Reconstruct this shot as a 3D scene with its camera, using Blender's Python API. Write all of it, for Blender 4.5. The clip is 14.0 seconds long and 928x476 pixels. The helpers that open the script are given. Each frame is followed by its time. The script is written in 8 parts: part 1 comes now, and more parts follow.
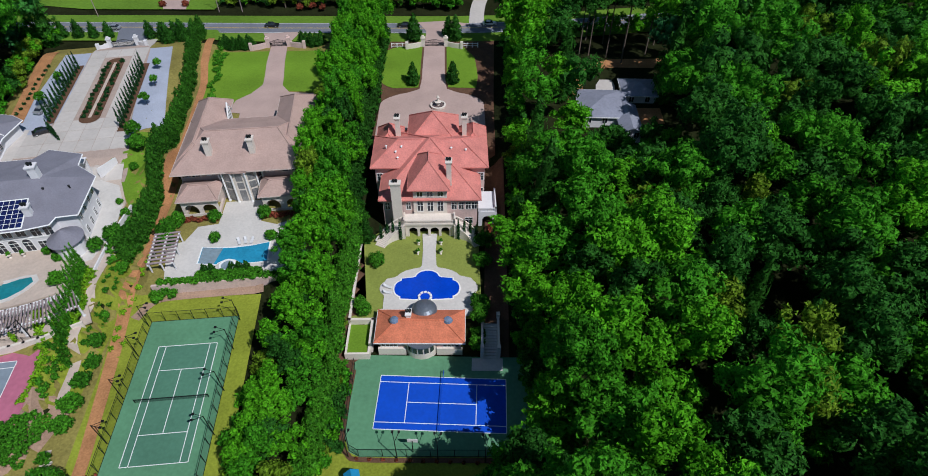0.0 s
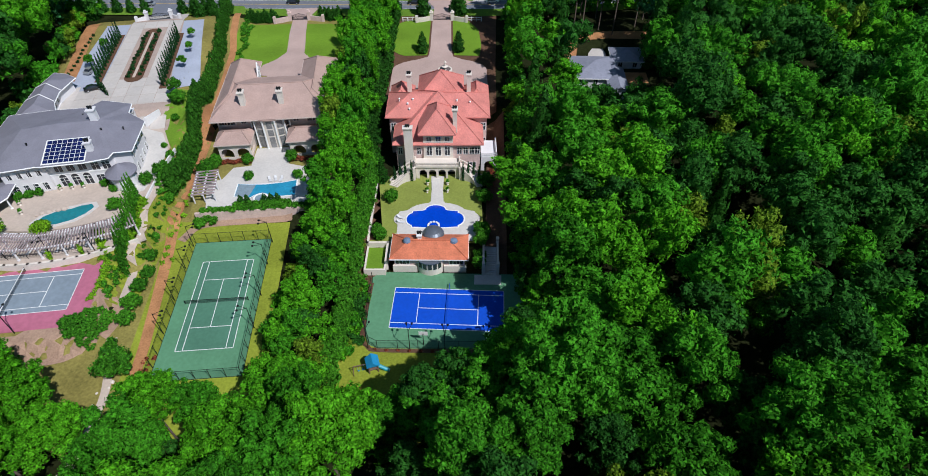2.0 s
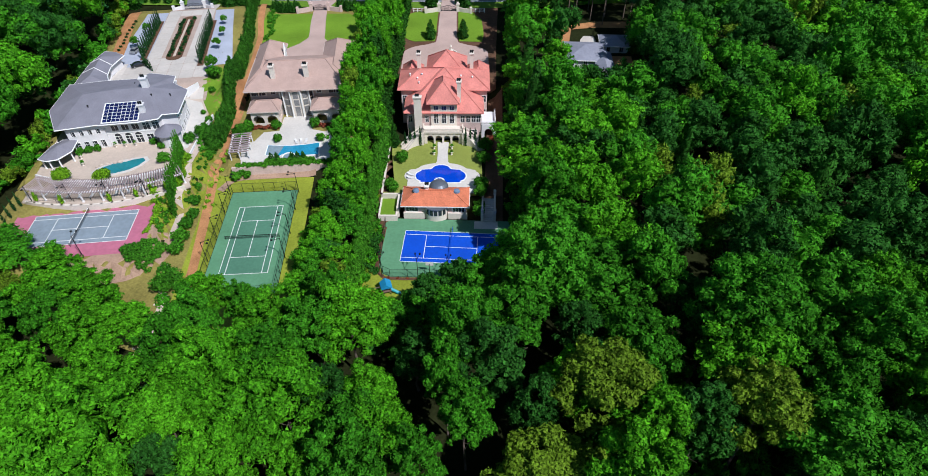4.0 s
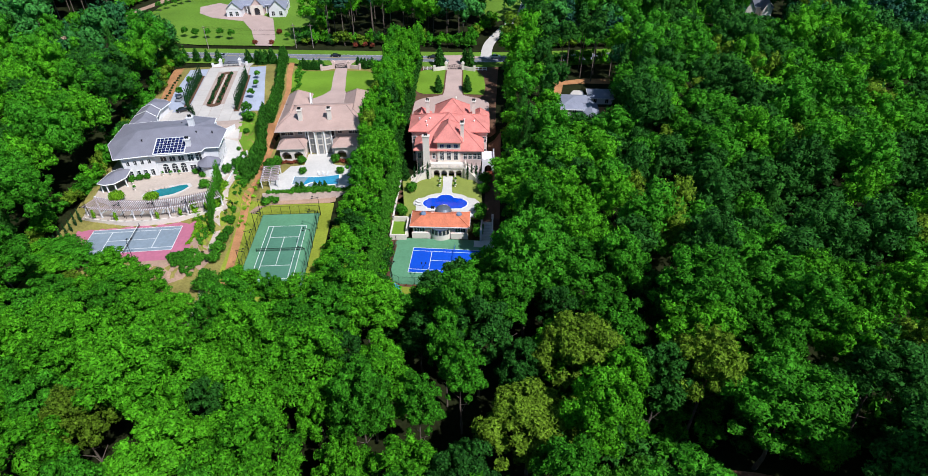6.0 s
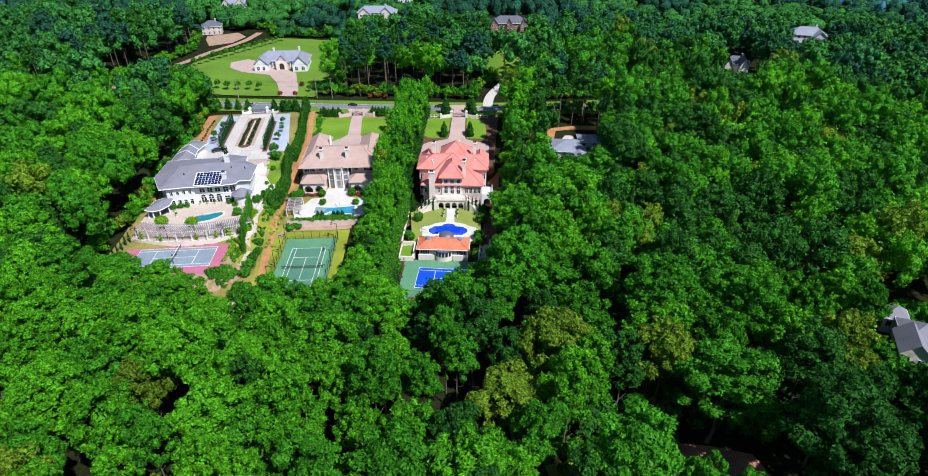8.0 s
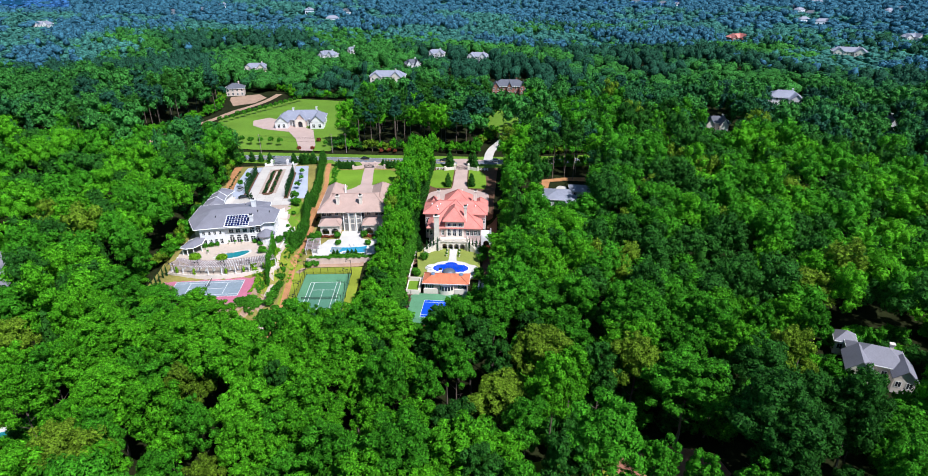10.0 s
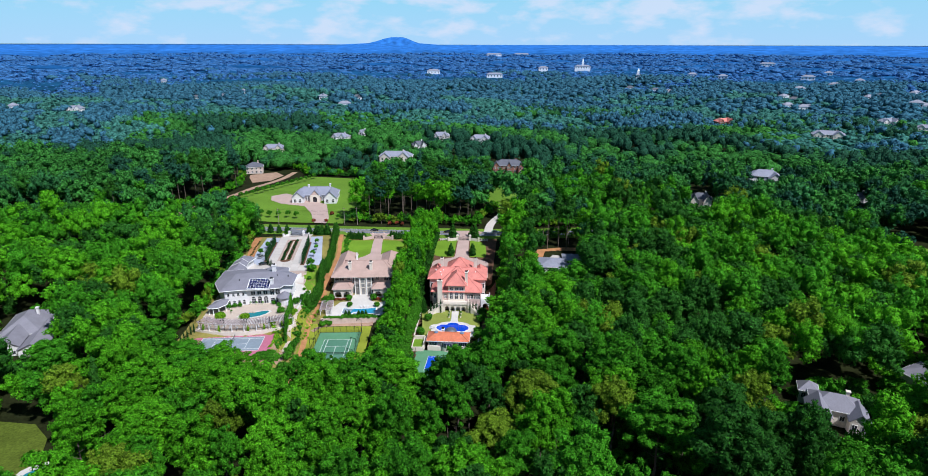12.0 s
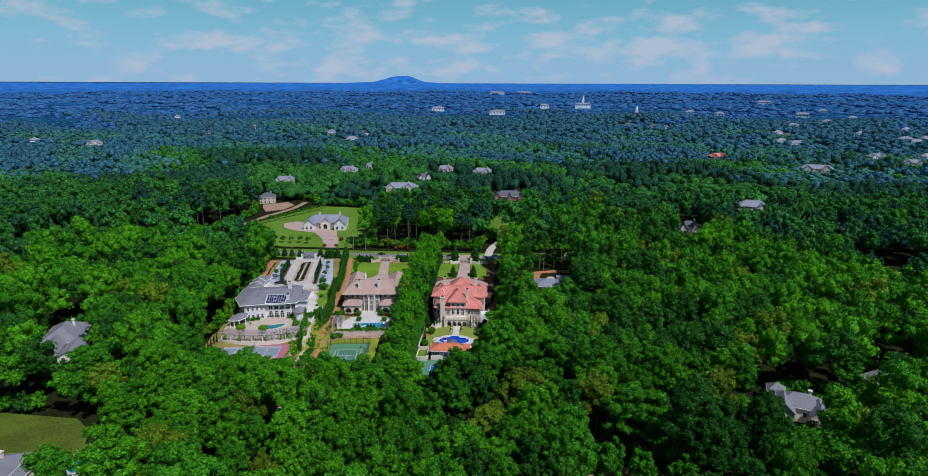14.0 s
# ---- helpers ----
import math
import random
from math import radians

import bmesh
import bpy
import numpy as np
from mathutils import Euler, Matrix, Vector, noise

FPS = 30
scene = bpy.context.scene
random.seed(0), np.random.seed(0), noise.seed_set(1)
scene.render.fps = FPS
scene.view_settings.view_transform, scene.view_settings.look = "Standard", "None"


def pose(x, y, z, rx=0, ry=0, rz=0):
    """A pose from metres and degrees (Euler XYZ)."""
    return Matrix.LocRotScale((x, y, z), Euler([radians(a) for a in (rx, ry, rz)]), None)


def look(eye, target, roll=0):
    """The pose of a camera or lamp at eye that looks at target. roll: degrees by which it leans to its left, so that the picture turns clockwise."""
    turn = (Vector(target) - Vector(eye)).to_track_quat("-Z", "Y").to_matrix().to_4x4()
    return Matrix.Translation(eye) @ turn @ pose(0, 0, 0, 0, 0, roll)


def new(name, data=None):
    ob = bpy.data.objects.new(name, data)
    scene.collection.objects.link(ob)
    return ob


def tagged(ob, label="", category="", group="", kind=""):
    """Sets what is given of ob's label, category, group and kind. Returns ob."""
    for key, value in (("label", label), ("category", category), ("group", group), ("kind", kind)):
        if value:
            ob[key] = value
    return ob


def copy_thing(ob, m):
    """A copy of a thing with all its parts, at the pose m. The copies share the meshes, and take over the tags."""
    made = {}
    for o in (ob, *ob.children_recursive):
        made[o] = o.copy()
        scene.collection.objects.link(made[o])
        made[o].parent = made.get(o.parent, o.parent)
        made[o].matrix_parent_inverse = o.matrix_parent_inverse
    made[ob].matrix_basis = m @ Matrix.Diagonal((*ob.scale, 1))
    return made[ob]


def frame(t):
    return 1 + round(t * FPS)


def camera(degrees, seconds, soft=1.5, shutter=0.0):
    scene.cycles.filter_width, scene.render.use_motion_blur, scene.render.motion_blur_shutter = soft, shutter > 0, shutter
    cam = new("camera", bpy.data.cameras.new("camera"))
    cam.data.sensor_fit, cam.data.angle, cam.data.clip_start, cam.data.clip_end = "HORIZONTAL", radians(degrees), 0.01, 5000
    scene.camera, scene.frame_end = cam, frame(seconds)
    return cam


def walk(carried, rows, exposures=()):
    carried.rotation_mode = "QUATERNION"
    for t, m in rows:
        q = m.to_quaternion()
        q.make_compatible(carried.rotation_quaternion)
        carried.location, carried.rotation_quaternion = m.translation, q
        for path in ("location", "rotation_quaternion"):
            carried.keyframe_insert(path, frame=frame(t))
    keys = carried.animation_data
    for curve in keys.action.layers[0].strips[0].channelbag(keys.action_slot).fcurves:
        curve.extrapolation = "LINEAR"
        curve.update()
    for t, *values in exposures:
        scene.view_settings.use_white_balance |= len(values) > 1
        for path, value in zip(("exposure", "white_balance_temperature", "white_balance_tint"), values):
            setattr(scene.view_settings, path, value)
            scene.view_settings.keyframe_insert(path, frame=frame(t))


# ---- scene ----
cam = camera(76.80, 14.0, soft=0.9)
# seconds, place in metres, yaw, pitch and roll in degrees
ROWS = [
    (0, 0.891, 4.343, 97.221, 2.038, -44.545, 0.151),
    (0.5, 1.033, -1.446, 97.081, 2.115, -44.455, 0.090),
    (1, 1.327, -7.245, 97.020, 2.271, -44.339, 0.079),
    (1.5, 1.589, -13.206, 97.118, 2.435, -44.186, 0.049),
    (2, 1.846, -19.068, 97.655, 2.593, -44.160, 0.030),
    (2.5, 2.226, -25.045, 98.337, 2.744, -44.100, 0.039),
    (3, 2.721, -31.219, 99.036, 2.898, -43.985, 0.066),
    (3.5, 3.337, -37.516, 99.688, 3.070, -43.863, 0.090),
    (6, 6.964, -67.423, 102.946, 4.077, -36.602, 0.115),
    (6.5, 7.909, -73.267, 104.345, 4.275, -35.321, 0.098),
    (7, 8.853, -79.142, 105.844, 4.505, -34.094, 0.045),
    (7.5, 9.997, -85.111, 107.175, 4.738, -32.833, 0.042),
    (8, 11.009, -91.040, 108.295, 4.938, -31.528, 0.060),
    (10.5, 15.295, -119.696, 114.582, 5.564, -24.241, 0.114),
    (11, 16.218, -125.471, 115.683, 5.670, -22.326, 0.136),
    (11.5, 17.017, -131.416, 116.851, 5.767, -20.407, 0.120),
    (12, 17.985, -137.482, 117.872, 5.896, -18.466, 0.132),
    (12.5, 19.075, -143.614, 118.251, 6.022, -16.551, 0.154),
    (13, 20.093, -149.617, 118.006, 6.128, -15.005, 0.176),
    (13.5, 20.903, -155.353, 117.861, 6.193, -15.010, 0.186),
    (14, 21.687, -161.056, 117.909, 6.273, -15.000, 0.190),
]
walk(cam, [(t, pose(x, y, z, 90 + pitch, 0, yaw) @ pose(0, 0, 0, 0, 0, roll)) for t, x, y, z, yaw, pitch, roll in ROWS],
     exposures=[(t, ev, 6000, 12) for t, ev in ((0.0, -0.42), (2.0, -0.2), (3.5, -0.05), (7.0, 0.27), (10.5, 0.42), (11.0, 0.42), (12.0, 0.13), (13.0, -0.22), (14.0, -0.42))])


# ---- light ----
SUN_FROM = Vector((0.77, -0.64, 0.0)).normalized()
SUN_ELEVATION = radians(53)
world = bpy.data.worlds.new("sky")
scene.world = world
world.use_nodes = True
wn, wl = world.node_tree.nodes, world.node_tree.links
wn.clear()
sky = wn.new("ShaderNodeTexSky")
sky.sky_type, sky.sun_disc = "NISHITA", False
sky.sun_elevation = SUN_ELEVATION
sky.sun_rotation = math.atan2(SUN_FROM.x, SUN_FROM.y)
sky.air_density, sky.dust_density, sky.ozone_density = 1.0, 0.1, 3.0
# fair-weather clouds, thickest a little above the skyline
tc = wn.new("ShaderNodeTexCoord")
sep = wn.new("ShaderNodeSeparateXYZ")
wl.new(tc.outputs["Generated"], sep.inputs[0])
comb = wn.new("ShaderNodeCombineXYZ")
for axis_, k in (("X", 1.0), ("Y", 1.0), ("Z", 2.6)):
    dv = wn.new("ShaderNodeMath"); dv.operation = "MULTIPLY"; dv.inputs[1].default_value = k
    wl.new(sep.outputs[axis_], dv.inputs[0])
    wl.new(dv.outputs[0], comb.inputs[axis_])
cloud = wn.new("ShaderNodeTexNoise")
cloud.inputs["Scale"].default_value, cloud.inputs["Detail"].default_value, cloud.inputs["Roughness"].default_value = 13.0, 7, 0.56
wl.new(comb.outputs[0], cloud.inputs["Vector"])
lift = wn.new("ShaderNodeMath"); lift.operation = "SUBTRACT"; lift.inputs[1].default_value = 0.058
wl.new(sep.outputs["Z"], lift.inputs[0])
gap_ = wn.new("ShaderNodeMath"); gap_.operation = "ABSOLUTE"
wl.new(lift.outputs[0], gap_.inputs[0])
bank = wn.new("ShaderNodeMapRange")
bank.inputs["From Min"].default_value, bank.inputs["From Max"].default_value = 0.0, 0.06
bank.inputs["To Min"].default_value, bank.inputs["To Max"].default_value = 0.09, 0.0
wl.new(gap_.outputs[0], bank.inputs["Value"])
cover_ = wn.new("ShaderNodeMath"); cover_.operation = "ADD"
wl.new(cloud.outputs["Fac"], cover_.inputs[0]); wl.new(bank.outputs["Result"], cover_.inputs[1])
ramp = wn.new("ShaderNodeValToRGB")
ramp.color_ramp.elements[0].position, ramp.color_ramp.elements[1].position = 0.53, 0.70
ramp.color_ramp.elements[1].color = (0.85, 0.85, 0.85, 1)
wl.new(cover_.outputs[0], ramp.inputs[0])
mixc = wn.new("ShaderNodeMix"); mixc.data_type = "RGBA"
mixc.inputs["B"].default_value = (12.2, 13.8, 16.0, 1)
wl.new(ramp.outputs[0], mixc.inputs["Factor"])
tint = wn.new("ShaderNodeMix"); tint.data_type = "RGBA"; tint.blend_type = "MULTIPLY"
tint.inputs["Factor"].default_value, tint.inputs["B"].default_value = 1.0, (0.64, 1.04, 1.18, 1)
wl.new(sky.outputs[0], tint.inputs["A"])
# pale haze low over the skyline, clearer air above it
rise_ = wn.new("ShaderNodeValToRGB")
rise_.color_ramp.elements[0].position, rise_.color_ramp.elements[1].position = 0.0, 0.115
rise_.color_ramp.elements[0].color, rise_.color_ramp.elements[1].color = (0.44, 0.69, 0.93, 1), (0.29, 0.72, 0.85, 1)
wl.new(sep.outputs["Z"], rise_.inputs[0])
glow = wn.new("ShaderNodeVectorMath"); glow.operation = "SCALE"; glow.inputs["Scale"].default_value = 18.5
wl.new(rise_.outputs[0], glow.inputs[0])
band = wn.new("ShaderNodeMapRange")
band.inputs["From Min"].default_value, band.inputs["From Max"].default_value = 0.06, 0.34
band.inputs["To Min"].default_value, band.inputs["To Max"].default_value = 0.9, 0.0
wl.new(sep.outputs["Z"], band.inputs["Value"])
pale = wn.new("ShaderNodeMix"); pale.data_type = "RGBA"
wl.new(glow.outputs[0], pale.inputs["B"])
wl.new(band.outputs["Result"], pale.inputs["Factor"]); wl.new(tint.outputs["Result"], pale.inputs["A"])
wl.new(pale.outputs["Result"], mixc.inputs["A"])
bg = wn.new("ShaderNodeBackground"); bg.inputs["Strength"].default_value = 0.050
wl.new(mixc.outputs["Result"], bg.inputs[0])
wo = wn.new("ShaderNodeOutputWorld"); wl.new(bg.outputs[0], wo.inputs[0])

sun = new("sun", bpy.data.lights.new("sun", "SUN"))
sun.data.energy, sun.data.angle, sun.data.color = 4.9, radians(0.5), (1.0, 0.97, 0.93)
to_sun = SUN_FROM * math.cos(SUN_ELEVATION) + Vector((0, 0, math.sin(SUN_ELEVATION)))
sun.matrix_world = look(to_sun * 300, (0, 0, 0))


# ---- materials ----
def material(name, color, rough=0.7, metal=0.0, scale=0.0, amount=0.25, fine=0.0, bump=0.0, spec=0.4, per_object=0.0, alpha=1.0, coat=0.0):
    """Principled surface with two scales of colour variation (scale, fine: features per metre) and a fine relief."""
    m = bpy.data.materials.new(name)
    m.use_nodes = True
    n, l = m.node_tree.nodes, m.node_tree.links
    p = n["Principled BSDF"]
    p.inputs["Roughness"].default_value, p.inputs["Metallic"].default_value = rough, metal
    p.inputs["Specular IOR Level"].default_value = spec
    p.inputs["Alpha"].default_value, p.inputs["Coat Weight"].default_value = alpha, coat
    p.inputs["Base Color"].default_value = (*color, 1)
    if scale:
        geo = n.new("ShaderNodeNewGeometry")
        big = n.new("ShaderNodeTexNoise")
        big.inputs["Scale"].default_value, big.inputs["Detail"].default_value = scale, 4
        l.new(geo.outputs["Position"], big.inputs["Vector"])
        small = n.new("ShaderNodeTexNoise")
        small.inputs["Scale"].default_value, small.inputs["Detail"].default_value = fine or scale * 8, 3
        l.new(geo.outputs["Position"], small.inputs["Vector"])
        add = n.new("ShaderNodeMath"); add.operation = "ADD"
        l.new(big.outputs["Fac"], add.inputs[0]); l.new(small.outputs["Fac"], add.inputs[1])
        rng = n.new("ShaderNodeMapRange")
        rng.inputs["From Min"].default_value, rng.inputs["From Max"].default_value = 0.65, 1.35
        rng.inputs["To Min"].default_value, rng.inputs["To Max"].default_value = 1 - amount, 1 + amount
        l.new(add.outputs[0], rng.inputs["Value"])
        value = rng.outputs["Result"]
        if per_object:
            info = n.new("ShaderNodeObjectInfo")
            r2 = n.new("ShaderNodeMapRange")
            r2.inputs["To Min"].default_value, r2.inputs["To Max"].default_value = 1 - per_object, 1 + per_object
            l.new(info.outputs["Random"], r2.inputs["Value"])
            mul = n.new("ShaderNodeMath"); mul.operation = "MULTIPLY"
            l.new(value, mul.inputs[0]); l.new(r2.outputs["Result"], mul.inputs[1])
            value = mul.outputs[0]
        vm = n.new("ShaderNodeVectorMath"); vm.operation = "SCALE"
        vm.inputs[0].default_value = color
        l.new(value, vm.inputs["Scale"])
        l.new(vm.outputs[0], p.inputs["Base Color"])
        if bump:
            b = n.new("ShaderNodeBump"); b.inputs["Strength"].default_value, b.inputs["Distance"].default_value = bump, 0.1
            l.new(small.outputs["Fac"], b.inputs["Height"]); l.new(b.outputs[0], p.inputs["Normal"])
    return m


def foliage(name, dark, light, grain_scale=2.6, gaps=True, island=0.46, stand=0.72, stand_scale=0.09, relief=0.0):
    """Leaves: colour by tree, by clump and by patch, with some light coming through them."""
    m = bpy.data.materials.new(name)
    m.use_nodes = True
    n, l = m.node_tree.nodes, m.node_tree.links
    p = n["Principled BSDF"]
    geo, info = n.new("ShaderNodeNewGeometry"), n.new("ShaderNodeObjectInfo")
    patch = n.new("ShaderNodeTexNoise")
    patch.inputs["Scale"].default_value, patch.inputs["Detail"].default_value = stand_scale, 2
    l.new(geo.outputs["Position"], patch.inputs["Vector"])
    a = n.new("ShaderNodeMath"); a.operation = "MULTIPLY_ADD"; a.inputs[1].default_value = island
    l.new(geo.outputs["Random Per Island"], a.inputs[0])
    b = n.new("ShaderNodeMath"); b.operation = "MULTIPLY"; b.inputs[1].default_value = 0.26
    l.new(info.outputs["Random"], b.inputs[0]); l.new(b.outputs[0], a.inputs[2])
    c = n.new("ShaderNodeMath"); c.operation = "MULTIPLY_ADD"; c.inputs[1].default_value = stand
    l.new(patch.outputs["Fac"], c.inputs[0]); l.new(a.outputs[0], c.inputs[2])
    ramp = n.new("ShaderNodeValToRGB")
    ramp.color_ramp.elements[0].position, ramp.color_ramp.elements[1].position = 0.3, 1.05
    ramp.color_ramp.elements[0].color, ramp.color_ramp.elements[1].color = (*dark, 1), (*light, 1)
    l.new(c.outputs[0], ramp.inputs[0])
    p.inputs["Roughness"].default_value, p.inputs["Specular IOR Level"].default_value = 0.7, 0.06
    # single leaves within a clump, and the gaps between them
    grain = n.new("ShaderNodeTexNoise")
    grain.inputs["Scale"].default_value, grain.inputs["Detail"].default_value, grain.inputs["Roughness"].default_value = grain_scale, 2, 0.6
    l.new(geo.outputs["Position"], grain.inputs["Vector"])
    tone = n.new("ShaderNodeMapRange")
    tone.inputs["From Min"].default_value, tone.inputs["From Max"].default_value = 0.36, 0.64
    tone.inputs["To Min"].default_value, tone.inputs["To Max"].default_value = 0.45, 1.6
    l.new(grain.outputs["Fac"], tone.inputs["Value"])
    dye = n.new("ShaderNodeVectorMath"); dye.operation = "SCALE"
    l.new(ramp.outputs[0], dye.inputs[0]); l.new(tone.outputs["Result"], dye.inputs["Scale"])
    l.new(dye.outputs[0], p.inputs["Base Color"])
    if relief:
        bump = n.new("ShaderNodeBump")
        bump.inputs["Strength"].default_value, bump.inputs["Distance"].default_value = relief, 1.6
        l.new(grain.outputs["Fac"], bump.inputs["Height"]); l.new(bump.outputs[0], p.inputs["Normal"])
    t = n.new("ShaderNodeBsdfTranslucent")
    l.new(dye.outputs[0], t.inputs["Color"])
    mix = n.new("ShaderNodeMixShader"); mix.inputs[0].default_value = 0.14
    l.new(p.outputs[0], mix.inputs[1]); l.new(t.outputs[0], mix.inputs[2])
    gap = n.new("ShaderNodeMath"); gap.operation = "GREATER_THAN"; gap.inputs[1].default_value = 0.44
    cutn = n.new("ShaderNodeTexNoise")
    cutn.inputs["Scale"].default_value, cutn.inputs["Detail"].default_value = grain_scale * 0.9, 1
    shift = n.new("ShaderNodeVectorMath"); shift.operation = "ADD"; shift.inputs[1].default_value = (17.3, 5.1, 9.7)
    l.new(geo.outputs["Position"], shift.inputs[0]); l.new(shift.outputs[0], cutn.inputs["Vector"])
    l.new(cutn.outputs["Fac"], gap.inputs[0])
    clear = n.new("ShaderNodeBsdfTransparent")
    last = n.new("ShaderNodeMixShader")
    l.new(gap.outputs[0], last.inputs[0]); l.new(clear.outputs[0], last.inputs[1]); l.new(mix.outputs[0], last.inputs[2])
    l.new((last if gaps else mix).outputs[0], n["Material Output"].inputs["Surface"])
    return m


LEAF = [foliage("leaf_bright", (0.020, 0.104, 0.003), (0.087, 0.325, 0.008)),
        foliage("leaf_mid", (0.013, 0.073, 0.003), (0.055, 0.245, 0.010)),
        foliage("leaf_dark", (0.007, 0.038, 0.005), (0.030, 0.128, 0.014)),
        foliage("leaf_olive", (0.043, 0.084, 0.005), (0.134, 0.238, 0.014))]
# air haze over the far woods is put into these bluer leaf colours
HAZED_LEAF = [foliage("far_leaf_haze_green", (0.018, 0.088, 0.015), (0.054, 0.220, 0.036), 0.8, False, 0.26, 0.8, 0.022, 0.8),
            foliage("far_leaf_haze_mid", (0.012, 0.060, 0.018), (0.035, 0.150, 0.042), 0.8, False, 0.26, 0.8, 0.022, 0.8),
            foliage("far_leaf_haze_blue", (0.010, 0.044, 0.024), (0.025, 0.100, 0.054), 0.8, False, 0.26, 0.8, 0.022, 0.8),
            foliage("distant_leaf_haze_green", (0.034, 0.122, 0.098), (0.054, 0.185, 0.150), 0.4, False, 0.16, 0.8, 0.012),
            foliage("distant_leaf_haze_blue", (0.030, 0.098, 0.140), (0.046, 0.146, 0.212), 0.4, False, 0.16, 0.8, 0.012),
            foliage("distant_leaf_haze_deep", (0.034, 0.112, 0.262), (0.050, 0.158, 0.380), 0.3, False, 0.16, 0.8, 0.010)]
CONIFER = foliage("needles", (0.009, 0.044, 0.006), (0.034, 0.135, 0.013))
CYPRESS = foliage("cypress_green", (0.010, 0.038, 0.012), (0.022, 0.080, 0.020))
SHRUB = foliage("shrub_green", (0.018, 0.090, 0.007), (0.075, 0.270, 0.014))
LIME = foliage("lime_leaves", (0.085, 0.220, 0.008), (0.200, 0.400, 0.014))
FLOWER = foliage("red_shrub", (0.10, 0.035, 0.015), (0.28, 0.07, 0.04))
BARK = material("bark", (0.13, 0.10, 0.08), 0.9, scale=2.0, amount=0.3, bump=0.5)
SOIL = material("forest_floor", (0.017, 0.021, 0.007), 0.95, scale=0.12, amount=0.5, fine=1.5, bump=0.4, spec=0.05)
GRASS = material("lawn_grass", (0.135, 0.245, 0.020), 0.9, scale=0.10, amount=0.22, fine=2.5, bump=0.3, spec=0.1)
GRASS_FAR = material("meadow_grass", (0.115, 0.215, 0.022), 0.9, scale=0.05, amount=0.25, fine=1.0, bump=0.3, spec=0.1)
DRY_LAWN = material("dry_lawn_grass", (0.225, 0.265, 0.028), 0.9, scale=0.10, amount=0.30, fine=2.5, bump=0.3, spec=0.1)
HEDGE = foliage("hedge_green", (0.012, 0.058, 0.007), (0.050, 0.180, 0.013))
FAR_ROOF = material("pale_grey_roof", (0.24, 0.25, 0.31), 0.8, scale=0.2, amount=0.15)
ROUGH_GRASS = material("rough_meadow_grass", (0.090, 0.125, 0.016), 0.95, scale=0.12, amount=0.4, fine=1.5, bump=0.4, spec=0.1)
RED_EARTH = material("red_earth", (0.36, 0.17, 0.11), 0.95, scale=0.25, amount=0.35, fine=2.5, bump=0.4, spec=0.1)
LAWN_PALE = material("pale_garden_grass", (0.225, 0.265, 0.055), 0.9, scale=0.12, amount=0.22, fine=2.5, bump=0.3, spec=0.1)
SCRUB = material("dry_grass", (0.230, 0.200, 0.055), 0.95, scale=0.18, amount=0.35, fine=2.0, bump=0.4, spec=0.1)
CLAY = material("orange_clay_mulch", (0.400, 0.195, 0.085), 0.95, scale=0.3, amount=0.3, fine=3.0, bump=0.5, spec=0.1)
DIRT = material("pink_dirt", (0.36, 0.24, 0.17), 0.95, scale=0.3, amount=0.25, fine=3.0, bump=0.4, spec=0.1)
MULCH = material("brown_mulch", (0.12, 0.065, 0.040), 0.95, scale=0.5, amount=0.3, bump=0.5, spec=0.1)
ASPHALT = material("asphalt", (0.16, 0.17, 0.20), 0.85, scale=0.2, amount=0.2, fine=3.0)
PAINT_WHITE = material("white_paint", (0.80, 0.80, 0.78), 0.5, scale=0.5, amount=0.06)
PAINT_YELLOW = material("yellow_paint", (0.65, 0.45, 0.06), 0.6, scale=0.5, amount=0.1)
STUCCO = material("white_stucco", (0.71, 0.695, 0.70), 0.85, scale=0.25, amount=0.07, fine=3.0, bump=0.1)
PINK_STONE = material("pink_limestone", (0.63, 0.47, 0.43), 0.85, scale=0.5, amount=0.16, fine=2.5, bump=0.2)
CREAM_STONE = material("cream_stone", (0.70, 0.63, 0.55), 0.8, scale=0.4, amount=0.1, fine=3.0, bump=0.1)
TAN_STUCCO = material("tan_stucco", (0.60, 0.50, 0.44), 0.85, scale=0.3, amount=0.1, fine=3.0, bump=0.1)
DECK = material("pale_travertine", (0.57, 0.54, 0.50), 0.75, scale=0.25, amount=0.1, fine=2.0)
PAVER = material("pink_pavers", (0.44, 0.32, 0.28), 0.85, scale=0.2, amount=0.13, fine=3.0, bump=0.2)
SANDSTONE = material("sand_patio", (0.50, 0.41, 0.34), 0.85, scale=0.25, amount=0.12, fine=2.0, bump=0.1)
CONCRETE = material("pale_concrete", (0.50, 0.46, 0.42), 0.85, scale=0.15, amount=0.08, fine=1.2, per_object=0.06)
JOINT = material("concrete_joint", (0.40, 0.31, 0.26), 0.9, scale=0.5, amount=0.15)
GRAVEL = material("blue_grey_gravel", (0.36, 0.39, 0.47), 0.9, scale=0.3, amount=0.12, fine=4.0, bump=0.3)
TERRACOTTA = material("terracotta_tiles", (0.60, 0.215, 0.180), 0.8, scale=0.35, amount=0.22, fine=3.2, bump=0.35, spec=0.25)
ORANGE_TILE = material("orange_clay_tiles", (0.58, 0.180, 0.095), 0.8, scale=0.5, amount=0.28, fine=3.5, bump=0.35, spec=0.25)
TAN_TILE = material("tan_rose_tiles", (0.43, 0.300, 0.255), 0.8, scale=0.3, amount=0.16, fine=3.0, bump=0.35, spec=0.25)
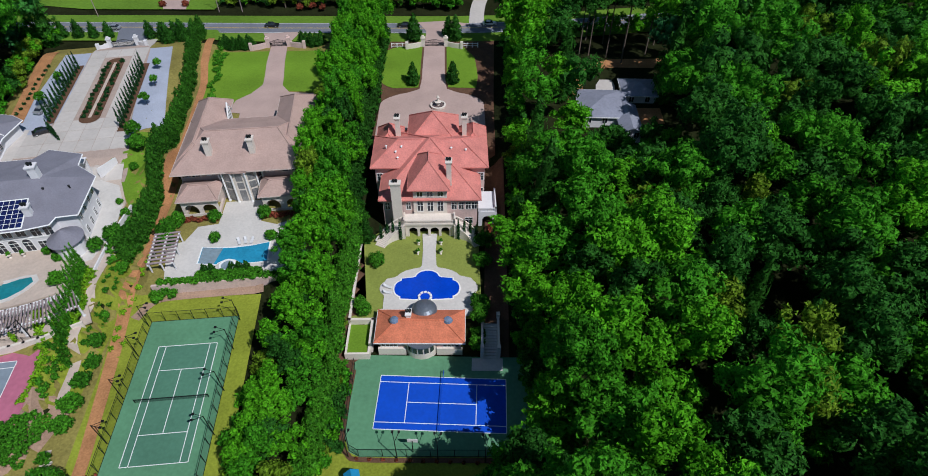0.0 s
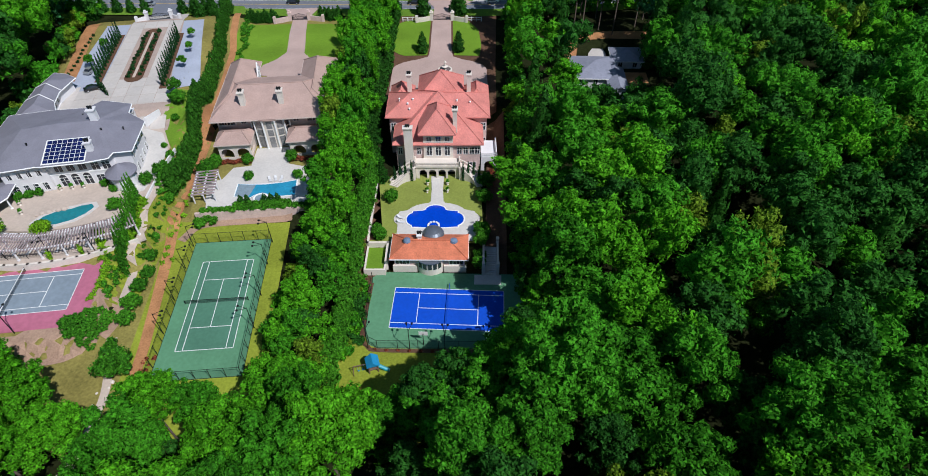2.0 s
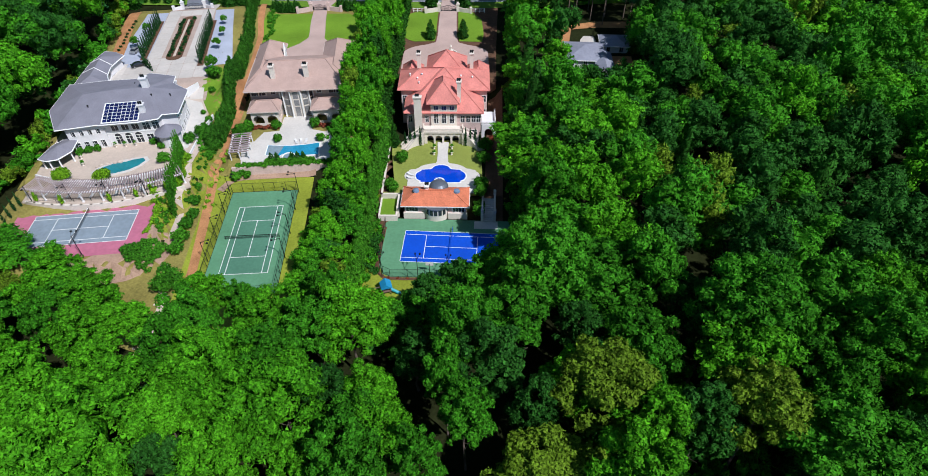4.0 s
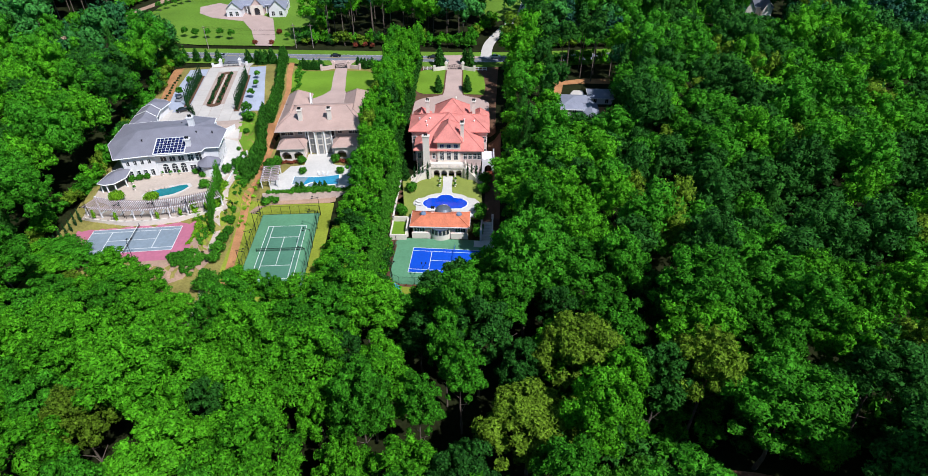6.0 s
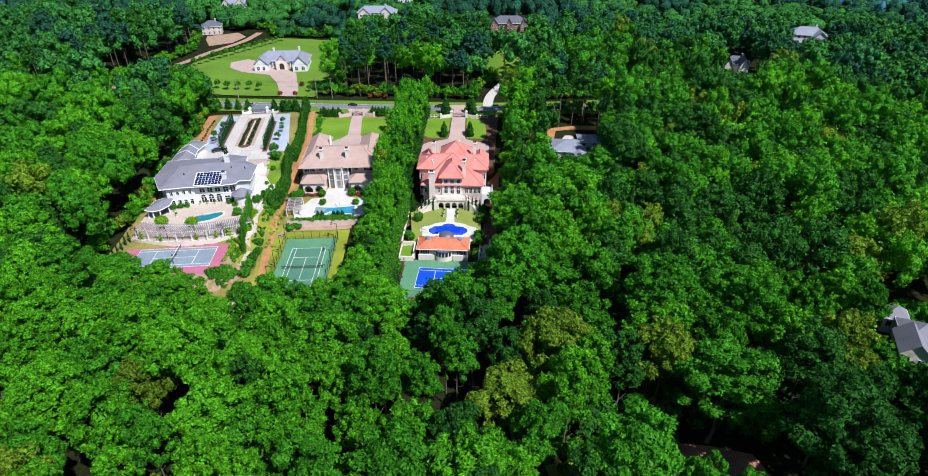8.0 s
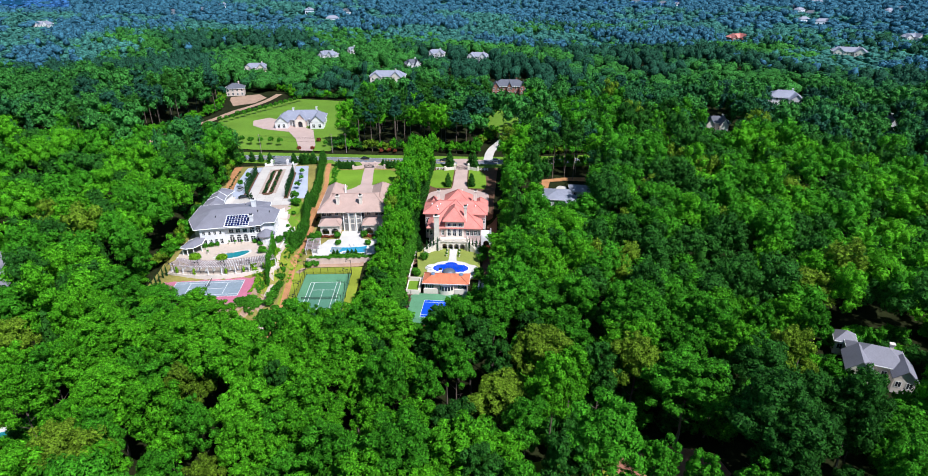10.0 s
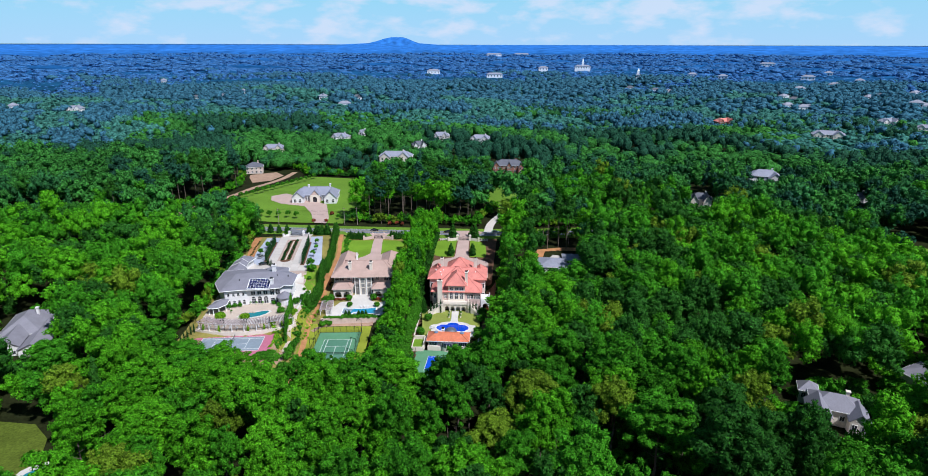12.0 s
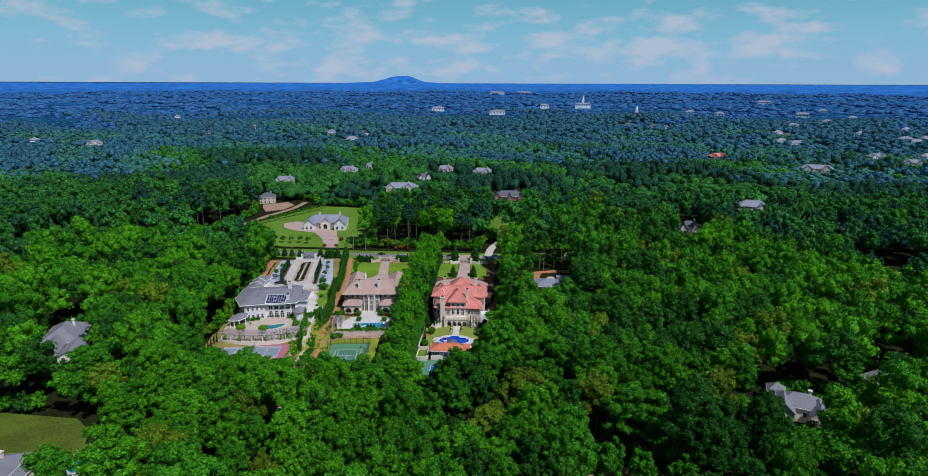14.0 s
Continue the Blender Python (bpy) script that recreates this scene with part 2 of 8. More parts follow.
SLATE = material("grey_slate_shingles", (0.205, 0.20, 0.235), 0.75, scale=0.3, amount=0.14, fine=3.5, bump=0.3, spec=0.3)
SLATE_DARK = material("dark_slate_shingles", (0.11, 0.115, 0.14), 0.75, scale=0.4, amount=0.18, fine=3.0, bump=0.3, spec=0.3)
BRICK = material("red_brick", (0.28, 0.12, 0.09), 0.85, scale=0.6, amount=0.2, fine=4.0, bump=0.2)
GLASS = material("dark_window_glass", (0.025, 0.030, 0.038), 0.08, scale=0.3, amount=0.3, spec=0.6)
SKYLIGHT = material("pale_blue_skylight", (0.16, 0.22, 0.32), 0.15, scale=0.8, amount=0.3, spec=0.6)
GLASS_PALE = material("curtained_window_glass", (0.20, 0.20, 0.20), 0.12, scale=0.4, amount=0.4, spec=0.6)
WATER_BLUE = material("cobalt_pool_water", (0.004, 0.055, 0.52), 0.06, scale=0.3, amount=0.15, fine=2.0, bump=0.06, spec=0.5)
WATER_AQUA = material("aqua_pool_water", (0.03, 0.26, 0.42), 0.06, scale=0.3, amount=0.2, fine=2.0, bump=0.06, spec=0.5)
WATER_TEAL = material("teal_pool_water", (0.02, 0.20, 0.23), 0.06, scale=0.3, amount=0.2, fine=2.0, bump=0.06, spec=0.5)
WATER_DULL = material("shaded_basin_water", (0.16, 0.12, 0.11), 0.08, scale=0.6, amount=0.3, spec=0.5)
POOL_SHELF = material("grey_shallow_water", (0.22, 0.29, 0.33), 0.08, scale=0.3, amount=0.2, fine=2.0, spec=0.5)
COURT_GREEN = material("green_court_acrylic", (0.105, 0.255, 0.140), 0.8, scale=0.12, amount=0.16, fine=1.4, spec=0.2)
COURT_PLAY = material("teal_green_court_acrylic", (0.080, 0.200, 0.130), 0.8, scale=0.12, amount=0.14, fine=1.4, spec=0.2)
COURT_BLUE = material("blue_court_acrylic", (0.006, 0.070, 0.52), 0.75, scale=0.15, amount=0.12, fine=1.5, spec=0.2)
COURT_RED = material("magenta_red_court_acrylic", (0.44, 0.14, 0.21), 0.8, scale=0.15, amount=0.14, fine=1.2, spec=0.2)
COURT_GREY = material("grey_blue_court_acrylic", (0.22, 0.27, 0.315), 0.8, scale=0.15, amount=0.14, fine=1.2, spec=0.2)
IRON = material("black_iron", (0.012, 0.014, 0.014), 0.5, metal=0.4, scale=1.0, amount=0.2)
FENCE_MESH = material("dark_green_fence_mesh", (0.012, 0.030, 0.020), 0.8, scale=1.0, amount=0.2, alpha=0.13)
NET = material("black_net", (0.02, 0.02, 0.02), 0.9, scale=2.0, amount=0.2, alpha=0.2)
NET_FINE = material("fine_net", (0.05, 0.08, 0.2), 0.9, scale=2.0, amount=0.2, alpha=0.12)
WOOD = material("weathered_brown_wood", (0.16, 0.10, 0.075), 0.8, scale=1.5, amount=0.3, bump=0.3)
WOOD_PALE = material("mauve_painted_wood", (0.30, 0.235, 0.235), 0.8, scale=1.2, amount=0.25, bump=0.2, per_object=0.12)
PANEL = material("solar_cell_blue", (0.008, 0.014, 0.075), 0.15, scale=1.0, amount=0.2, per_object=0.25, spec=0.6)
ALUMINIUM = material("aluminium", (0.72, 0.72, 0.74), 0.4, metal=0.6, scale=1.0, amount=0.08)
COPPER = material("weathered_blue_grey_metal", (0.14, 0.16, 0.19), 0.45, metal=0.4, scale=0.8, amount=0.15)
FABRIC = material("white_sling_fabric", (0.62, 0.62, 0.62), 0.9, scale=2.0, amount=0.1)
PLASTIC_BLUE = material("bright_blue_plastic", (0.025, 0.26, 0.48), 0.45, scale=1.0, amount=0.1)
PLASTIC_TEAL = material("teal_plastic", (0.02, 0.30, 0.36), 0.45, scale=1.0, amount=0.1)
# far white walls, with the blue of haze put into the colour
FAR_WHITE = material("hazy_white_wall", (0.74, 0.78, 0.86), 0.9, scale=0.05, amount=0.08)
RUBBER = material("black_rubber", (0.02, 0.02, 0.02), 0.85, scale=4.0, amount=0.2)
CAR_BLACK = material("black_car_paint", (0.012, 0.013, 0.016), 0.25, scale=0.5, amount=0.1, coat=0.8)
CAR_SILVER = material("silver_car_paint", (0.45, 0.46, 0.48), 0.3, metal=0.5, scale=0.5, amount=0.06, coat=0.8)
CAR_WHITE = material("white_car_paint", (0.75, 0.75, 0.75), 0.3, scale=0.5, amount=0.05, coat=0.8)


# ---- mesh helpers ----
def part(name, bm, mat, parent=None, label="", smooth=False):
    """Links a bmesh as one mesh object, under a thing or a part where one is given."""
    me = bpy.data.meshes.new(name)
    bmesh.ops.recalc_face_normals(bm, faces=bm.faces)
    bm.to_mesh(me)
    bm.free()
    if smooth:
        me.polygons.foreach_set("use_smooth", [True] * len(me.polygons))
    me.materials.append(mat)
    ob = new(name, me)
    if parent is not None:
        ob.parent = parent
    if label:
        ob["label"] = label
    return ob


def array_mesh(name, verts, tris, mats, index=None):
    """A mesh straight from arrays."""
    me = bpy.data.meshes.new(name)
    verts, tris = np.asarray(verts, np.float32), np.asarray(tris, np.int32)
    me.vertices.add(len(verts))
    me.vertices.foreach_set("co", verts.ravel())
    me.loops.add(tris.size)
    me.loops.foreach_set("vertex_index", tris.ravel())
    me.polygons.add(len(tris))
    me.polygons.foreach_set("loop_start", np.arange(0, tris.size, tris.shape[1], dtype=np.int32))
    me.polygons.foreach_set("loop_total", np.full(len(tris), tris.shape[1], np.int32))
    for m in mats:
        me.materials.append(m)
    if index is not None:
        me.polygons.foreach_set("material_index", np.asarray(index, np.int32))
    me.update(calc_edges=True)
    me.validate()
    return me


def box(bm, x0, x1, y0, y1, z0, z1):
    v = [bm.verts.new(c) for c in ((x0, y0, z0), (x1, y0, z0), (x1, y1, z0), (x0, y1, z0), (x0, y0, z1), (x1, y0, z1), (x1, y1, z1), (x0, y1, z1))]
    for f in ((0, 3, 2, 1), (4, 5, 6, 7), (0, 1, 5, 4), (1, 2, 6, 5), (2, 3, 7, 6), (3, 0, 4, 7)):
        bm.faces.new([v[i] for i in f])
    return bm


def boxes(*dims):
    bm = bmesh.new()
    for d in dims:
        box(bm, *d)
    return bm


def prism(bm, pts, z0, z1):
    """A polygon, given as (x, y), drawn up from z0 to z1."""
    lo = [bm.verts.new((x, y, z0)) for x, y in pts]
    hi = [bm.verts.new((x, y, z1)) for x, y in pts]
    n = len(pts)
    bm.faces.new(lo[::-1])
    bm.faces.new(hi)
    for i in range(n):
        bm.faces.new((lo[i], lo[(i + 1) % n], hi[(i + 1) % n], hi[i]))
    return bm


def tube(bm, a, b, r0, r1=None, sides=6):
    """A tapered round bar from a to b."""
    a, b = Vector(a), Vector(b)
    r1 = r0 if r1 is None else r1
    q = (b - a).to_track_quat("Z", "Y")
    ring = []
    for c, r in ((a, r0), (b, r1)):
        ring.append([bm.verts.new(c + q @ Vector((r * math.cos(k * 2 * math.pi / sides), r * math.sin(k * 2 * math.pi / sides), 0))) for k in range(sides)])
    for k in range(sides):
        bm.faces.new((ring[0][k], ring[0][(k + 1) % sides], ring[1][(k + 1) % sides], ring[1][k]))
    bm.faces.new(ring[0][::-1])
    bm.faces.new(ring[1])
    return bm


def sweep(bm, pts, wide, tall):
    """A square bar along a line of points, mitred at its bends."""
    pts = [Vector(p) for p in pts]
    rows = []
    for i, p in enumerate(pts):
        d = (pts[min(i + 1, len(pts) - 1)] - pts[max(i - 1, 0)]).normalized()
        s = Vector((-d.y, d.x, 0)).normalized() * wide / 2
        rows.append([bm.verts.new(p + s * a + Vector((0, 0, b * tall / 2))) for a, b in ((-1, -1), (1, -1), (1, 1), (-1, 1))])
    for a, b in zip(rows, rows[1:]):
        for k in range(4):
            bm.faces.new((a[k], a[(k + 1) % 4], b[(k + 1) % 4], b[k]))
    bm.faces.new(rows[0][::-1])
    bm.faces.new(rows[-1])
    return bm


def lathe(bm, profile, cx=0.0, cy=0.0, sides=16, a0=0.0, a1=360.0):
    """A round body from (radius, height) pairs."""
    full = abs(a1 - a0) >= 359.9
    n = sides if full else sides + 1
    rings = [[bm.verts.new((cx + r * math.cos(radians(a0 + (a1 - a0) * k / sides)), cy + r * math.sin(radians(a0 + (a1 - a0) * k / sides)), z)) for k in range(n)] for r, z in profile]
    for p, q in zip(rings, rings[1:]):
        for k in range(sides):
            bm.faces.new((p[k], p[(k + 1) % n], q[(k + 1) % n], q[k]))
    if full:
        bm.faces.new(rings[0][::-1])
        bm.faces.new(rings[-1])
    return bm


def arc_points(cx, cy, rx, ry, a0, a1, n):
    return [(cx + rx * math.cos(radians(a0 + (a1 - a0) * k / n)), cy + ry * math.sin(radians(a0 + (a1 - a0) * k / n))) for k in range(n + 1)]


def arcade(bm, u0, u1, z0, z1, openings, v0, v1):
    """A wall from v0 to v1 with round-headed openings (middle, half width, height of the spring)."""
    edge = u0
    for c, w, zs in openings:
        box(bm, edge, c - w, v0, v1, z0, z1)
        n = 8
        for k in range(n):
            a, b = math.pi * k / n, math.pi * (k + 1) / n
            xa, za, xb, zb = c - w * math.cos(a), zs + w * math.sin(a), c - w * math.cos(b), zs + w * math.sin(b)
            f = [bm.verts.new((x, v, z)) for v in (v0, v1) for x, z in ((xa, za), (xb, zb), (xb, z1), (xa, z1))]
            for q in ((0, 1, 2, 3), (7, 6, 5, 4), (0, 4, 5, 1), (2, 6, 7, 3), (1, 5, 6, 2), (3, 7, 4, 0)):
                bm.faces.new([f[i] for i in q])
        edge = c + w
    box(bm, edge, u1, v0, v1, z0, z1)
    return bm


def hip(u0, u1, v0, v1, z0, z1, run=None, deep=0.22):
    """The corners, ridge and faces of a hipped roof. run: how far the hips run in from the short ends."""
    w, d = u1 - u0, v1 - v0
    run = min(w, d) / 2 if run is None else run
    if w >= d:
        a, b = (u0 + run, (v0 + v1) / 2, z1), (u1 - run, (v0 + v1) / 2, z1)
    else:
        a, b = ((u0 + u1) / 2, v0 + run, z1), ((u0 + u1) / 2, v1 - run, z1)
    c = [(u0, v0, z0), (u1, v0, z0), (u1, v1, z0), (u0, v1, z0)]
    ends = (a, b, b, a) if w >= d else (a, a, b, b)
    return c, a, b, ends, deep


def roof(name, parent, mat, u0, u1, v0, v1, z0, z1, run=None, deep=0.22, caps=True, fascia=True, gutter=None):
    """A hipped roof with an eaves board, a soffit and capped ridges."""
    c, a, b, ends, deep = hip(u0, u1, v0, v1, z0, z1, run, deep)
    bm = bmesh.new()
    top = [bm.verts.new(p) for p in c]
    low = [bm.verts.new((x, y, z - deep)) for x, y, z in c]
    va = bm.verts.new(a)
    vb = va if (Vector(a) - Vector(b)).length < 0.05 else bm.verts.new(b)
    ev = [va if e == a else vb for e in ends]
    for i in range(4):
        j = (i + 1) % 4
        bm.faces.new((top[i], top[j], ev[j], ev[i]) if ev[i] is not ev[j] else (top[i], top[j], ev[i]))
        bm.faces.new((low[i], low[j], top[j], top[i]))
    bm.faces.new(low[::-1])
    ob = part(name, bm, mat, parent)
    if caps:
        bm = bmesh.new()
        for p, e in list(zip(c, ends)) + ([(a, b)] if vb is not va else []):
            tube(bm, Vector(p) + Vector((0, 0, 0.03)), Vector(e) + Vector((0, 0, 0.03)), 0.16, sides=5)
        part("ridge_cap", bm, mat, ob)
    if fascia:
        bm = bmesh.new()
        t = 0.10
        for x0, x1, y0, y1 in ((u0 - t, u1 + t, v0 - t, v0), (u0 - t, u1 + t, v1, v1 + t), (u0 - t, u0, v0, v1), (u1, u1 + t, v0, v1)):
            box(bm, x0, x1, y0, y1, z0 - deep - 0.06, z0 - 0.04)
        part("gutter", bm, gutter or PAINT_WHITE, ob, "pale eaves gutter")
    return ob


def window(parent, u, v, z, w, h, side="-v", glass=None, arched=False, bars=1, name="window"):
    """A framed window set in a wall; side: the way that it faces. u, v, z: the middle of its foot on the wall."""
    turn = {"-v": 0, "+u": 90, "+v": 180, "-u": -90}[side]
    m = pose(u, v, z, 0, 0, turn)
    f = bmesh.new()
    b = 0.11
    box(f, -w / 2 - b, -w / 2, -0.09, 0.06, -b, h + b)
    box(f, w / 2, w / 2 + b, -0.09, 0.06, -b, h + b)
    box(f, -w / 2, w / 2, -0.09, 0.06, -b, 0)
    box(f, -w / 2, w / 2, -0.09, 0.06, h, h + b)
    for k in range(bars):
        x = -w / 2 + w * (k + 1) / (bars + 1)
        box(f, x - 0.04, x + 0.04, -0.07, 0.04, 0, h)
    if h > 1.6:
        box(f, -w / 2, w / 2, -0.07, 0.04, h * 0.62, h * 0.62 + 0.07)
    if arched:
        n = 8
        r = w / 2
        for k in range(n):
            p, q = math.pi * k / n, math.pi * (k + 1) / n
            for r0, r1 in ((r, r + 0.14),):
                vs = [f.verts.new((-rr * math.cos(t), yy, h + b + rr * math.sin(t))) for yy in (-0.09, 0.05) for rr, t in ((r0, p), (r0, q), (r1, q), (r1, p))]
                for g in ((0, 1, 2, 3), (7, 6, 5, 4), (0, 4, 5, 1), (2, 6, 7, 3), (1, 5, 6, 2), (3, 7, 4, 0)):
                    f.faces.new([vs[i] for i in g])
    for vert in f.verts:
        vert.co = m @ vert.co
    ob = part(name, f, PAINT_WHITE, parent)
    g = bmesh.new()
    box(g, -w / 2, w / 2, -0.035, 0.03, 0, h)
    if arched:
        pts = [(-w / 2 * math.cos(math.pi * k / 8), h + b + w / 2 * math.sin(math.pi * k / 8)) for k in range(9)]
        fr = [g.verts.new((x, -0.035, zz)) for x, zz in pts]
        bk = [g.verts.new((x, 0.03, zz)) for x, zz in pts]
        g.faces.new(fr)
        g.faces.new(bk[::-1])
        for k in range(9):
            g.faces.new((fr[k], bk[k], bk[(k + 1) % 9], fr[(k + 1) % 9]))
    for vert in g.verts:
        vert.co = m @ vert.co
    part("pane", g, glass or GLASS, ob, "dark glass pane")
    return ob


def balustrade(parent, pts, z, h=0.95, mat=None, name="balustrade"):
    """Posts, a rail and balusters along a line of (x, y) at height z."""
    mat = mat or CREAM_STONE
    bm = bmesh.new()
    for (x0, y0), (x1, y1) in zip(pts, pts[1:]):
        a, b = Vector((x0, y0, z)), Vector((x1, y1, z))
        d = b - a
        L = d.length
        side = Vector((-d.y, d.x, 0)).normalized() * 0.13
        for lo, hi in ((0, 0.14), (h - 0.16, h)):
            vs = [bm.verts.new(p + s + Vector((0, 0, q))) for q in (lo, hi) for p, s in ((a, -side), (b, -side), (b, side), (a, side))]
            for f in ((0, 3, 2, 1), (4, 5, 6, 7), (0, 1, 5, 4), (1, 2, 6, 5), (2, 3, 7, 6), (3, 0, 4, 7)):
                bm.faces.new([vs[i] for i in f])
        n = max(2, int(L / 0.42))
        for k in range(n + 1):
            p = a + d * k / n
            r = 0.2 if k in (0, n) else 0.075
            box(bm, p.x - r, p.x + r, p.y - r, p.y + r, z, z + h + (0.1 if k in (0, n) else -0.1))
    return part(name, bm, mat, parent)


def each(name, mat, parent, *dims, label=""):
    """One part for each box."""
    for d in dims:
        part(name, boxes(d), mat, parent, label)


def chimney(parent, u, v, z0, z1, w=1.0, d=1.3, mat=None, pot=True):
    """A stack with a corbelled cap and flue covers."""
    mat = mat or CREAM_STONE
    bm = bmesh.new()
    box(bm, u - w / 2, u + w / 2, v - d / 2, v + d / 2, z0, z1 - 0.5)
    box(bm, u - w / 2 - 0.12, u + w / 2 + 0.12, v - d / 2 - 0.12, v + d / 2 + 0.12, z1 - 0.5, z1 - 0.25)
    box(bm, u - w / 2 - 0.22, u + w / 2 + 0.22, v - d / 2 - 0.22, v + d / 2 + 0.22, z1 - 0.25, z1)
    ob = part("chimney", bm, mat, parent, "pale stone chimney")
    if pot:
        bm = bmesh.new()
        for k in (-0.28, 0.28):
            lathe(bm, [(0.2, z1 - 0.05), (0.2, z1 + 0.35), (0.34, z1 + 0.4), (0.30, z1 + 0.7), (0.05, z1 + 0.85)], u + k, v, 8)
        part("flue_cap", bm, IRON, ob, "dark metal flue caps")
    return ob


def thing(name, m, label, category, group=""):
    """An empty at the foot of a thing, to hold its parts."""
    ob = new(name)
    ob.empty_display_size = 0.5
    ob.matrix_world = m
    return tagged(ob, label, category, group)


# ---- the lie of the land ----
def ss(t):
    t = np.clip(t, 0, 1)
    return t * t * (3 - 2 * t)


class Frame:
    """A plan of its own for each property: origin and turn."""

    def __init__(self, x, y, turn):
        self.x, self.y, self.turn = x, y, turn
        self.c, self.s = math.cos(radians(turn)), math.sin(radians(turn))

    def at(self, u, v):
        return self.x + u * self.c - v * self.s, self.y + u * self.s + v * self.c

    def pts(self, uv):
        return [self.at(u, v) for u, v in uv]

    def local(self, x, y):
        return (x - self.x) * self.c + (y - self.y) * self.s, -(x - self.x) * self.s + (y - self.y) * self.c

    def m(self, u=0.0, v=0.0, z=0.0, turn=0.0):
        return pose(*self.at(u, v), z, 0, 0, self.turn + turn)


RED = Frame(-10.7, 100.0, 3.0)
TAN = Frame(-54.7, 106.8, 8.5)
WHITE = Frame(-98.0, 85.0, 13.0)
GREENCT = Frame(-56.7, 43.9, 7.5)
LAND = Frame(0, 0, 0)
# frame, u from, to, v from, to, height, width of the bank round it
PADS = [
    (LAND, -320, 320, 183, 202, 10.0, 22),
    (WHITE, -14, 30, 24, 84, 12.0, 10),
    (WHITE, -19, 22, -13, 24, 9.5, 4),
    (WHITE, -20, 20, -24.5, -15, 8.0, 2.5),
    (WHITE, -20, 15, -45, -26, 7.0, 2.5),
    (TAN, -20, 18, 22, 52, 8.5, 9),
    (TAN, -16, 17, -25, 24, 6.0, 3.5),
    (GREENCT, -6.5, 17, -22, 36, 3.3, 3.0),
    (RED, -17, 16, 27, 58, 8.0, 8),
    (RED, -15.5, 15, -23, 26, 2.5, 3.5),
    (LAND, -25, 14, 38, 74, 0.0, 3.0),
]


def height(x, y):
    x, y = np.asarray(x, float), np.asarray(y, float)
    back = ss((y - 60) / 120)
    z = 3.0 + 7.0 * back + (1 - back) * (2.0 * ss((-x - 40) / 60) + 5.0 * ss((x - 15) / 80))
    z = z + 1.2 * np.sin(x / 61 + 1.0) * np.sin(y / 47) * ss((np.abs(x + 30) - 90) / 60)
    d = np.hypot(x, y + 100)
    z = z + 5.0 * np.sin(x / 170 + 0.5) * np.sin(y / 210) * ss((y - 260) / 250)
    far = np.clip((d - 1000) / 3700, 0, 1.06)
    z = z * (1 - ss(far * 3)) + 10 * ss(far * 3) + 86 * far
    for f, u0, u1, v0, v1, h, bank in PADS:
        u, v = f.local(x, y)
        out = np.hypot(np.maximum(np.maximum(u0 - u, u - u1), 0), np.maximum(np.maximum(v0 - v, v - v1), 0))
        w = 1 - ss(out / bank)
        z = z * (1 - w) + h * w
    return z


def hgt(x, y):
    return float(height(x, y))


def flat(name, pts, z, mat, deep=0.25, label="", kind="structure", category=""):
    """A level slab with its top at z."""
    ob = part(name, prism(bmesh.new(), pts, z - deep, z), mat)
    return tagged(ob, label, category or name.replace("_", " "), kind=kind)


def drape(name, pts, mat, off, label="", category="", cut=2.6):
    """A sheet that follows the ground."""
    bm = bmesh.new()
    bm.faces.new([bm.verts.new((x, y, 0)) for x, y in pts])
    bmesh.ops.triangulate(bm, faces=bm.faces[:])
    for _ in range(9):
        long = [e for e in bm.edges if e.calc_length() > cut]
        if not long:
            break
        bmesh.ops.subdivide_edges(bm, edges=long, cuts=1)
        bmesh.ops.triangulate(bm, faces=[f for f in bm.faces if len(f.verts) > 3])
    co = np.array([v.co[:] for v in bm.verts])
    for v, z in zip(bm.verts, height(co[:, 0], co[:, 1])):
        v.co.z = z + off
    for f in bm.faces:
        if f.normal.z < 0:
            f.normal_flip()
    ob = part(name, bm, mat)
    return tagged(ob, label, category or name.replace("_", " "), kind="structure")


def smooth_line(pts, n=6):
    """A rounded line through the points."""
    out = []
    for i in range(len(pts) - 1):
        p0, p1, p2, p3 = (Vector(pts[max(0, min(len(pts) - 1, k))]) for k in (i - 1, i, i + 1, i + 2))
        for k in range(n):
            t = k / n
            out.append(0.5 * (2 * p1 + (p2 - p0) * t + (2 * p0 - 5 * p1 + 4 * p2 - p3) * t * t + (3 * p1 - p0 - 3 * p2 + p3) * t ** 3))
    out.append(Vector(pts[-1]))
    return out


def ribbon(name, pts, width, mat, off, label="", category="", n=6, kind="structure"):
    """A strip of the given width along a rounded line, on the ground."""
    line = smooth_line(pts, n)
    bm = bmesh.new()
    rows = []
    for i, p in enumerate(line):
        d = (line[min(i + 1, len(line) - 1)] - line[max(i - 1, 0)]).normalized()
        s = Vector((-d.y, d.x)) * width / 2
        row = []
        for k in (-1, 0, 1):
            q = p + s * k
            row.append(bm.verts.new((q.x, q.y, hgt(q.x, q.y) + off)))
        rows.append(row)
    for a, b in zip(rows, rows[1:]):
        for k in (0, 1):
            bm.faces.new((a[k + 1], a[k], b[k], b[k + 1]))
    ob = part(name, bm, mat)
    return tagged(ob, label, category or name.replace("_", " "), kind=kind)


# ---- plants ----


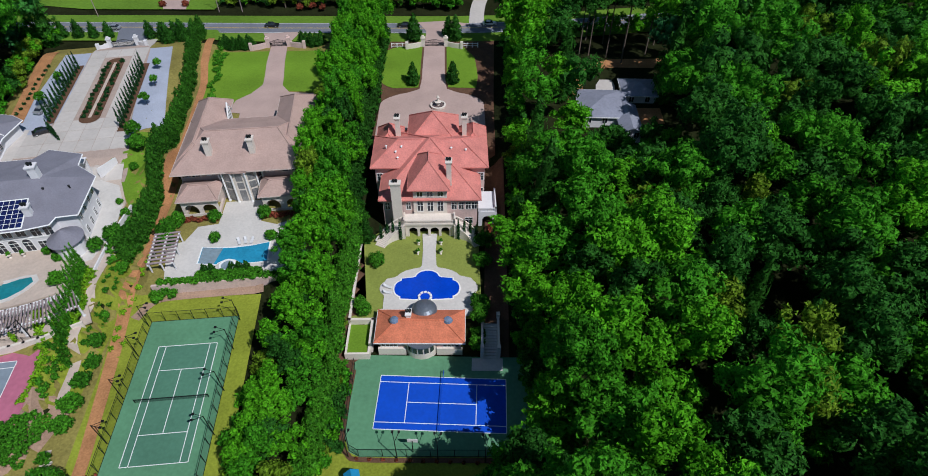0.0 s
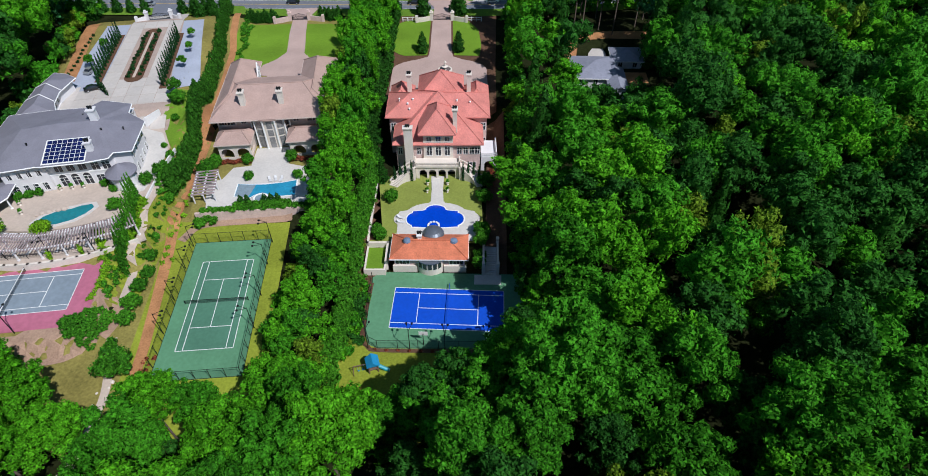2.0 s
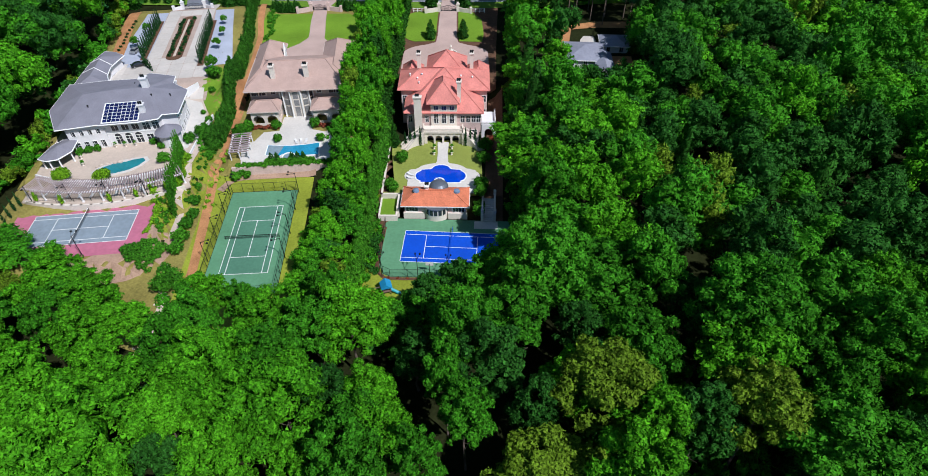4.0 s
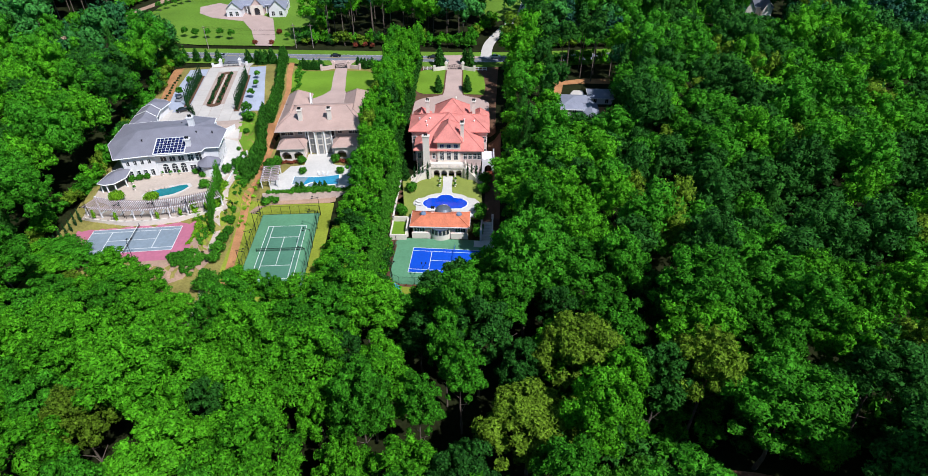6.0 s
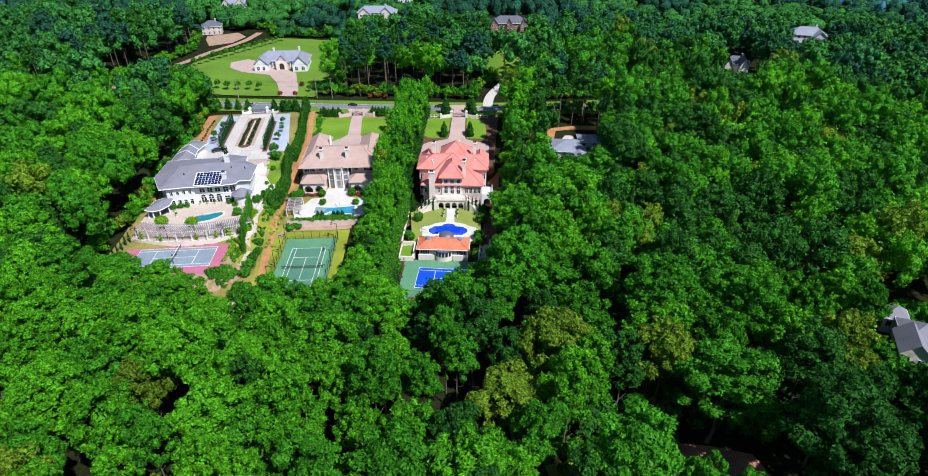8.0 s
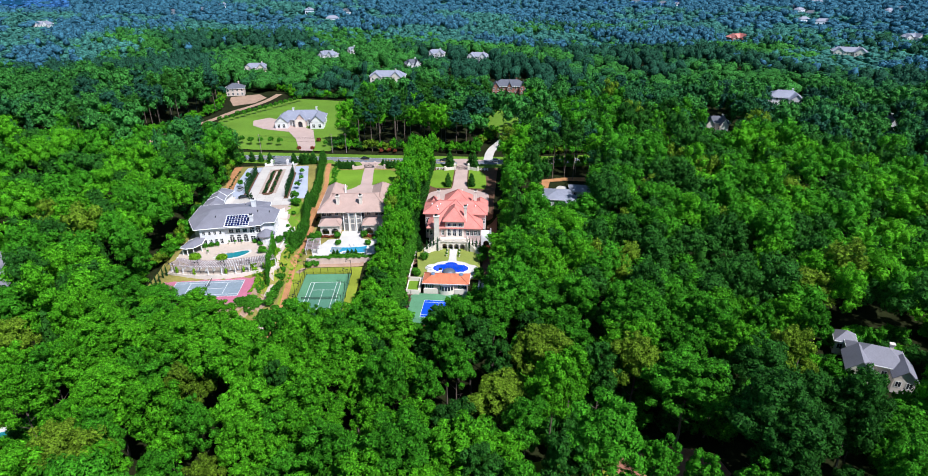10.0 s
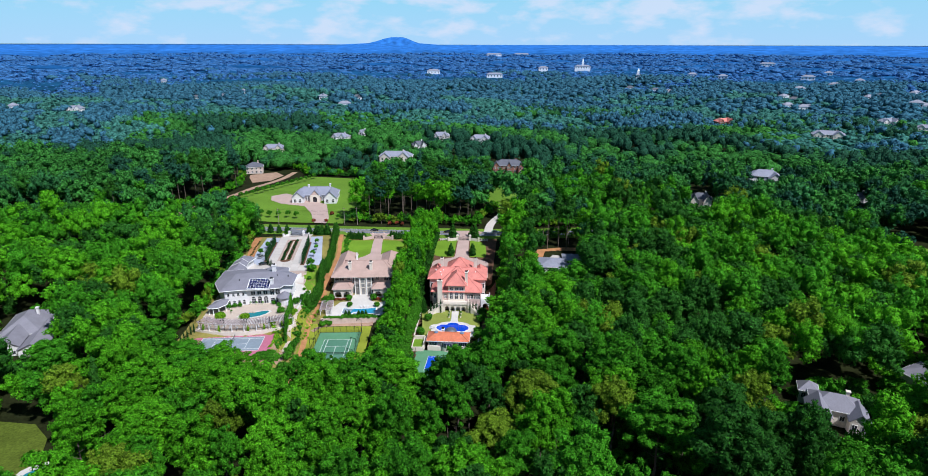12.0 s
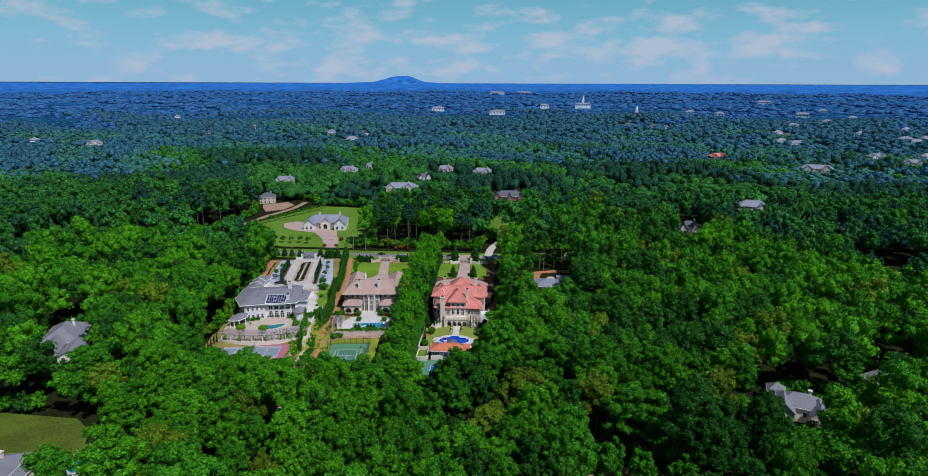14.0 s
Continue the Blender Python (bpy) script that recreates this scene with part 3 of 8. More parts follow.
def icosahedron():
    g = (1 + 5 ** 0.5) / 2
    v = np.array([(-1, g, 0), (1, g, 0), (-1, -g, 0), (1, -g, 0), (0, -1, g), (0, 1, g), (0, -1, -g), (0, 1, -g), (g, 0, -1), (g, 0, 1), (-g, 0, -1), (-g, 0, 1)], float)
    f = np.array([(0, 11, 5), (0, 5, 1), (0, 1, 7), (0, 7, 10), (0, 10, 11), (1, 5, 9), (5, 11, 4), (11, 10, 2), (10, 7, 6), (7, 1, 8),
                  (3, 9, 4), (3, 4, 2), (3, 2, 6), (3, 6, 8), (3, 8, 9), (4, 9, 5), (2, 4, 11), (6, 2, 10), (8, 6, 7), (9, 8, 1)])
    return v / np.linalg.norm(v[0]), f


ICO_V, ICO_F = icosahedron()


def leaves(rng, pos, nrm, size, stray=0.62):
    """Three-cornered leaf clumps at the places given, facing roughly along nrm."""
    n = len(pos)
    nrm = nrm + rng.normal(0, stray, (n, 3))
    nrm /= np.linalg.norm(nrm, axis=1)[:, None]
    a = np.cross(nrm, rng.normal(0, 1, (n, 3)))
    a /= np.linalg.norm(a, axis=1)[:, None]
    b = np.cross(nrm, a)
    s = size * rng.uniform(0.65, 1.35, (n, 1))
    k = rng.uniform(0.7, 1.2, (n, 1))
    v = np.stack([pos + a * s, pos - 0.5 * a * s + 0.86 * k * b * s, pos - 0.5 * a * s - 0.86 * k * b * s], 1)
    return v.reshape(-1, 3), np.arange(3 * n).reshape(-1, 3)


def blob_crown(seed, R, H, blobs, n_leaves, size, lift=0.0, spread=0.66, top=1.0, bough=(0.27, 0.43), uneven=(0.82, 1.12), heart=0.55, solid=0.86, stray=0.62):
    """A broadleaf crown with its foot at z = 0: many rounded boughs, each a dark heart under a coat of leaf clumps."""
    rng = np.random.default_rng(seed)
    d = rng.normal(0, 1, (blobs * 5, 3))
    d /= np.linalg.norm(d, axis=1)[:, None]
    d = d[d[:, 2] > -0.45]
    keep = [d[0]]
    for q in d[1:]:
        if len(keep) < blobs and min(np.linalg.norm(q - p) for p in keep) > 1.55 / math.sqrt(blobs):
            keep.append(q)
    d = np.array(keep)
    c = d * np.array([R, R, H / 2]) * spread * rng.uniform(*uneven, (len(d), 1)) + np.array([0, 0, H / 2 + lift])
    r = R * rng.uniform(*bough, len(d)) * (14 / max(blobs, 8)) ** 0.12
    c = np.vstack([c, [[0, 0, H * 0.5 + lift]]])
    r = np.append(r, R * heart)
    squash = np.array([1, 1, 0.9 * top])
    V, F, at = [], [], 0
    for cc, rr in zip(c, r):
        wob = rng.uniform(0.82, 1.08, (12, 1))
        V.append(cc + ICO_V * wob * rr * solid * squash)
        F.append(ICO_F + at)
        at += 12
    w = r[:-1] ** 2
    pick = rng.choice(len(d), n_leaves * 2, p=w / w.sum())
    q = rng.normal(0, 1, (n_leaves * 2, 3)) + 0.55 * d[pick] + np.array([0, 0, 0.35])
    q /= np.linalg.norm(q, axis=1)[:, None]
    pos = c[pick] + q * (r[pick] * rng.uniform(0.82, 1.17, n_leaves * 2))[:, None] * squash
    inside = np.zeros(len(pos), bool)
    for cc, rr in zip(c, r):
        inside |= np.linalg.norm((pos - cc) / squash, axis=1) < rr * 0.80
    pos, q = pos[~inside][:n_leaves], q[~inside][:n_leaves]
    lv, lf = leaves(rng, pos, q, size, stray)
    V.append(lv)
    F.append(lf + at)
    return np.vstack(V), np.vstack(F)


def cone_crown(seed, R, H, n_leaves, size, belly=0.25, power=0.8, core=8, droop=0.25):
    """A conifer or cypress with its foot at z = 0: a tapering heart in a coat of sprays."""
    rng = np.random.default_rng(seed)

    def radius(t):
        return R * np.where(t < belly, 0.55 + 0.45 * t / belly, np.clip((1 - t) / (1 - belly), 0, 1) ** power)

    V, F = [], []
    ts = np.array([0, 0.12, 0.3, 0.55, 0.8, 0.97])
    for i, t in enumerate(ts):
        a = np.arange(core) * 2 * np.pi / core + i * 0.4
        rr = radius(t) * 0.8 * rng.uniform(0.85, 1.05, core)
        V.append(np.stack([rr * np.cos(a), rr * np.sin(a), np.full(core, t * H)], 1))
    for i in range(len(ts) - 1):
        for k in range(core):
            a, b = i * core + k, i * core + (k + 1) % core
            F += [(a, b, b + core), (a, b + core, a + core)]
    at = core * len(ts)
    t = 1 - np.sqrt(rng.uniform(0, 1, n_leaves)) * 0.99
    a = rng.uniform(0, 2 * np.pi, n_leaves)
    lump = 1 + 0.16 * np.sin(a * 3 + t * 17) + 0.10 * np.sin(a * 5 - t * 31)
    rr = radius(t) * lump * rng.uniform(0.85, 1.08, n_leaves)
    pos = np.stack([rr * np.cos(a), rr * np.sin(a), t * H], 1)
    q = np.stack([np.cos(a), np.sin(a), np.full(n_leaves, droop)], 1)
    lv, lf = leaves(rng, pos, q, size)
    V.append(lv)
    return np.vstack(V), np.vstack([np.array(F), lf + at])


def trunk_mesh(seed, H, r, limbs=4, lean=0.03):
    rnd = random.Random(seed)
    bm = bmesh.new()
    p = Vector((0, 0, -0.4))
    rr = r
    nodes = [p.copy()]
    for k in range(3):
        q = p + Vector((rnd.uniform(-lean, lean) * H, rnd.uniform(-lean, lean) * H, H / 3))
        tube(bm, p, q, rr, rr * 0.72, 6)
        p, rr = q, rr * 0.72
        nodes.append(p.copy())
    for k in range(limbs):
        a = k * 2 * math.pi / limbs + rnd.uniform(-0.4, 0.4)
        base = nodes[1].lerp(nodes[3], rnd.uniform(0.2, 0.8))
        tip = base + Vector((math.cos(a), math.sin(a), rnd.uniform(0.6, 1.1))) * H * 0.16
        tube(bm, base, tip, rr * 0.7, rr * 0.3, 5)
    me = bpy.data.meshes.new("trunk")
    bm.to_mesh(me)
    bm.free()
    me.materials.append(BARK)
    return me


def plant(name, crown, trunk, label, category, group=""):
    """A tree to copy from: trunk and crown under one empty."""
    ob = thing(name, Matrix(), label, category, group)
    if trunk is not None:
        t = new("trunk", trunk)
        t.parent = ob
    c = new("crown", crown)
    c.parent = ob
    return ob


BROAD_LABEL = ["bright green broadleaf tree with a lumpy rounded crown", "green broadleaf tree with a full billowing crown",
               "dark green broadleaf tree with a dense crown", "olive green broadleaf tree with a rounded crown"]
# crowns of the near wood, one unit tree 24 m high
NEAR = []
for k, (kind, R, Hc, lo, nb) in enumerate([(0, 6.6, 18, 8.5, 44), (1, 6.0, 19, 8, 40), (2, 5.6, 20, 7, 40), (0, 7.4, 17, 9, 50), (1, 5.2, 19, 8, 36), (3, 6.8, 15.5, 9, 40), (1, 7.0, 18, 8.5, 48), (2, 6.4, 17.5, 9, 42)]):
    v, f = blob_crown(100 + k, R, Hc, int(nb * 1.5), 4100, 0.37, lift=lo, spread=0.78, bough=(0.13, 0.27), uneven=(0.62, 1.14), heart=0.5, stray=0.5)
    NEAR.append(plant("broadleaf_tree", array_mesh("crown", v, f, [LEAF[kind]]), trunk_mesh(k, lo + 5, 0.34), BROAD_LABEL[kind], "tree"))
# lighter ones for the woods as a whole
WOOD_CROWNS = [blob_crown(200 + k, R, Hc, 9, 190, 0.72, lift=lo, spread=0.66, top=1.25, bough=(0.27, 0.44), uneven=(0.7, 1.16), solid=0.84, stray=0.55) for k, (R, Hc, lo) in enumerate([(5.8, 15, 8), (5.2, 16, 8), (6.3, 14, 9), (4.8, 16, 8), (5.5, 13.5, 9.5), (6.0, 15.5, 8)])]
MIDDLE_CROWNS = [blob_crown(250 + k, R, Hc, 16, 540, 0.52, lift=lo, spread=0.68, top=1.25, bough=(0.2, 0.38), uneven=(0.68, 1.16), solid=0.84, stray=0.55) for k, (R, Hc, lo) in enumerate([(5.8, 16, 8), (5.0, 17, 8), (6.4, 15, 9), (4.6, 16, 8), (5.5, 14, 9.5), (6.0, 16.5, 8)])]
TALL_PINE_CROWNS = [blob_crown(280 + k, R, H, 13, 210, 0.62, lift=lo, spread=0.62, bough=(0.26, 0.45), uneven=(0.6, 1.2), heart=0.4) for k, (R, H, lo) in enumerate([(3.9, 13, 13), (3.4, 15, 12), (4.4, 12, 15)])]
STEM = np.array([(r * math.cos(a), r * math.sin(a), z) for r, z in ((0.26, -0.5), (0.16, 20.0)) for a in (0, 2.1, 4.2)]), np.array([(0, 1, 4), (0, 4, 3), (1, 2, 5), (1, 5, 4), (2, 0, 3), (2, 3, 5)])
PINE_CROWNS = [cone_crown(300 + k, R, H, 230, 0.95, 0.35, 0.75) for k, (R, H) in enumerate([(3.4, 22), (2.9, 20), (3.8, 23)])]


def icosphere():
    """The icosahedron cut once more, for crowns a few hundred metres off."""
    v, f, mid = [tuple(p) for p in ICO_V], [], {}
    def half(i, j):
        k = (min(i, j), max(i, j))
        if k not in mid:
            q = (np.array(v[i]) + np.array(v[j])) / 2
            v.append(tuple(q / np.linalg.norm(q)))
            mid[k] = len(v) - 1
        return mid[k]
    for i, j, k in ICO_F:
        p, q, r = half(i, j), half(j, k), half(k, i)
        f += [(i, p, r), (j, q, p), (k, r, q), (p, q, r)]
    return np.array(v), np.array(f)


BALL_V, BALL_F = icosphere()


def far_crown(seed, R, n=17, size=1.5, fine=True, tall=5.6):
    """A crown a few hundred metres off: one lumpy body with some clumps standing out of it."""
    r = np.random.default_rng(seed)
    bv, bf = (BALL_V, BALL_F) if fine else (ICO_V, ICO_F)
    lump = r.normal(0, 1, (7, 3))
    lump /= np.linalg.norm(lump, axis=1)[:, None]
    swell = 0.72 + 0.34 * np.max(np.clip(bv @ lump.T, 0, 1) ** 4, axis=1, keepdims=True)
    core = bv * swell * r.uniform(0.74, 1.14, (len(bv), 1)) * np.array([R, R, tall]) + np.array([0, 0, 13.0])
    d = r.normal(0, 1, (n, 3)) + np.array([0, -0.2, 0.7])
    d /= np.linalg.norm(d, axis=1)[:, None]
    lv, lf = leaves(r, d * np.array([R, R, tall]) * r.uniform(0.82, 1.12, (n, 1)) + np.array([0, 0, 13.0]), d, size)
    return np.vstack([core, lv]), np.vstack([bf, lf + len(core)])


FAR_CROWNS = [far_crown(400 + k, R, 26, 0.95, True, h) for k, (R, h) in enumerate(((5.0, 6.4), (5.8, 6.0), (4.6, 7.4), (5.3, 6.8), (3.6, 8.8)))]
FARTHER_CROWNS = [far_crown(440 + k, R, 8, 1.5, False) for k, R in enumerate((5.2, 5.8, 4.8))]
DISTANT_CROWNS = [far_crown(420 + k, R, 5, 2.4, False) for k, R in enumerate((5.0, 6.0, 4.4))]
EDGE_CROWNS = [blob_crown(500 + k, 3.0, 7.0, 7, 110, 0.6, spread=0.6) for k in range(3)]


def scatter(rng, x0, x1, y0, y1, step):
    nx, ny = int((x1 - x0) / step), int((y1 - y0) / step)
    gx, gy = np.meshgrid(np.arange(nx), np.arange(ny))
    px = x0 + (gx + 0.5 * (gy % 2) + rng.uniform(-0.33, 0.33, gx.shape)) * step
    py = y0 + (gy + rng.uniform(-0.33, 0.33, gx.shape)) * step
    return px.ravel(), py.ravel()


def within(px, py, poly):
    inside = np.zeros(len(px), bool)
    n = len(poly)
    for i in range(n):
        (x0, y0), (x1, y1) = poly[i], poly[(i + 1) % n]
        cross = ((y0 > py) != (y1 > py))
        with np.errstate(divide="ignore", invalid="ignore"):
            inside ^= cross & (px < (x1 - x0) * (py - y0) / (y1 - y0 + 1e-12) + x0)
    return inside


def merge(name, items, mats, label, category, smooth=False):
    """Many trees in one mesh: (verts, tris, place, turn, scale, tall, material)."""
    V, F, M, at = [], [], [], 0
    for v, f, (x, y, z), a, s, tall, mi in items:
        c, sn = math.cos(a), math.sin(a)
        w = np.empty_like(v)
        w[:, 0] = (v[:, 0] * c - v[:, 1] * sn) * s + x
        w[:, 1] = (v[:, 0] * sn + v[:, 1] * c) * s + y
        w[:, 2] = v[:, 2] * tall + z
        V.append(w)
        F.append(f + at)
        M.append(np.full(len(f), mi))
        at += len(v)
    me = array_mesh(name, np.vstack(V), np.vstack(F), mats, np.concatenate(M))
    if smooth:
        me.polygons.foreach_set("use_smooth", [True] * len(me.polygons))
    ob = new(name, me)
    return tagged(ob, label, category, kind="stuff")


# ---- ground, road and the open plots ----
def axis(*spans):
    out = []
    for a, b, step in spans:
        out += list(np.arange(a, b, step))
    return np.array(out + [spans[-1][1]])


gx = axis((-4800, -1200, 300), (-1200, -320, 40), (-320, -140, 9), (-140, 30, 2), (30, 140, 8), (140, 320, 15), (320, 1200, 44), (1200, 4800, 300))
gy = axis((-800, -120, 60), (-120, 20, 10), (20, 210, 2), (210, 360, 7), (360, 1200, 30), (1200, 4800, 200))
GX, GY = np.meshgrid(gx, gy)
GZ = height(GX, GY)
# the raw soil lies a little under the turf and paving of the plots
GZ = GZ - 0.4 * ss((GX + 150) / 10) * ss((32 - GX) / 8) * ss((GY - 14) / 8) * ss((212 - GY) / 8)
nx = len(gx)
ii = (np.arange(len(gy) - 1)[:, None] * nx + np.arange(nx - 1)[None]).ravel()
ground = new("ground", array_mesh("ground", np.stack([GX.ravel(), GY.ravel(), GZ.ravel()], 1), np.stack([ii, ii + 1, ii + nx + 1, ii + nx], 1), [SOIL]))
tagged(ground, "dark leaf-littered ground under the woods", "ground", kind="structure")

# the public road with its verge, lines and kerb
ROAD = [(-330, 150), (-250, 172), (-180, 185), (-130, 188), (-80, 189.5), (-40, 191), (0, 193), (40, 199), (90, 212), (160, 240), (260, 290)]
ribbon("grass_verge", ROAD, 19, GRASS_FAR, 0.10, "mown green grass verge beside the road", "grass verge")
ribbon("road", ROAD, 7.4, ASPHALT, 0.20, "grey asphalt two-lane road", "road")
line = smooth_line(ROAD, 6)
for side, mat, w in ((-3.35, PAINT_WHITE, 0.14), (3.35, PAINT_WHITE, 0.14), (-0.14, PAINT_YELLOW, 0.12), (0.14, PAINT_YELLOW, 0.12)):
    pts = []
    for i in range(0, len(line), 3):
        d = (line[min(i + 1, len(line) - 1)] - line[max(i - 1, 0)]).normalized()
        pts.append(tuple(line[i] + Vector((-d.y, d.x)) * side))
    ribbon("road_marking", pts, w, mat, 0.215, "painted line along the road", "road marking", n=4)
ribbon("far_drive", [(-2, 196), (-1, 215), (6, 240), (14, 262), (18, 300)], 5, CONCRETE, 0.16, "pale concrete drive into the woods", "driveway")
ribbon("side_road", [(-214, 190), (-205, 220), (-197, 249), (-193, 265), (-190.6, 287), (-185.4, 310), (-183, 330), (-184, 356)], 5, DIRT, 0.22, "pale dirt side road by a building site", "road")

# the plot of the red-roofed house
drape("lawn", [(-31, 170), (-30, 183), (4, 184), (4, 150), (4.5, 128), (-28, 128), (-28, 150)], MULCH, 0.06, "shaded mulched ground along a drive", "ground")
motor = RED.pts([(-14.8, 29), (14.5, 29), (14.5, 48)] + arc_points(0, 48, 14.5, 7.5, 0, 60, 6) + [(4.0, 56.5), (3.4, 62), (3.2, 80), (2.9, 92), (-2.9, 92), (-3.2, 80), (-3.4, 62), (-4.0, 56.5)] + arc_points(0, 48, 14.8, 7.5, 120, 180, 6))
drape("forecourt", motor, PAVER, 0.22, "pinkish brick-paved forecourt and drive", "driveway")
drape("front_lawn", RED.pts([(-4.4, 57.5), (-4.0, 62), (-3.8, 79), (-8, 79.5)] + arc_points(-8.5, 68, 9.5, 11.5, 95, 250, 12) + [(-11, 57.2)]), GRASS, 0.16, "mown rounded front lawn", "lawn")
drape("front_lawn", RED.pts([(4.4, 57.5), (12.5, 57.0), (13.2, 62), (12.5, 72), (9, 79), (3.8, 79), (4.0, 62)]), GRASS, 0.16, "mown front lawn beside the drive", "lawn")
flat("garden_lawn", RED.pts([(-15, -23), (11.5, -23), (11.5, 0.5), (8, 2.5), (-11, 2.5), (-15, -1)]), 2.58, LAWN_PALE, 0.4, "green garden lawn behind the house", "structure", "lawn")
pool_deck = RED.pts(arc_points(-7.6, -15, 2.3, 2.3, 125, 235, 6) + [(-8.8, -17.4), (-8.8, -22.6), (9.8, -22.6), (9.8, -17.4)] + arc_points(8.6, -15, 2.3, 2.3, -55, 55, 6) + [(9.6, -12.4), (8.3, -12.0)] + arc_points(0.7, -12.5, 6.6, 3.4, 15, 75, 4) + [(2.0, -8.6), (1.75, -4), (2.0, 1.4), (-1.4, 1.4), (-1.1, -4), (-1.2, -8.6)] + arc_points(0.2, -12.5, 6.8, 3.4, 105, 165, 4) + [(-7.0, -12.0), (-8.6, -12.4)])
flat("pool_deck", pool_deck, 2.72, DECK, 0.3, "pale stone pool deck and garden walk", "structure", "pool deck")
drape("swing_lawn", [(-26, 48.5), (-27, 44), (-26, 32), (-12, 27), (4, 30), (12, 41), (12, 50.3), (-19, 49.4), (-21.5, 51.5)], DRY_LAWN, 0.10, "lawn below a tennis court", "lawn")
drape("side_beds", [(-27, 64), (-22, 66), (-21.5, 78), (-25.5, 99), (-28.5, 110), (-29, 64)], MULCH, 0.08, "brown mulched bed along the trees", "ground")
drape("side_bed", [(2.5, 70), (7.5, 70), (6.5, 126), (2, 126)], MULCH, 0.08, "brown shaded bed along the trees", "ground")

# the plot of the tan house
drape("tan_yard", TAN.pts([(-21, -25), (17, -25), (17, 72), (-26, 72), (-22, 30)]), SCRUB, 0.05, "rough dry grass round the house", "ground")
drape("tan_front_lawn", TAN.pts([(-18.5, 40.5), (-8, 41), (-3.5, 45), (-1.6, 49), (-1.2, 68), (-18, 68.5)]), GRASS, 0.14, "mown striped front lawn", "lawn")
drape("tan_front_lawn", TAN.pts([(5.0, 46), (17.5, 43.5), (17.5, 62), (12, 67), (3.8, 67.5), (4.2, 49)]), GRASS, 0.14, "mown front lawn", "lawn")
drape("tan_drive", TAN.pts([(-1.4, 74), (-1.6, 50), (-4.2, 45.5), (-8, 42), (-9.5, 36), (-5.8, 35), (-5.8, 25), (7.0, 25), (7.0, 36), (16.5, 37), (17, 43), (6.5, 45), (4.2, 49), (3.6, 74)]), PAVER, 0.20, "pinkish paved drive and motor court", "driveway")
deck_pts = TAN.pts([(-14.5, -13), (-11, -12), (-9, -7.5), (-4.6, -7), (-4.2, 0.5), (4.4, 0.5), (4.8, -7), (8.5, -8.5), (12.5, -7), (15, -8.5), (16, -22.5), (3, -24.5), (-4, -24.5), (-12.5, -24.5)])
flat("tan_pool_deck", deck_pts, 6.16, DECK, 0.3, "pale stone pool deck behind the tan house", "structure", "pool deck")
drape("court_lawn", GREENCT.pts([(-8.0, -20), (17.5, -20), (17.5, 35.4), (-3, 36.6), (-10.5, 37.5), (-9.0, 20)]), DRY_LAWN, 0.12, "mown grass round a green tennis court", "lawn")
ribbon("mulch_walk", GREENCT.pts([(-6.6, 31), (-4, 35.4), (2, 36.4), (18, 36.6)]), 2.0, DIRT, 0.22, "pinkish mulch walk along a wall", "path")
ribbon("clay_strip", [(-87.4, 183), (-82.6, 163), (-78.6, 143), (-75.4, 124), (-72.8, 107), (-71.3, 92), (-70.6, 80), (-67.6, 66), (-64.6, 52), (-62.6, 42), (-61.0, 28), (-61, 14)], 2.1, CLAY, 0.24, "orange clay mulch strip between two plots", "ground")

# the plot of the white house
drape("white_yard", WHITE.pts([(46, -66), (30, -40), (24, 0), (31, 40), (30, 92), (-14, 92), (-24, 40), (-24, -14), (-26, -48), (-8, -56), (20, -70)]), SCRUB, 0.04, "rough dry grass round the white house", "ground")
drape("bank_grass", [(-70.5, 86), (-76, 88), (-80, 78), (-78.5, 62), (-75.5, 54), (-69, 54)], DRY_LAWN, 0.12, "yellow-green rough grass on a garden bank", "lawn")
ribbon("garden_path", [(-75.6, 88), (-75.2, 78), (-74.2, 69), (-72.8, 61), (-72.0, 55)], 1.7, SANDSTONE, 0.2, "narrow pale path down a garden bank", "path")
drape("dirt_path", [(-70.0, 56), (-76, 56), (-86, 43.5), (-96, 42), (-96, 38), (-84, 37), (-76, 40), (-71, 44), (-69, 54)], DIRT, 0.16, "pinkish bare dirt path beside the court", "path")
ribbon("stone_channel", [(-69.5, 46), (-67.4, 40), (-65.2, 33), (-64.6, 24), (-64.8, 14)], 1.5, SANDSTONE, 0.2, "pale stone-lined dry creek down a slope", "path")
creek = random.Random(8)
for k in range(26):
    y = 14 + k * 1.25
    x = -64.7 - 0.012 * max(0.0, y - 24) ** 2 * 0.8 + creek.choice((-0.9, 0.9)) + creek.uniform(-0.3, 0.3)
    bm = bmesh.new()
    bmesh.ops.create_icosphere(bm, subdivisions=1, radius=creek.uniform(0.22, 0.45))
    for v in bm.verts:
        v.co = Vector((v.co.x * 1.2, v.co.y, v.co.z * 0.7)) * creek.uniform(0.85, 1.1)
    st = part("creek_stone", bm, CREAM_STONE)
    st.matrix_world = pose(x, y, hgt(x, y) + 0.25, 0, 0, creek.uniform(0, 360))
    tagged(st, "pale rounded stone lining a dry creek", "stone", "stones of the dry creek")
side_lawn = [(-87, 109), (-89.5, 116), (-90.2, 124), (-84, 127), (-79.6, 123), (-76.8, 109), (-75.2, 98), (-78.4, 101), (-82.6, 106.5)]
drape("side_lawn", side_lawn, GRASS, 0.14, "curved side lawn with a stepping-stone path", "lawn")
drape("lane_gravel", WHITE.pts([(-11, 39), (-1, 39), (-1, 84), (-9, 84)]), GRAVEL, 0.12, "blue-grey gravel bed beside the drive", "ground")
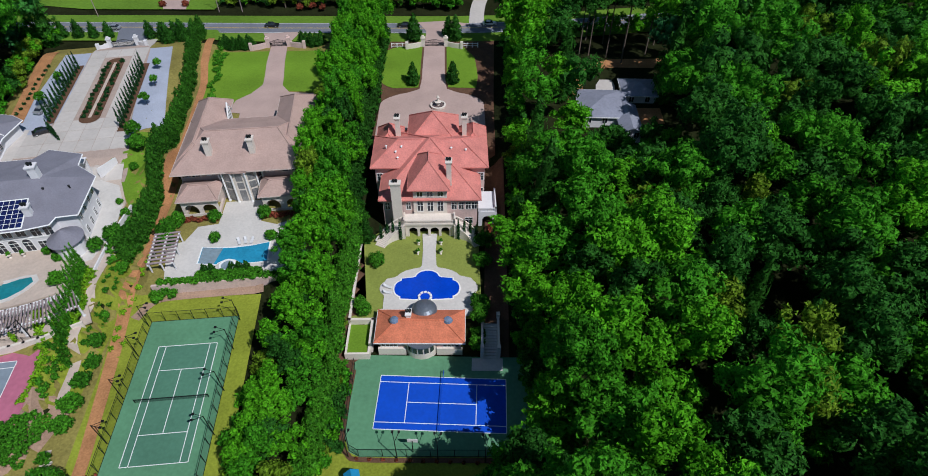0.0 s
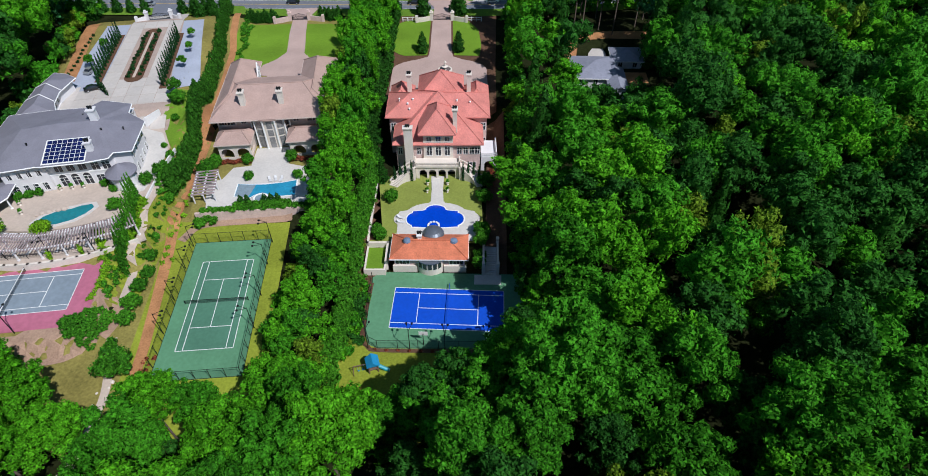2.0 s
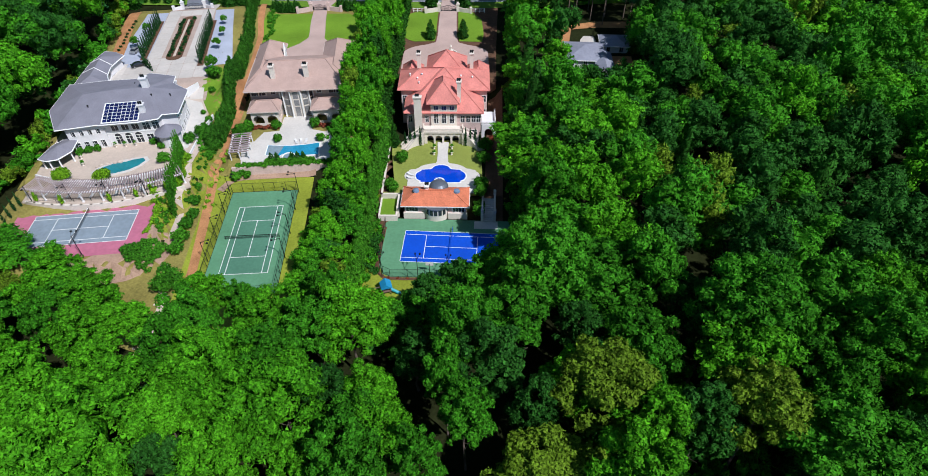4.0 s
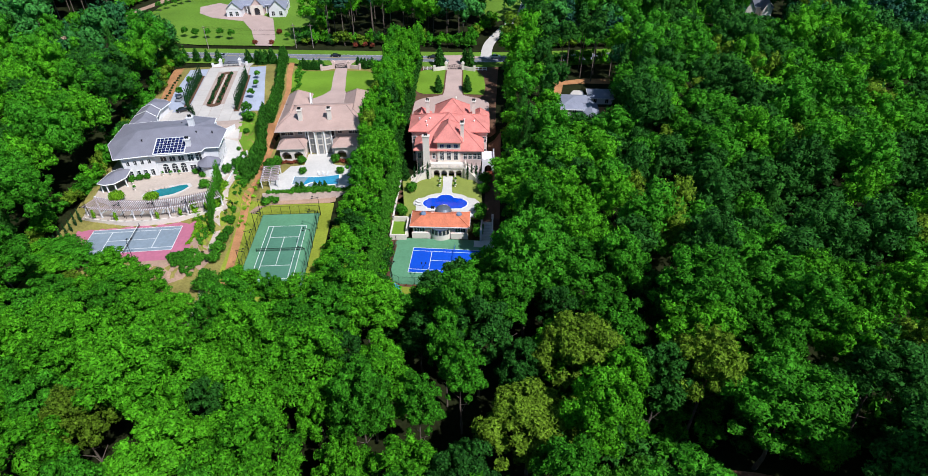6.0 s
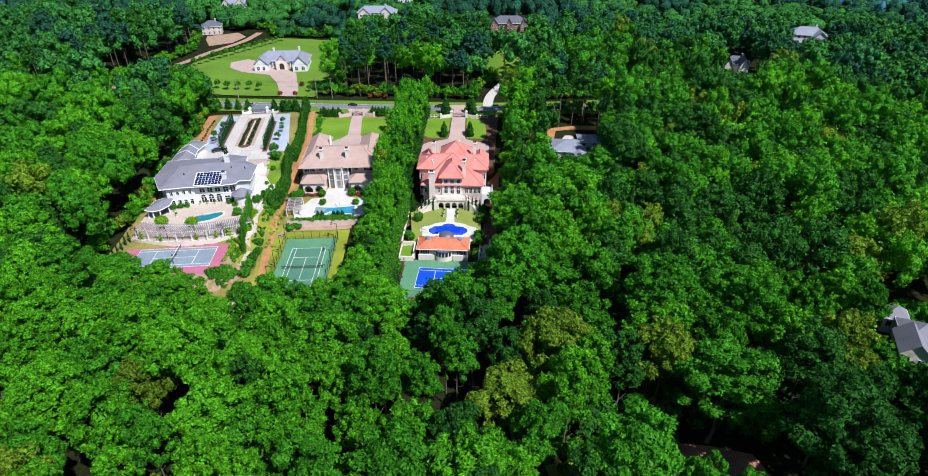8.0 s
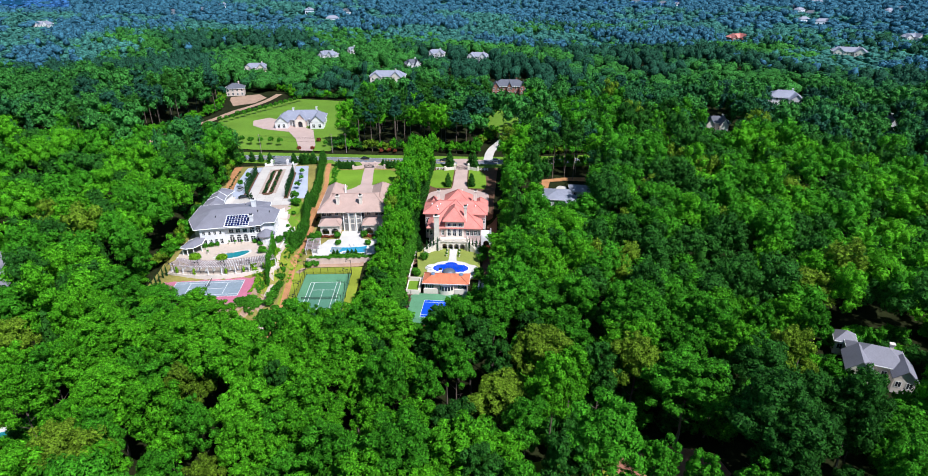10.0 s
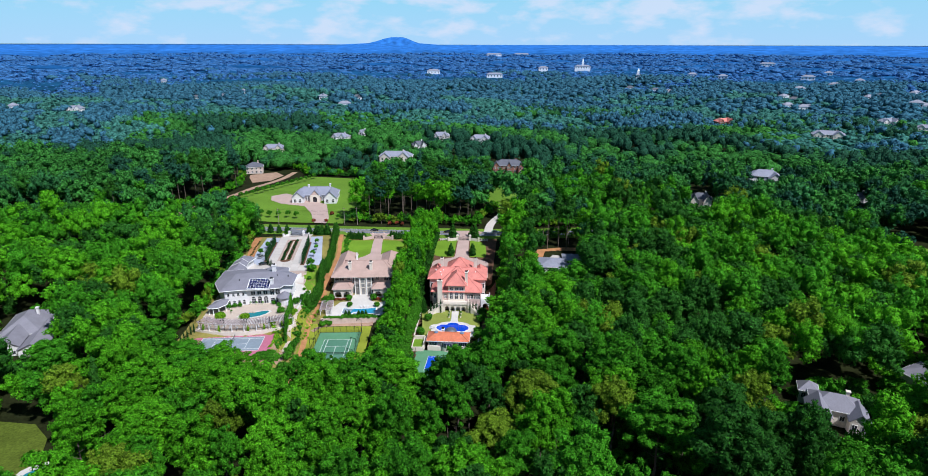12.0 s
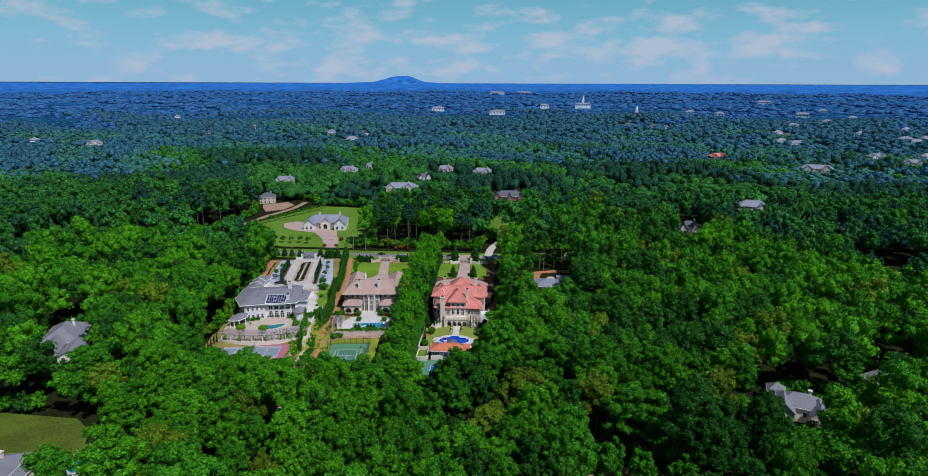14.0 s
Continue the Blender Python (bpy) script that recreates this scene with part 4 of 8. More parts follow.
drape("lane_gravel", WHITE.pts([(18.5, 36), (25.5, 42), (22, 84), (14.5, 84)]), GRAVEL, 0.12, "blue-grey gravel bed beside the drive", "ground")
drape("drive_base", WHITE.pts([(-7, 20), (20, 20), (20, 30), (18, 40), (15.5, 84), (10, 95), (4, 95), (-1.5, 84), (-1, 46), (-7, 36)]), JOINT, 0.17, "pinkish joints of a concrete drive", "driveway")


def slab(uv, off=0.21, z=None):
    """One cast slab of the drive."""
    bm = bmesh.new()
    pts = WHITE.pts(uv)
    top = [bm.verts.new((x, y, hgt(x, y) + off)) for x, y in pts]
    low = [bm.verts.new((x, y, hgt(x, y) + 0.1)) for x, y in pts]
    bm.faces.new(top)
    for k in range(len(pts)):
        bm.faces.new((low[k], low[(k + 1) % len(pts)], top[(k + 1) % len(pts)], top[k]))
    return bm


drape("garage_apron", WHITE.pts([(-9.3, 22), (-6.4, 22), (-6.4, 43), (-7.6, 43), (-9.3, 34)]), CONCRETE, 0.22, "pale concrete apron before a garage wing", "driveway")
drive = tagged(new("concrete_drive"), "pale concrete drive cast in large slabs", "driveway", kind="structure")
g = 0.06
for row in range(15):
    v0, v1 = 21 + row * 4.9, 21 + (row + 1) * 4.9
    for u0, u1 in ((-1.2, 3.2), (3.2, 7.0), (7.0, 11.0), (11.0, 15.2)) if v0 > 40 else ((-6.5, -1.2), (-1.2, 3.2), (3.2, 7.0), (7.0, 11.0), (11.0, 15.2), (15.2, 19.2)):
        if v0 > 43 and v0 < 76 and 3.2 <= u0 < 11:
            continue
        part("slab", slab([(u0 + g, v0 + g), (u1 - g, v0 + g), (u1 - g, v1 - g), (u0 + g, v1 - g)]), CONCRETE, drive)
island = arc_points(7.1, 46, 2.6, 2.6, 180, 360, 10) + arc_points(7.1, 76.5, 2.4, 2.4, 0, 180, 8)
drape("planting_island", WHITE.pts(island), MULCH, 0.30, "brown mulched planting island in the drive", "planting bed")
drape("island_walk", WHITE.pts([(6.7, 46), (7.5, 46), (7.5, 76), (6.7, 76)]), SANDSTONE, 0.36, "narrow pale walk along the planting island", "path", cut=3)
drape("cypress_bed", WHITE.pts([(-3.4, 45), (-1.4, 45), (-1.6, 76), (-3.6, 76)]), MULCH, 0.27, "narrow mulched bed under cypresses", "planting bed")
drape("cypress_bed", WHITE.pts([(15.5, 38), (17.5, 38), (17.0, 74), (15.0, 74)]), MULCH, 0.27, "narrow mulched bed under cypresses", "planting bed")
flat("white_terrace", WHITE.pts([(-17, -12.5), (-9, -15)] + arc_points(2, 20, 36.0, 36.0, -105, -68, 10) + [(20, -10), (20.5, 0), (22, 12), (18, 24), (-8, 24), (-17, 10)]), 9.72, SANDSTONE, 0.5, "sandy stone terrace round the white house", "structure", "terrace")
flat("side_walk", [(-91, 110), (-83.5, 107.5), (-79.6, 101), (-77.6, 92), (-78.2, 84), (-80.5, 82.5), (-83.4, 90), (-86.8, 99.6)], 9.80, DECK, 0.3, "pale stone walk beside the white house", "structure", "path")
flat("lower_terrace", WHITE.pts(arc_points(2, 20, 37.0, 37.0, -122, -63, 14) + arc_points(2, 20, 45.5, 45.5, -64, -116, 14)), 8.2, SANDSTONE, 0.4, "sandy stone lower terrace under a pergola", "structure", "terrace")

ribbon("clay_bed", [(-131.5, 168), (-129, 158), (-125.5, 147), (-122.5, 138), (-119.5, 128)], 4.0, CLAY, 0.2, "orange clay bed along the edge of the drive", "planting bed")
# open plot over the road
drape("meadow", [(-182, 208), (-140, 202), (-94, 203.5), (-90, 235), (-98, 300), (-118, 328), (-165, 338), (-178, 290), (-188, 262)], GRASS_FAR, 0.14, "wide mown lawn over the road", "lawn")
drape("far_court", [(-160, 250), (-165, 262), (-158, 272), (-140, 262), (-118, 246), (-106, 214), (-104, 203), (-112, 203), (-122, 225), (-132, 240), (-150, 243)], PAVER, 0.24, "pinkish paved circular drive", "driveway")
drape("site_clearing", [(-217, 338), (-212, 326), (-200, 306), (-189, 318), (-188, 340), (-200, 354)], DIRT, 0.2, "pale bare ground of a building site", "ground")
drape("garden_clearing", [(-8, 352), (16, 352), (16, 262), (12, 252), (-4, 252), (-7, 275)], GRASS_FAR, 0.14, "mown clearing before a brick house", "lawn")
drape("left_meadow", [(-195, 3), (-130, 2), (-121, -4), (-117, -11), (-106, -13), (-101, -19), (-102, -28), (-110, -42), (-140, -42), (-146, -18), (-195, -18)], ROUGH_GRASS, 0.14, "mown clearing in the woods", "lawn")
drape("right_clearing", [(192, 150), (260, 158), (270, 190), (215, 196), (200, 175)], GRASS_FAR, 0.14, "mown clearing by a lane", "lawn")
ribbon("right_lane", [(215, 168), (245, 176), (300, 182)], 5, ASPHALT, 0.3, "grey lane through a clearing", "road")
drape("red_earth", [(37, -6), (47, -3), (56, -4), (64, -6), (66, -12), (60, -22), (44, -21), (39, -13)], RED_EARTH, 0.16, "reddish bare earth of a yard among trees", "ground")
drape("yard_grass", [(21, -10), (36, -6), (39, -13), (44, -21), (24, -19)], DRY_LAWN, 0.12, "rough yellow-green grass of a yard among trees", "lawn")
drape("bare_patch", [(20, -46), (60, -49), (64, -42), (40, -38), (24, -41)], CLAY, 0.15, "orange bare earth in the woods", "ground")

# ground round the low house in the clearing, and a sandy patch by another
drape("house_yard", [(25, 150), (29, 152), (31, 166), (40, 168), (52, 168), (56, 174), (40, 173), (24, 167)], CLAY, 0.16, "orange-brown bare ground beside a low house", "ground")
drape("house_yard", [(40, 139), (50, 140), (50, 147), (41, 147)], CLAY, 0.16, "orange-brown bare ground beside a low house", "ground")
drape("house_court", [(33, 153), (38.5, 153), (39, 158), (38.5, 161), (35, 161), (33.6, 158)], CONCRETE, 0.24, "pale paved court of a low house", "driveway")
drape("sandy_patch", [(88, 9), (94, 8), (96, 15), (90, 17)], SANDSTONE, 0.2, "pale sandy patch among trees", "ground")
# a small pool in the clearing
zp = hgt(-109, -20) + 0.4
flat("neighbour_deck", [(-110.2 + 6.6 * math.cos(a * math.pi / 12) + 0.8 * math.sin(a), -20 + 7.4 * math.sin(a * math.pi / 12)) for a in range(24)], zp, DECK, 0.5, "pale stone deck round a small pool", "structure", "pool deck")
flat("neighbour_pool", [(-110.2 + 4.4 * math.cos(a * math.pi / 12) + 0.7 * math.cos(a * math.pi / 4), -20 + 5.2 * math.sin(a * math.pi / 12)) for a in range(24)], zp + 0.02, WATER_TEAL, 0.3, "teal water of a small kidney-shaped pool", "structure", "pool")

# low walls that hold the terraces
def wall(name, frame_, uv, z0, z1, mat, thick=0.4, label=""):
    bm = bmesh.new()
    for (a, b), (c, d) in zip(uv, uv[1:]):
        x0, y0 = frame_.at(a, b)
        x1, y1 = frame_.at(c, d)
        t = Vector((y0 - y1, x1 - x0, 0)).normalized() * thick / 2
        e = Vector((x1 - x0, y1 - y0, 0)).normalized() * thick / 2
        p = [Vector((x0, y0, 0)) - e - t, Vector((x1, y1, 0)) + e - t, Vector((x1, y1, 0)) + e + t, Vector((x0, y0, 0)) - e + t]
        vs = [bm.verts.new((q.x, q.y, z)) for z in (z0, z1) for q in p]
        for f in ((0, 3, 2, 1), (4, 5, 6, 7), (0, 1, 5, 4), (1, 2, 6, 5), (2, 3, 7, 6), (3, 0, 4, 7)):
            bm.faces.new([vs[i] for i in f])
    return tagged(part(name, bm, mat), label, "wall", kind="structure")


wall("wall_pool_terrace", RED, [(-15.2, -1), (-15.2, -23.4), (-9.5, -23.4)], 0.0, 3.1, CREAM_STONE, 0.5, "low pale stone wall round a garden")
wall("wall_pool_terrace", RED, [(-10.5, -23.4), (-10.5, -29)], 0.0, 3.1, CREAM_STONE, 0.6, "low pale stone wall beside the pool house")
wall("wall_tan_deck", TAN, [(-14.5, -24.9), (16.5, -24.9)], 3.0, 6.6, PINK_STONE, 0.5, "pinkish retaining wall under a pool deck")
wall("wall_terrace", WHITE, arc_points(2, 20, 37.2, 37.2, -120, -66, 16), 7.6, 10.2, STUCCO, 0.4, "curved white retaining wall of a terrace")
wall("wall_lower_terrace", WHITE, arc_points(2, 20, 45.3, 45.3, -114, -66, 16), 6.8, 8.9, CREAM_STONE, 0.5, "curved cream wall above a red court")
wall("wall_side", WHITE, [(20.4, -9), (21.8, 2), (23.6, 10)], 9.0, 10.4, STUCCO, 0.35, "low white garden wall")


# ---- the red-roofed house ----
def red_house():
    h = thing("red_roofed_mansion", RED.m(), "large pink stone mansion with a hipped red tile roof", "house")
    w = boxes((-12.4, 13.2, 12.6, 23.6, 2.3, 13.8))
    part("main_wall", w, PINK_STONE, h, "pink limestone wall")
    each("rear_wall", PINK_STONE, h, (-10.2, -3.2, 4.4, 12.6, 2.3, 10.9), (4.4, 11.3, 4.4, 12.6, 2.3, 10.9), label="pink limestone rear wings")
    part("bay_wall", boxes((-3.2, 4.4, 3.9, 12.6, 2.3, 14.1)), CREAM_STONE, h, "cream stone bay with tall windows")
    each("front_wall", PINK_STONE, h, (-4.4, 6.2, 23.6, 32.6, 6.5, 13.8), (-12.4, -7.4, 23.6, 30.0, 6.5, 12.0), (8.2, 13.2, 23.6, 30.0, 6.5, 12.0), label="pink limestone front wings")
    for name, dims in (("main_roof", (-13.3, 14.0, 11.7, 24.5, 14.0, 17.5)), ("front_roof", (-5.4, 7.2, 20.6, 33.6, 14.0, 19.2)), ("front_wing_roof", (-13.3, -6.6, 20.0, 31.0, 12.2, 15.6)),
                       ("front_wing_roof", (7.4, 14.2, 20.0, 31.0, 12.2, 15.6)), ("bay_roof", (-4.3, 5.1, 2.9, 15.6, 14.5, 19.0))):
        roof(name, h, TERRACOTTA, *dims, gutter=TERRACOTTA)
    roof("rear_roof", h, TERRACOTTA, -11.0, 12.1, 3.5, 31.1, 11.2, 18.3, run=13.8, gutter=TERRACOTTA)
    chimney(h, -6.8, 2.9, 2.4, 16.9, 2.1, 1.2)
    chimney(h, 4.9, 7.0, 13.0, 19.6, 1.1, 1.5)
    chimney(h, -7.6, 24.4, 13.5, 19.6, 1.1, 1.5)
    chimney(h, 8.6, 24.6, 13.5, 19.6, 1.1, 1.5)
    # roof vents
    for u, v, z in ((-7.5, 15.0, 15.9), (-6.2, 16.2, 16.5), (-9.8, 16.6, 16.3), (5.4, 15.8, 16.3), (8.8, 15.4, 16.1), (-7.0, 13.6, 15.2)):
        bm = lathe(bmesh.new(), [(0.14, z - 0.5), (0.14, z + 0.35), (0.3, z + 0.38), (0.05, z + 0.6)], u, v, 8)
        part("roof_vent", bm, PAINT_WHITE, h, "white roof vent")
    # rear windows
    for u in (-1.7, 0.6, 2.9):
        window(h, u, 3.9, 7.6, 1.25, 2.7, arched=True)
        window(h, u, 3.9, 11.9, 1.25, 1.35)
    for u in (6.0, 7.6, 9.2, 10.6):
        window(h, u, 4.4, 7.7, 1.1, 2.0)
    window(h, 6.3, 4.4, 3.3, 1.5, 1.7)
    window(h, 9.4, 4.4, 3.3, 1.7, 1.7)
    for u in (-9.2, -4.4):
        window(h, u, 4.4, 7.7, 0.95, 2.0)
    for u in (-11.4, 12.3):
        window(h, u, 12.6, 9.6, 1.2, 2.1)
        window(h, u, 12.6, 5.0, 1.2, 2.1)
    for v in (15, 18.5, 22):
        window(h, 13.2, v, 9.6, 1.2, 2.1, "+u")
        window(h, 13.2, v, 5.4, 1.2, 2.1, "+u")
        window(h, -12.4, v, 9.6, 1.2, 2.1, "-u")
        window(h, -12.4, v, 5.4, 1.2, 2.1, "-u")
    for u in (-10, 0.3, 10.6):
        window(h, u, 32.6 if u == 0.3 else 30.0, 8.6, 1.6, 2.6, "+v")
    # garden terrace over an arcade
    part("terrace_floor", boxes((-5.6, 6.2, 0.4, 3.9, 6.25, 6.75)), CREAM_STONE, h, "cream terrace floor")
    part("arcade", arcade(bmesh.new(), -5.2, 5.8, 2.4, 6.25, [(-3.4, 0.95, 4.4), (-0.95, 0.95, 4.4), (1.5, 0.95, 4.4), (3.95, 0.95, 4.4)], 0.7, 1.3), CREAM_STONE, h, "cream stone arcade with four arches")
    each("arcade_end", CREAM_STONE, h, (-5.2, -4.7, 1.3, 4.4, 2.4, 6.25), (5.3, 5.8, 1.3, 4.4, 2.4, 6.25))
    balustrade(h, [(-5.4, 3.1), (-5.4, 0.6), (6.0, 0.6), (6.0, 3.1)], 6.75)
    # curved garden stairs on either side of the terrace
    for sgn in (-1, 1):
        st, rail = None, []
        n = 20
        for k in range(n):
            a0, a1 = radians(88 - 62 * k / n), radians(88 - 62 * (k + 1) / n)
            cx, cy = 0.3 + sgn * 5.4, -5.4
            z = 6.55 - 4.0 * k / n
            p = [(cx + sgn * math.cos(a) * r, cy + math.sin(a) * r) for a, r in ((a0, 5.3), (a1, 5.3), (a1, 7.7), (a0, 7.7))]
            bm = prism(bmesh.new(), p if sgn > 0 else p[::-1], 2.4, z)
            if st is None:
                st = part("garden_stair", bm, CREAM_STONE, h, "curved cream stone stair")
            else:
                part("step", bm, CREAM_STONE, st)
            rail.append((cx + sgn * math.cos(a0) * 7.7, cy + math.sin(a0) * 7.7, z))
        part("handrail", sweep(bmesh.new(), [(x, y, z + 0.9) for x, y, z in rail], 0.28, 0.2), CREAM_STONE, st)
        for x, y, z in rail[::2]:
            part("baluster", tube(bmesh.new(), (x, y, z - 0.1), (x, y, z + 0.85), 0.12, sides=6), CREAM_STONE, st)
    # side porch with a balcony
    part("side_porch", arcade(bmesh.new(), 11.6, 15.8, 2.4, 6.6, [(13.7, 1.2, 4.3)], 4.2, 4.7), STUCCO, h, "white side porch")
    each("porch_side_wall", STUCCO, h, (15.3, 15.8, 4.7, 11.5, 2.4, 6.6), (11.6, 15.8, 4.2, 11.5, 6.6, 6.9))
    balustrade(h, [(11.7, 4.4), (15.6, 4.4), (15.6, 11.3)], 6.9, mat=STUCCO)
    return h


def pool_house():
    m = pose(-9.9, 69.6, 0.0, 0, 0, 2.0)
    h = thing("pool_house", m, "low pool house with an orange tile roof and a dome", "pool house")
    part("wall", boxes((-7.9, 7.9, 0.9, 7.2, -0.1, 4.3)), PINK_STONE, h)
    part("bow_wall", prism(bmesh.new(), arc_points(0.2, 1.6, 3.0, 2.4, 200, 340, 12), -0.1, 3.9), CREAM_STONE, h, "bowed pale stone front")
    each("plinth", CREAM_STONE, h, (-8.2, -2.8, 0.45, 0.9, -0.1, 1.9), (3.2, 8.2, 0.45, 0.9, -0.1, 1.9), label="pale stone plinth")
    roof("roof", h, ORANGE_TILE, -8.7, 8.7, -0.1, 8.0, 4.6, 6.6, run=4.2)
    part("bow_roof", prism(bmesh.new(), arc_points(0.2, 1.6, 3.3, 2.7, 195, 345, 12), 3.9, 4.12), COPPER, h, "grey metal roof over the bow")
    for u in (-6.0, 6.0):
        window(h, u, 0.9, 2.1, 3.0, 1.6, bars=3)
    for k, a in enumerate((225, 248, 270, 292, 315)):
        x, y = arc_points(0.2, 1.6, 3.02, 2.42, a, a, 1)[0]
        bm = boxes((-0.42, 0.42, -0.05, 0.05, 2.0, 3.6))
        ob = part("bow_window", bm, GLASS, h, "tall bow window")
        ob.matrix_parent_inverse = Matrix()
        ob.matrix_basis = pose(x, y, 0, 0, 0, a + 90)
    bm = lathe(bmesh.new(), [(2.55, 5.0), (2.5, 5.3), (2.2, 5.8), (1.6, 6.25), (0.85, 6.5), (0.1, 6.6)], 0.6, 7.6, 20)
    part("dome", bm, COPPER, h, "blue-grey metal dome", smooth=False)
    part("dome_drum", lathe(bmesh.new(), [(2.4, 2.6), (2.4, 5.0)], 0.6, 7.6, 20), CREAM_STONE, h)
    chimney(h, -2.3, 5.2, 5.2, 7.4, 0.8, 1.3, PAINT_WHITE, True)
    for u, v in ((-5.0, 4.0), (5.4, 4.0)):
        bm = bmesh.new()
        r = [lathe(bm, [(0.95, 6.35), (0.75, 6.75), (0.1, 6.95)], u, v, 10)]
        part("skylight", bm, SKYLIGHT, h, "blue-grey round skylight")
    return h


def tan_house():
    h = thing("tan_mansion", TAN.m(), "large tan stucco mansion with a rose-tan tile roof", "house")
    part("main_wall", boxes((-13.2, 15.0, 3.0, 21.4, 5.8, 14.9)), TAN_STUCCO, h, "tan stucco wall")
    each("rear_wall", TAN_STUCCO, h, (-13.2, -4.6, 0.9, 3.0, 5.8, 11.0), (5.4, 15.0, 0.9, 3.0, 5.8, 11.0))
    each("wing_wall", TAN_STUCCO, h, (-13.4, -6.6, 21.4, 31.0, 5.8, 14.6), (7.6, 15.8, 21.4, 31.0, 5.8, 14.6), label="tan stucco wings")
    roof("main_roof", h, TAN_TILE, -14.0, 15.8, 0.0, 22.2, 15.2, 19.2, run=6.6, gutter=TAN_STUCCO)
    roof("wing_roof", h, TAN_TILE, -14.2, -5.4, 4.0, 31.8, 14.95, 18.3, run=4.2, gutter=TAN_STUCCO)
    roof("wing_roof", h, TAN_TILE, 6.8, 16.6, 4.0, 31.8, 14.95, 18.4, run=4.9, gutter=TAN_STUCCO)
    roof("porch_roof", h, TAN_TILE, -13.2, -4.0, -4.4, 3.4, 11.0, 12.6, run=2.5, gutter=TAN_STUCCO)
    roof("porch_roof", h, TAN_TILE, 4.8, 15.0, -4.4, 3.4, 11.0, 12.6, run=2.5, gutter=TAN_STUCCO)
    # bowed roof over the garden doors
    bm = prism(bmesh.new(), arc_points(0.4, 3.0, 5.4, 3.4, 180, 360, 14), 14.86, 15.16)
    part("bow_roof", bm, TAN_TILE, h)
    # arched porches
    for a, b in ((-12.6, -4.6), (5.4, 14.4)):
        mid = (a + b) / 2
        part("porch", arcade(bmesh.new(), a, b, 5.8, 10.8, [((a + mid) / 2, 1.55, 7.9), ((b + mid) / 2, 1.55, 7.9)], -3.8, -3.3), CREAM_STONE, h, "cream porch with two arches")
        each("porch_side", TAN_STUCCO, h, (a, a + 0.5, -3.3, 0.9, 5.8, 7.0), (b - 0.5, b, -3.3, 0.9, 5.8, 7.0), (a, a + 0.5, -3.3, 0.9, 9.9, 10.8), (b - 0.5, b, -3.3, 0.9, 9.9, 10.8))
        part("porch_rail", boxes((a, b, -3.95, -3.85, 6.2, 7.0)), CREAM_STONE, h, "pale porch rail")
        for k in (0.3, 0.7):
            window(h, a + (b - a) * k, 0.9, 6.6, 1.6, 2.6)
    # upper loggias, their inner shade given by dark glass panes, and windows between them
    for u, w in ((-10.6, 4.4), (12.0, 4.4)):
        window(h, u, 3.0, 12.3, w, 1.7, bars=2, name="loggia_shade_pane")
        each("loggia_column", CREAM_STONE, h, (u - 0.12, u + 0.12, 2.5, 2.75, 12.3, 14.6), (u - 2.3, u - 2.05, 2.5, 2.75, 12.3, 14.6), (u + 2.05, u + 2.3, 2.5, 2.75, 12.3, 14.6))
    for u in (-6.4, 7.0):
        window(h, u, 3.0, 12.5, 1.3, 1.5)
    # the two-storey bow of garden doors with its columns
    part("bow_wall", prism(bmesh.new(), arc_points(0.4, 3.0, 4.6, 2.5, 180, 360, 14), 5.9, 14.9), CREAM_STONE, h, "cream two-storey bow")
    for a in (205, 235, 270, 305, 335):
        x, y = arc_points(0.4, 3.0, 4.62, 2.52, a, a, 1)[0]
        t = math.degrees(math.atan2(math.sin(radians(a)) / 2.5, math.cos(radians(a)) / 4.6)) + 90
        for z0, z1 in ((6.3, 9.4), (9.9, 11.6), (12.1, 14.2)):
            ob = part("bow_window", boxes((-0.72, 0.72, -0.06, 0.06, z0, z1)), GLASS if a in (205, 335) else GLASS_PALE, h, "tall bow window")
            ob.matrix_basis = pose(x, y, 0, 0, 0, t)
    for a in (190, 220, 252, 288, 320, 350):
        x, y = arc_points(0.4, 3.0, 5.0, 2.9, a, a, 1)[0]
        part("column", lathe(bmesh.new(), [(0.34, 5.9), (0.34, 6.3), (0.24, 6.4), (0.2, 14.2), (0.34, 14.4), (0.34, 14.9)], x, y, 10), PAINT_WHITE, h, "white column")
    chimney(h, -5.8, 5.2, 15.5, 20.6, 1.3, 1.6)
    chimney(h, 3.9, 5.2, 15.5, 20.6, 1.3, 1.6)
    # white-framed gable window of the court side
    bm = bmesh.new()
    for k in (-1, 1):
        tube(bm, (-5.2, 25.0 + 2.6 * k, 14.6), (-5.2, 25.0, 18.2), 0.2, sides=4)
    for k in (-1.0, 0.0, 1.0):
        tube(bm, (-5.2, 25.0 + k, 12.6), (-5.2, 25.0 + k, 16.4 + 1.5 * (1 - abs(k))), 0.13, sides=4)
    part("gable_frame", bm, PAINT_WHITE, h, "white gable frame")
    part("gable_pane", prism(bmesh.new(), [(-5.4, 23.4), (-5.25, 23.4), (-5.25, 26.6), (-5.4, 26.6)], 12.7, 15.8), GLASS, h)
    for v in (6, 11, 16, 21):
        for z in (7.0, 12.2):
            window(h, 15.0, v, z, 1.3, 1.9, "+u")
            window(h, -13.2, v, z, 1.3, 1.9, "-u")
    for u in (-10, 11.8):
        window(h, u, 31.0, 8.9, 3.0, 2.3, "+v", bars=3)
    for u in (-2, 0.4, 2.8):
        window(h, u, 21.4, 9.0, 1.5, 3.0, "+v", arched=True)
    return h


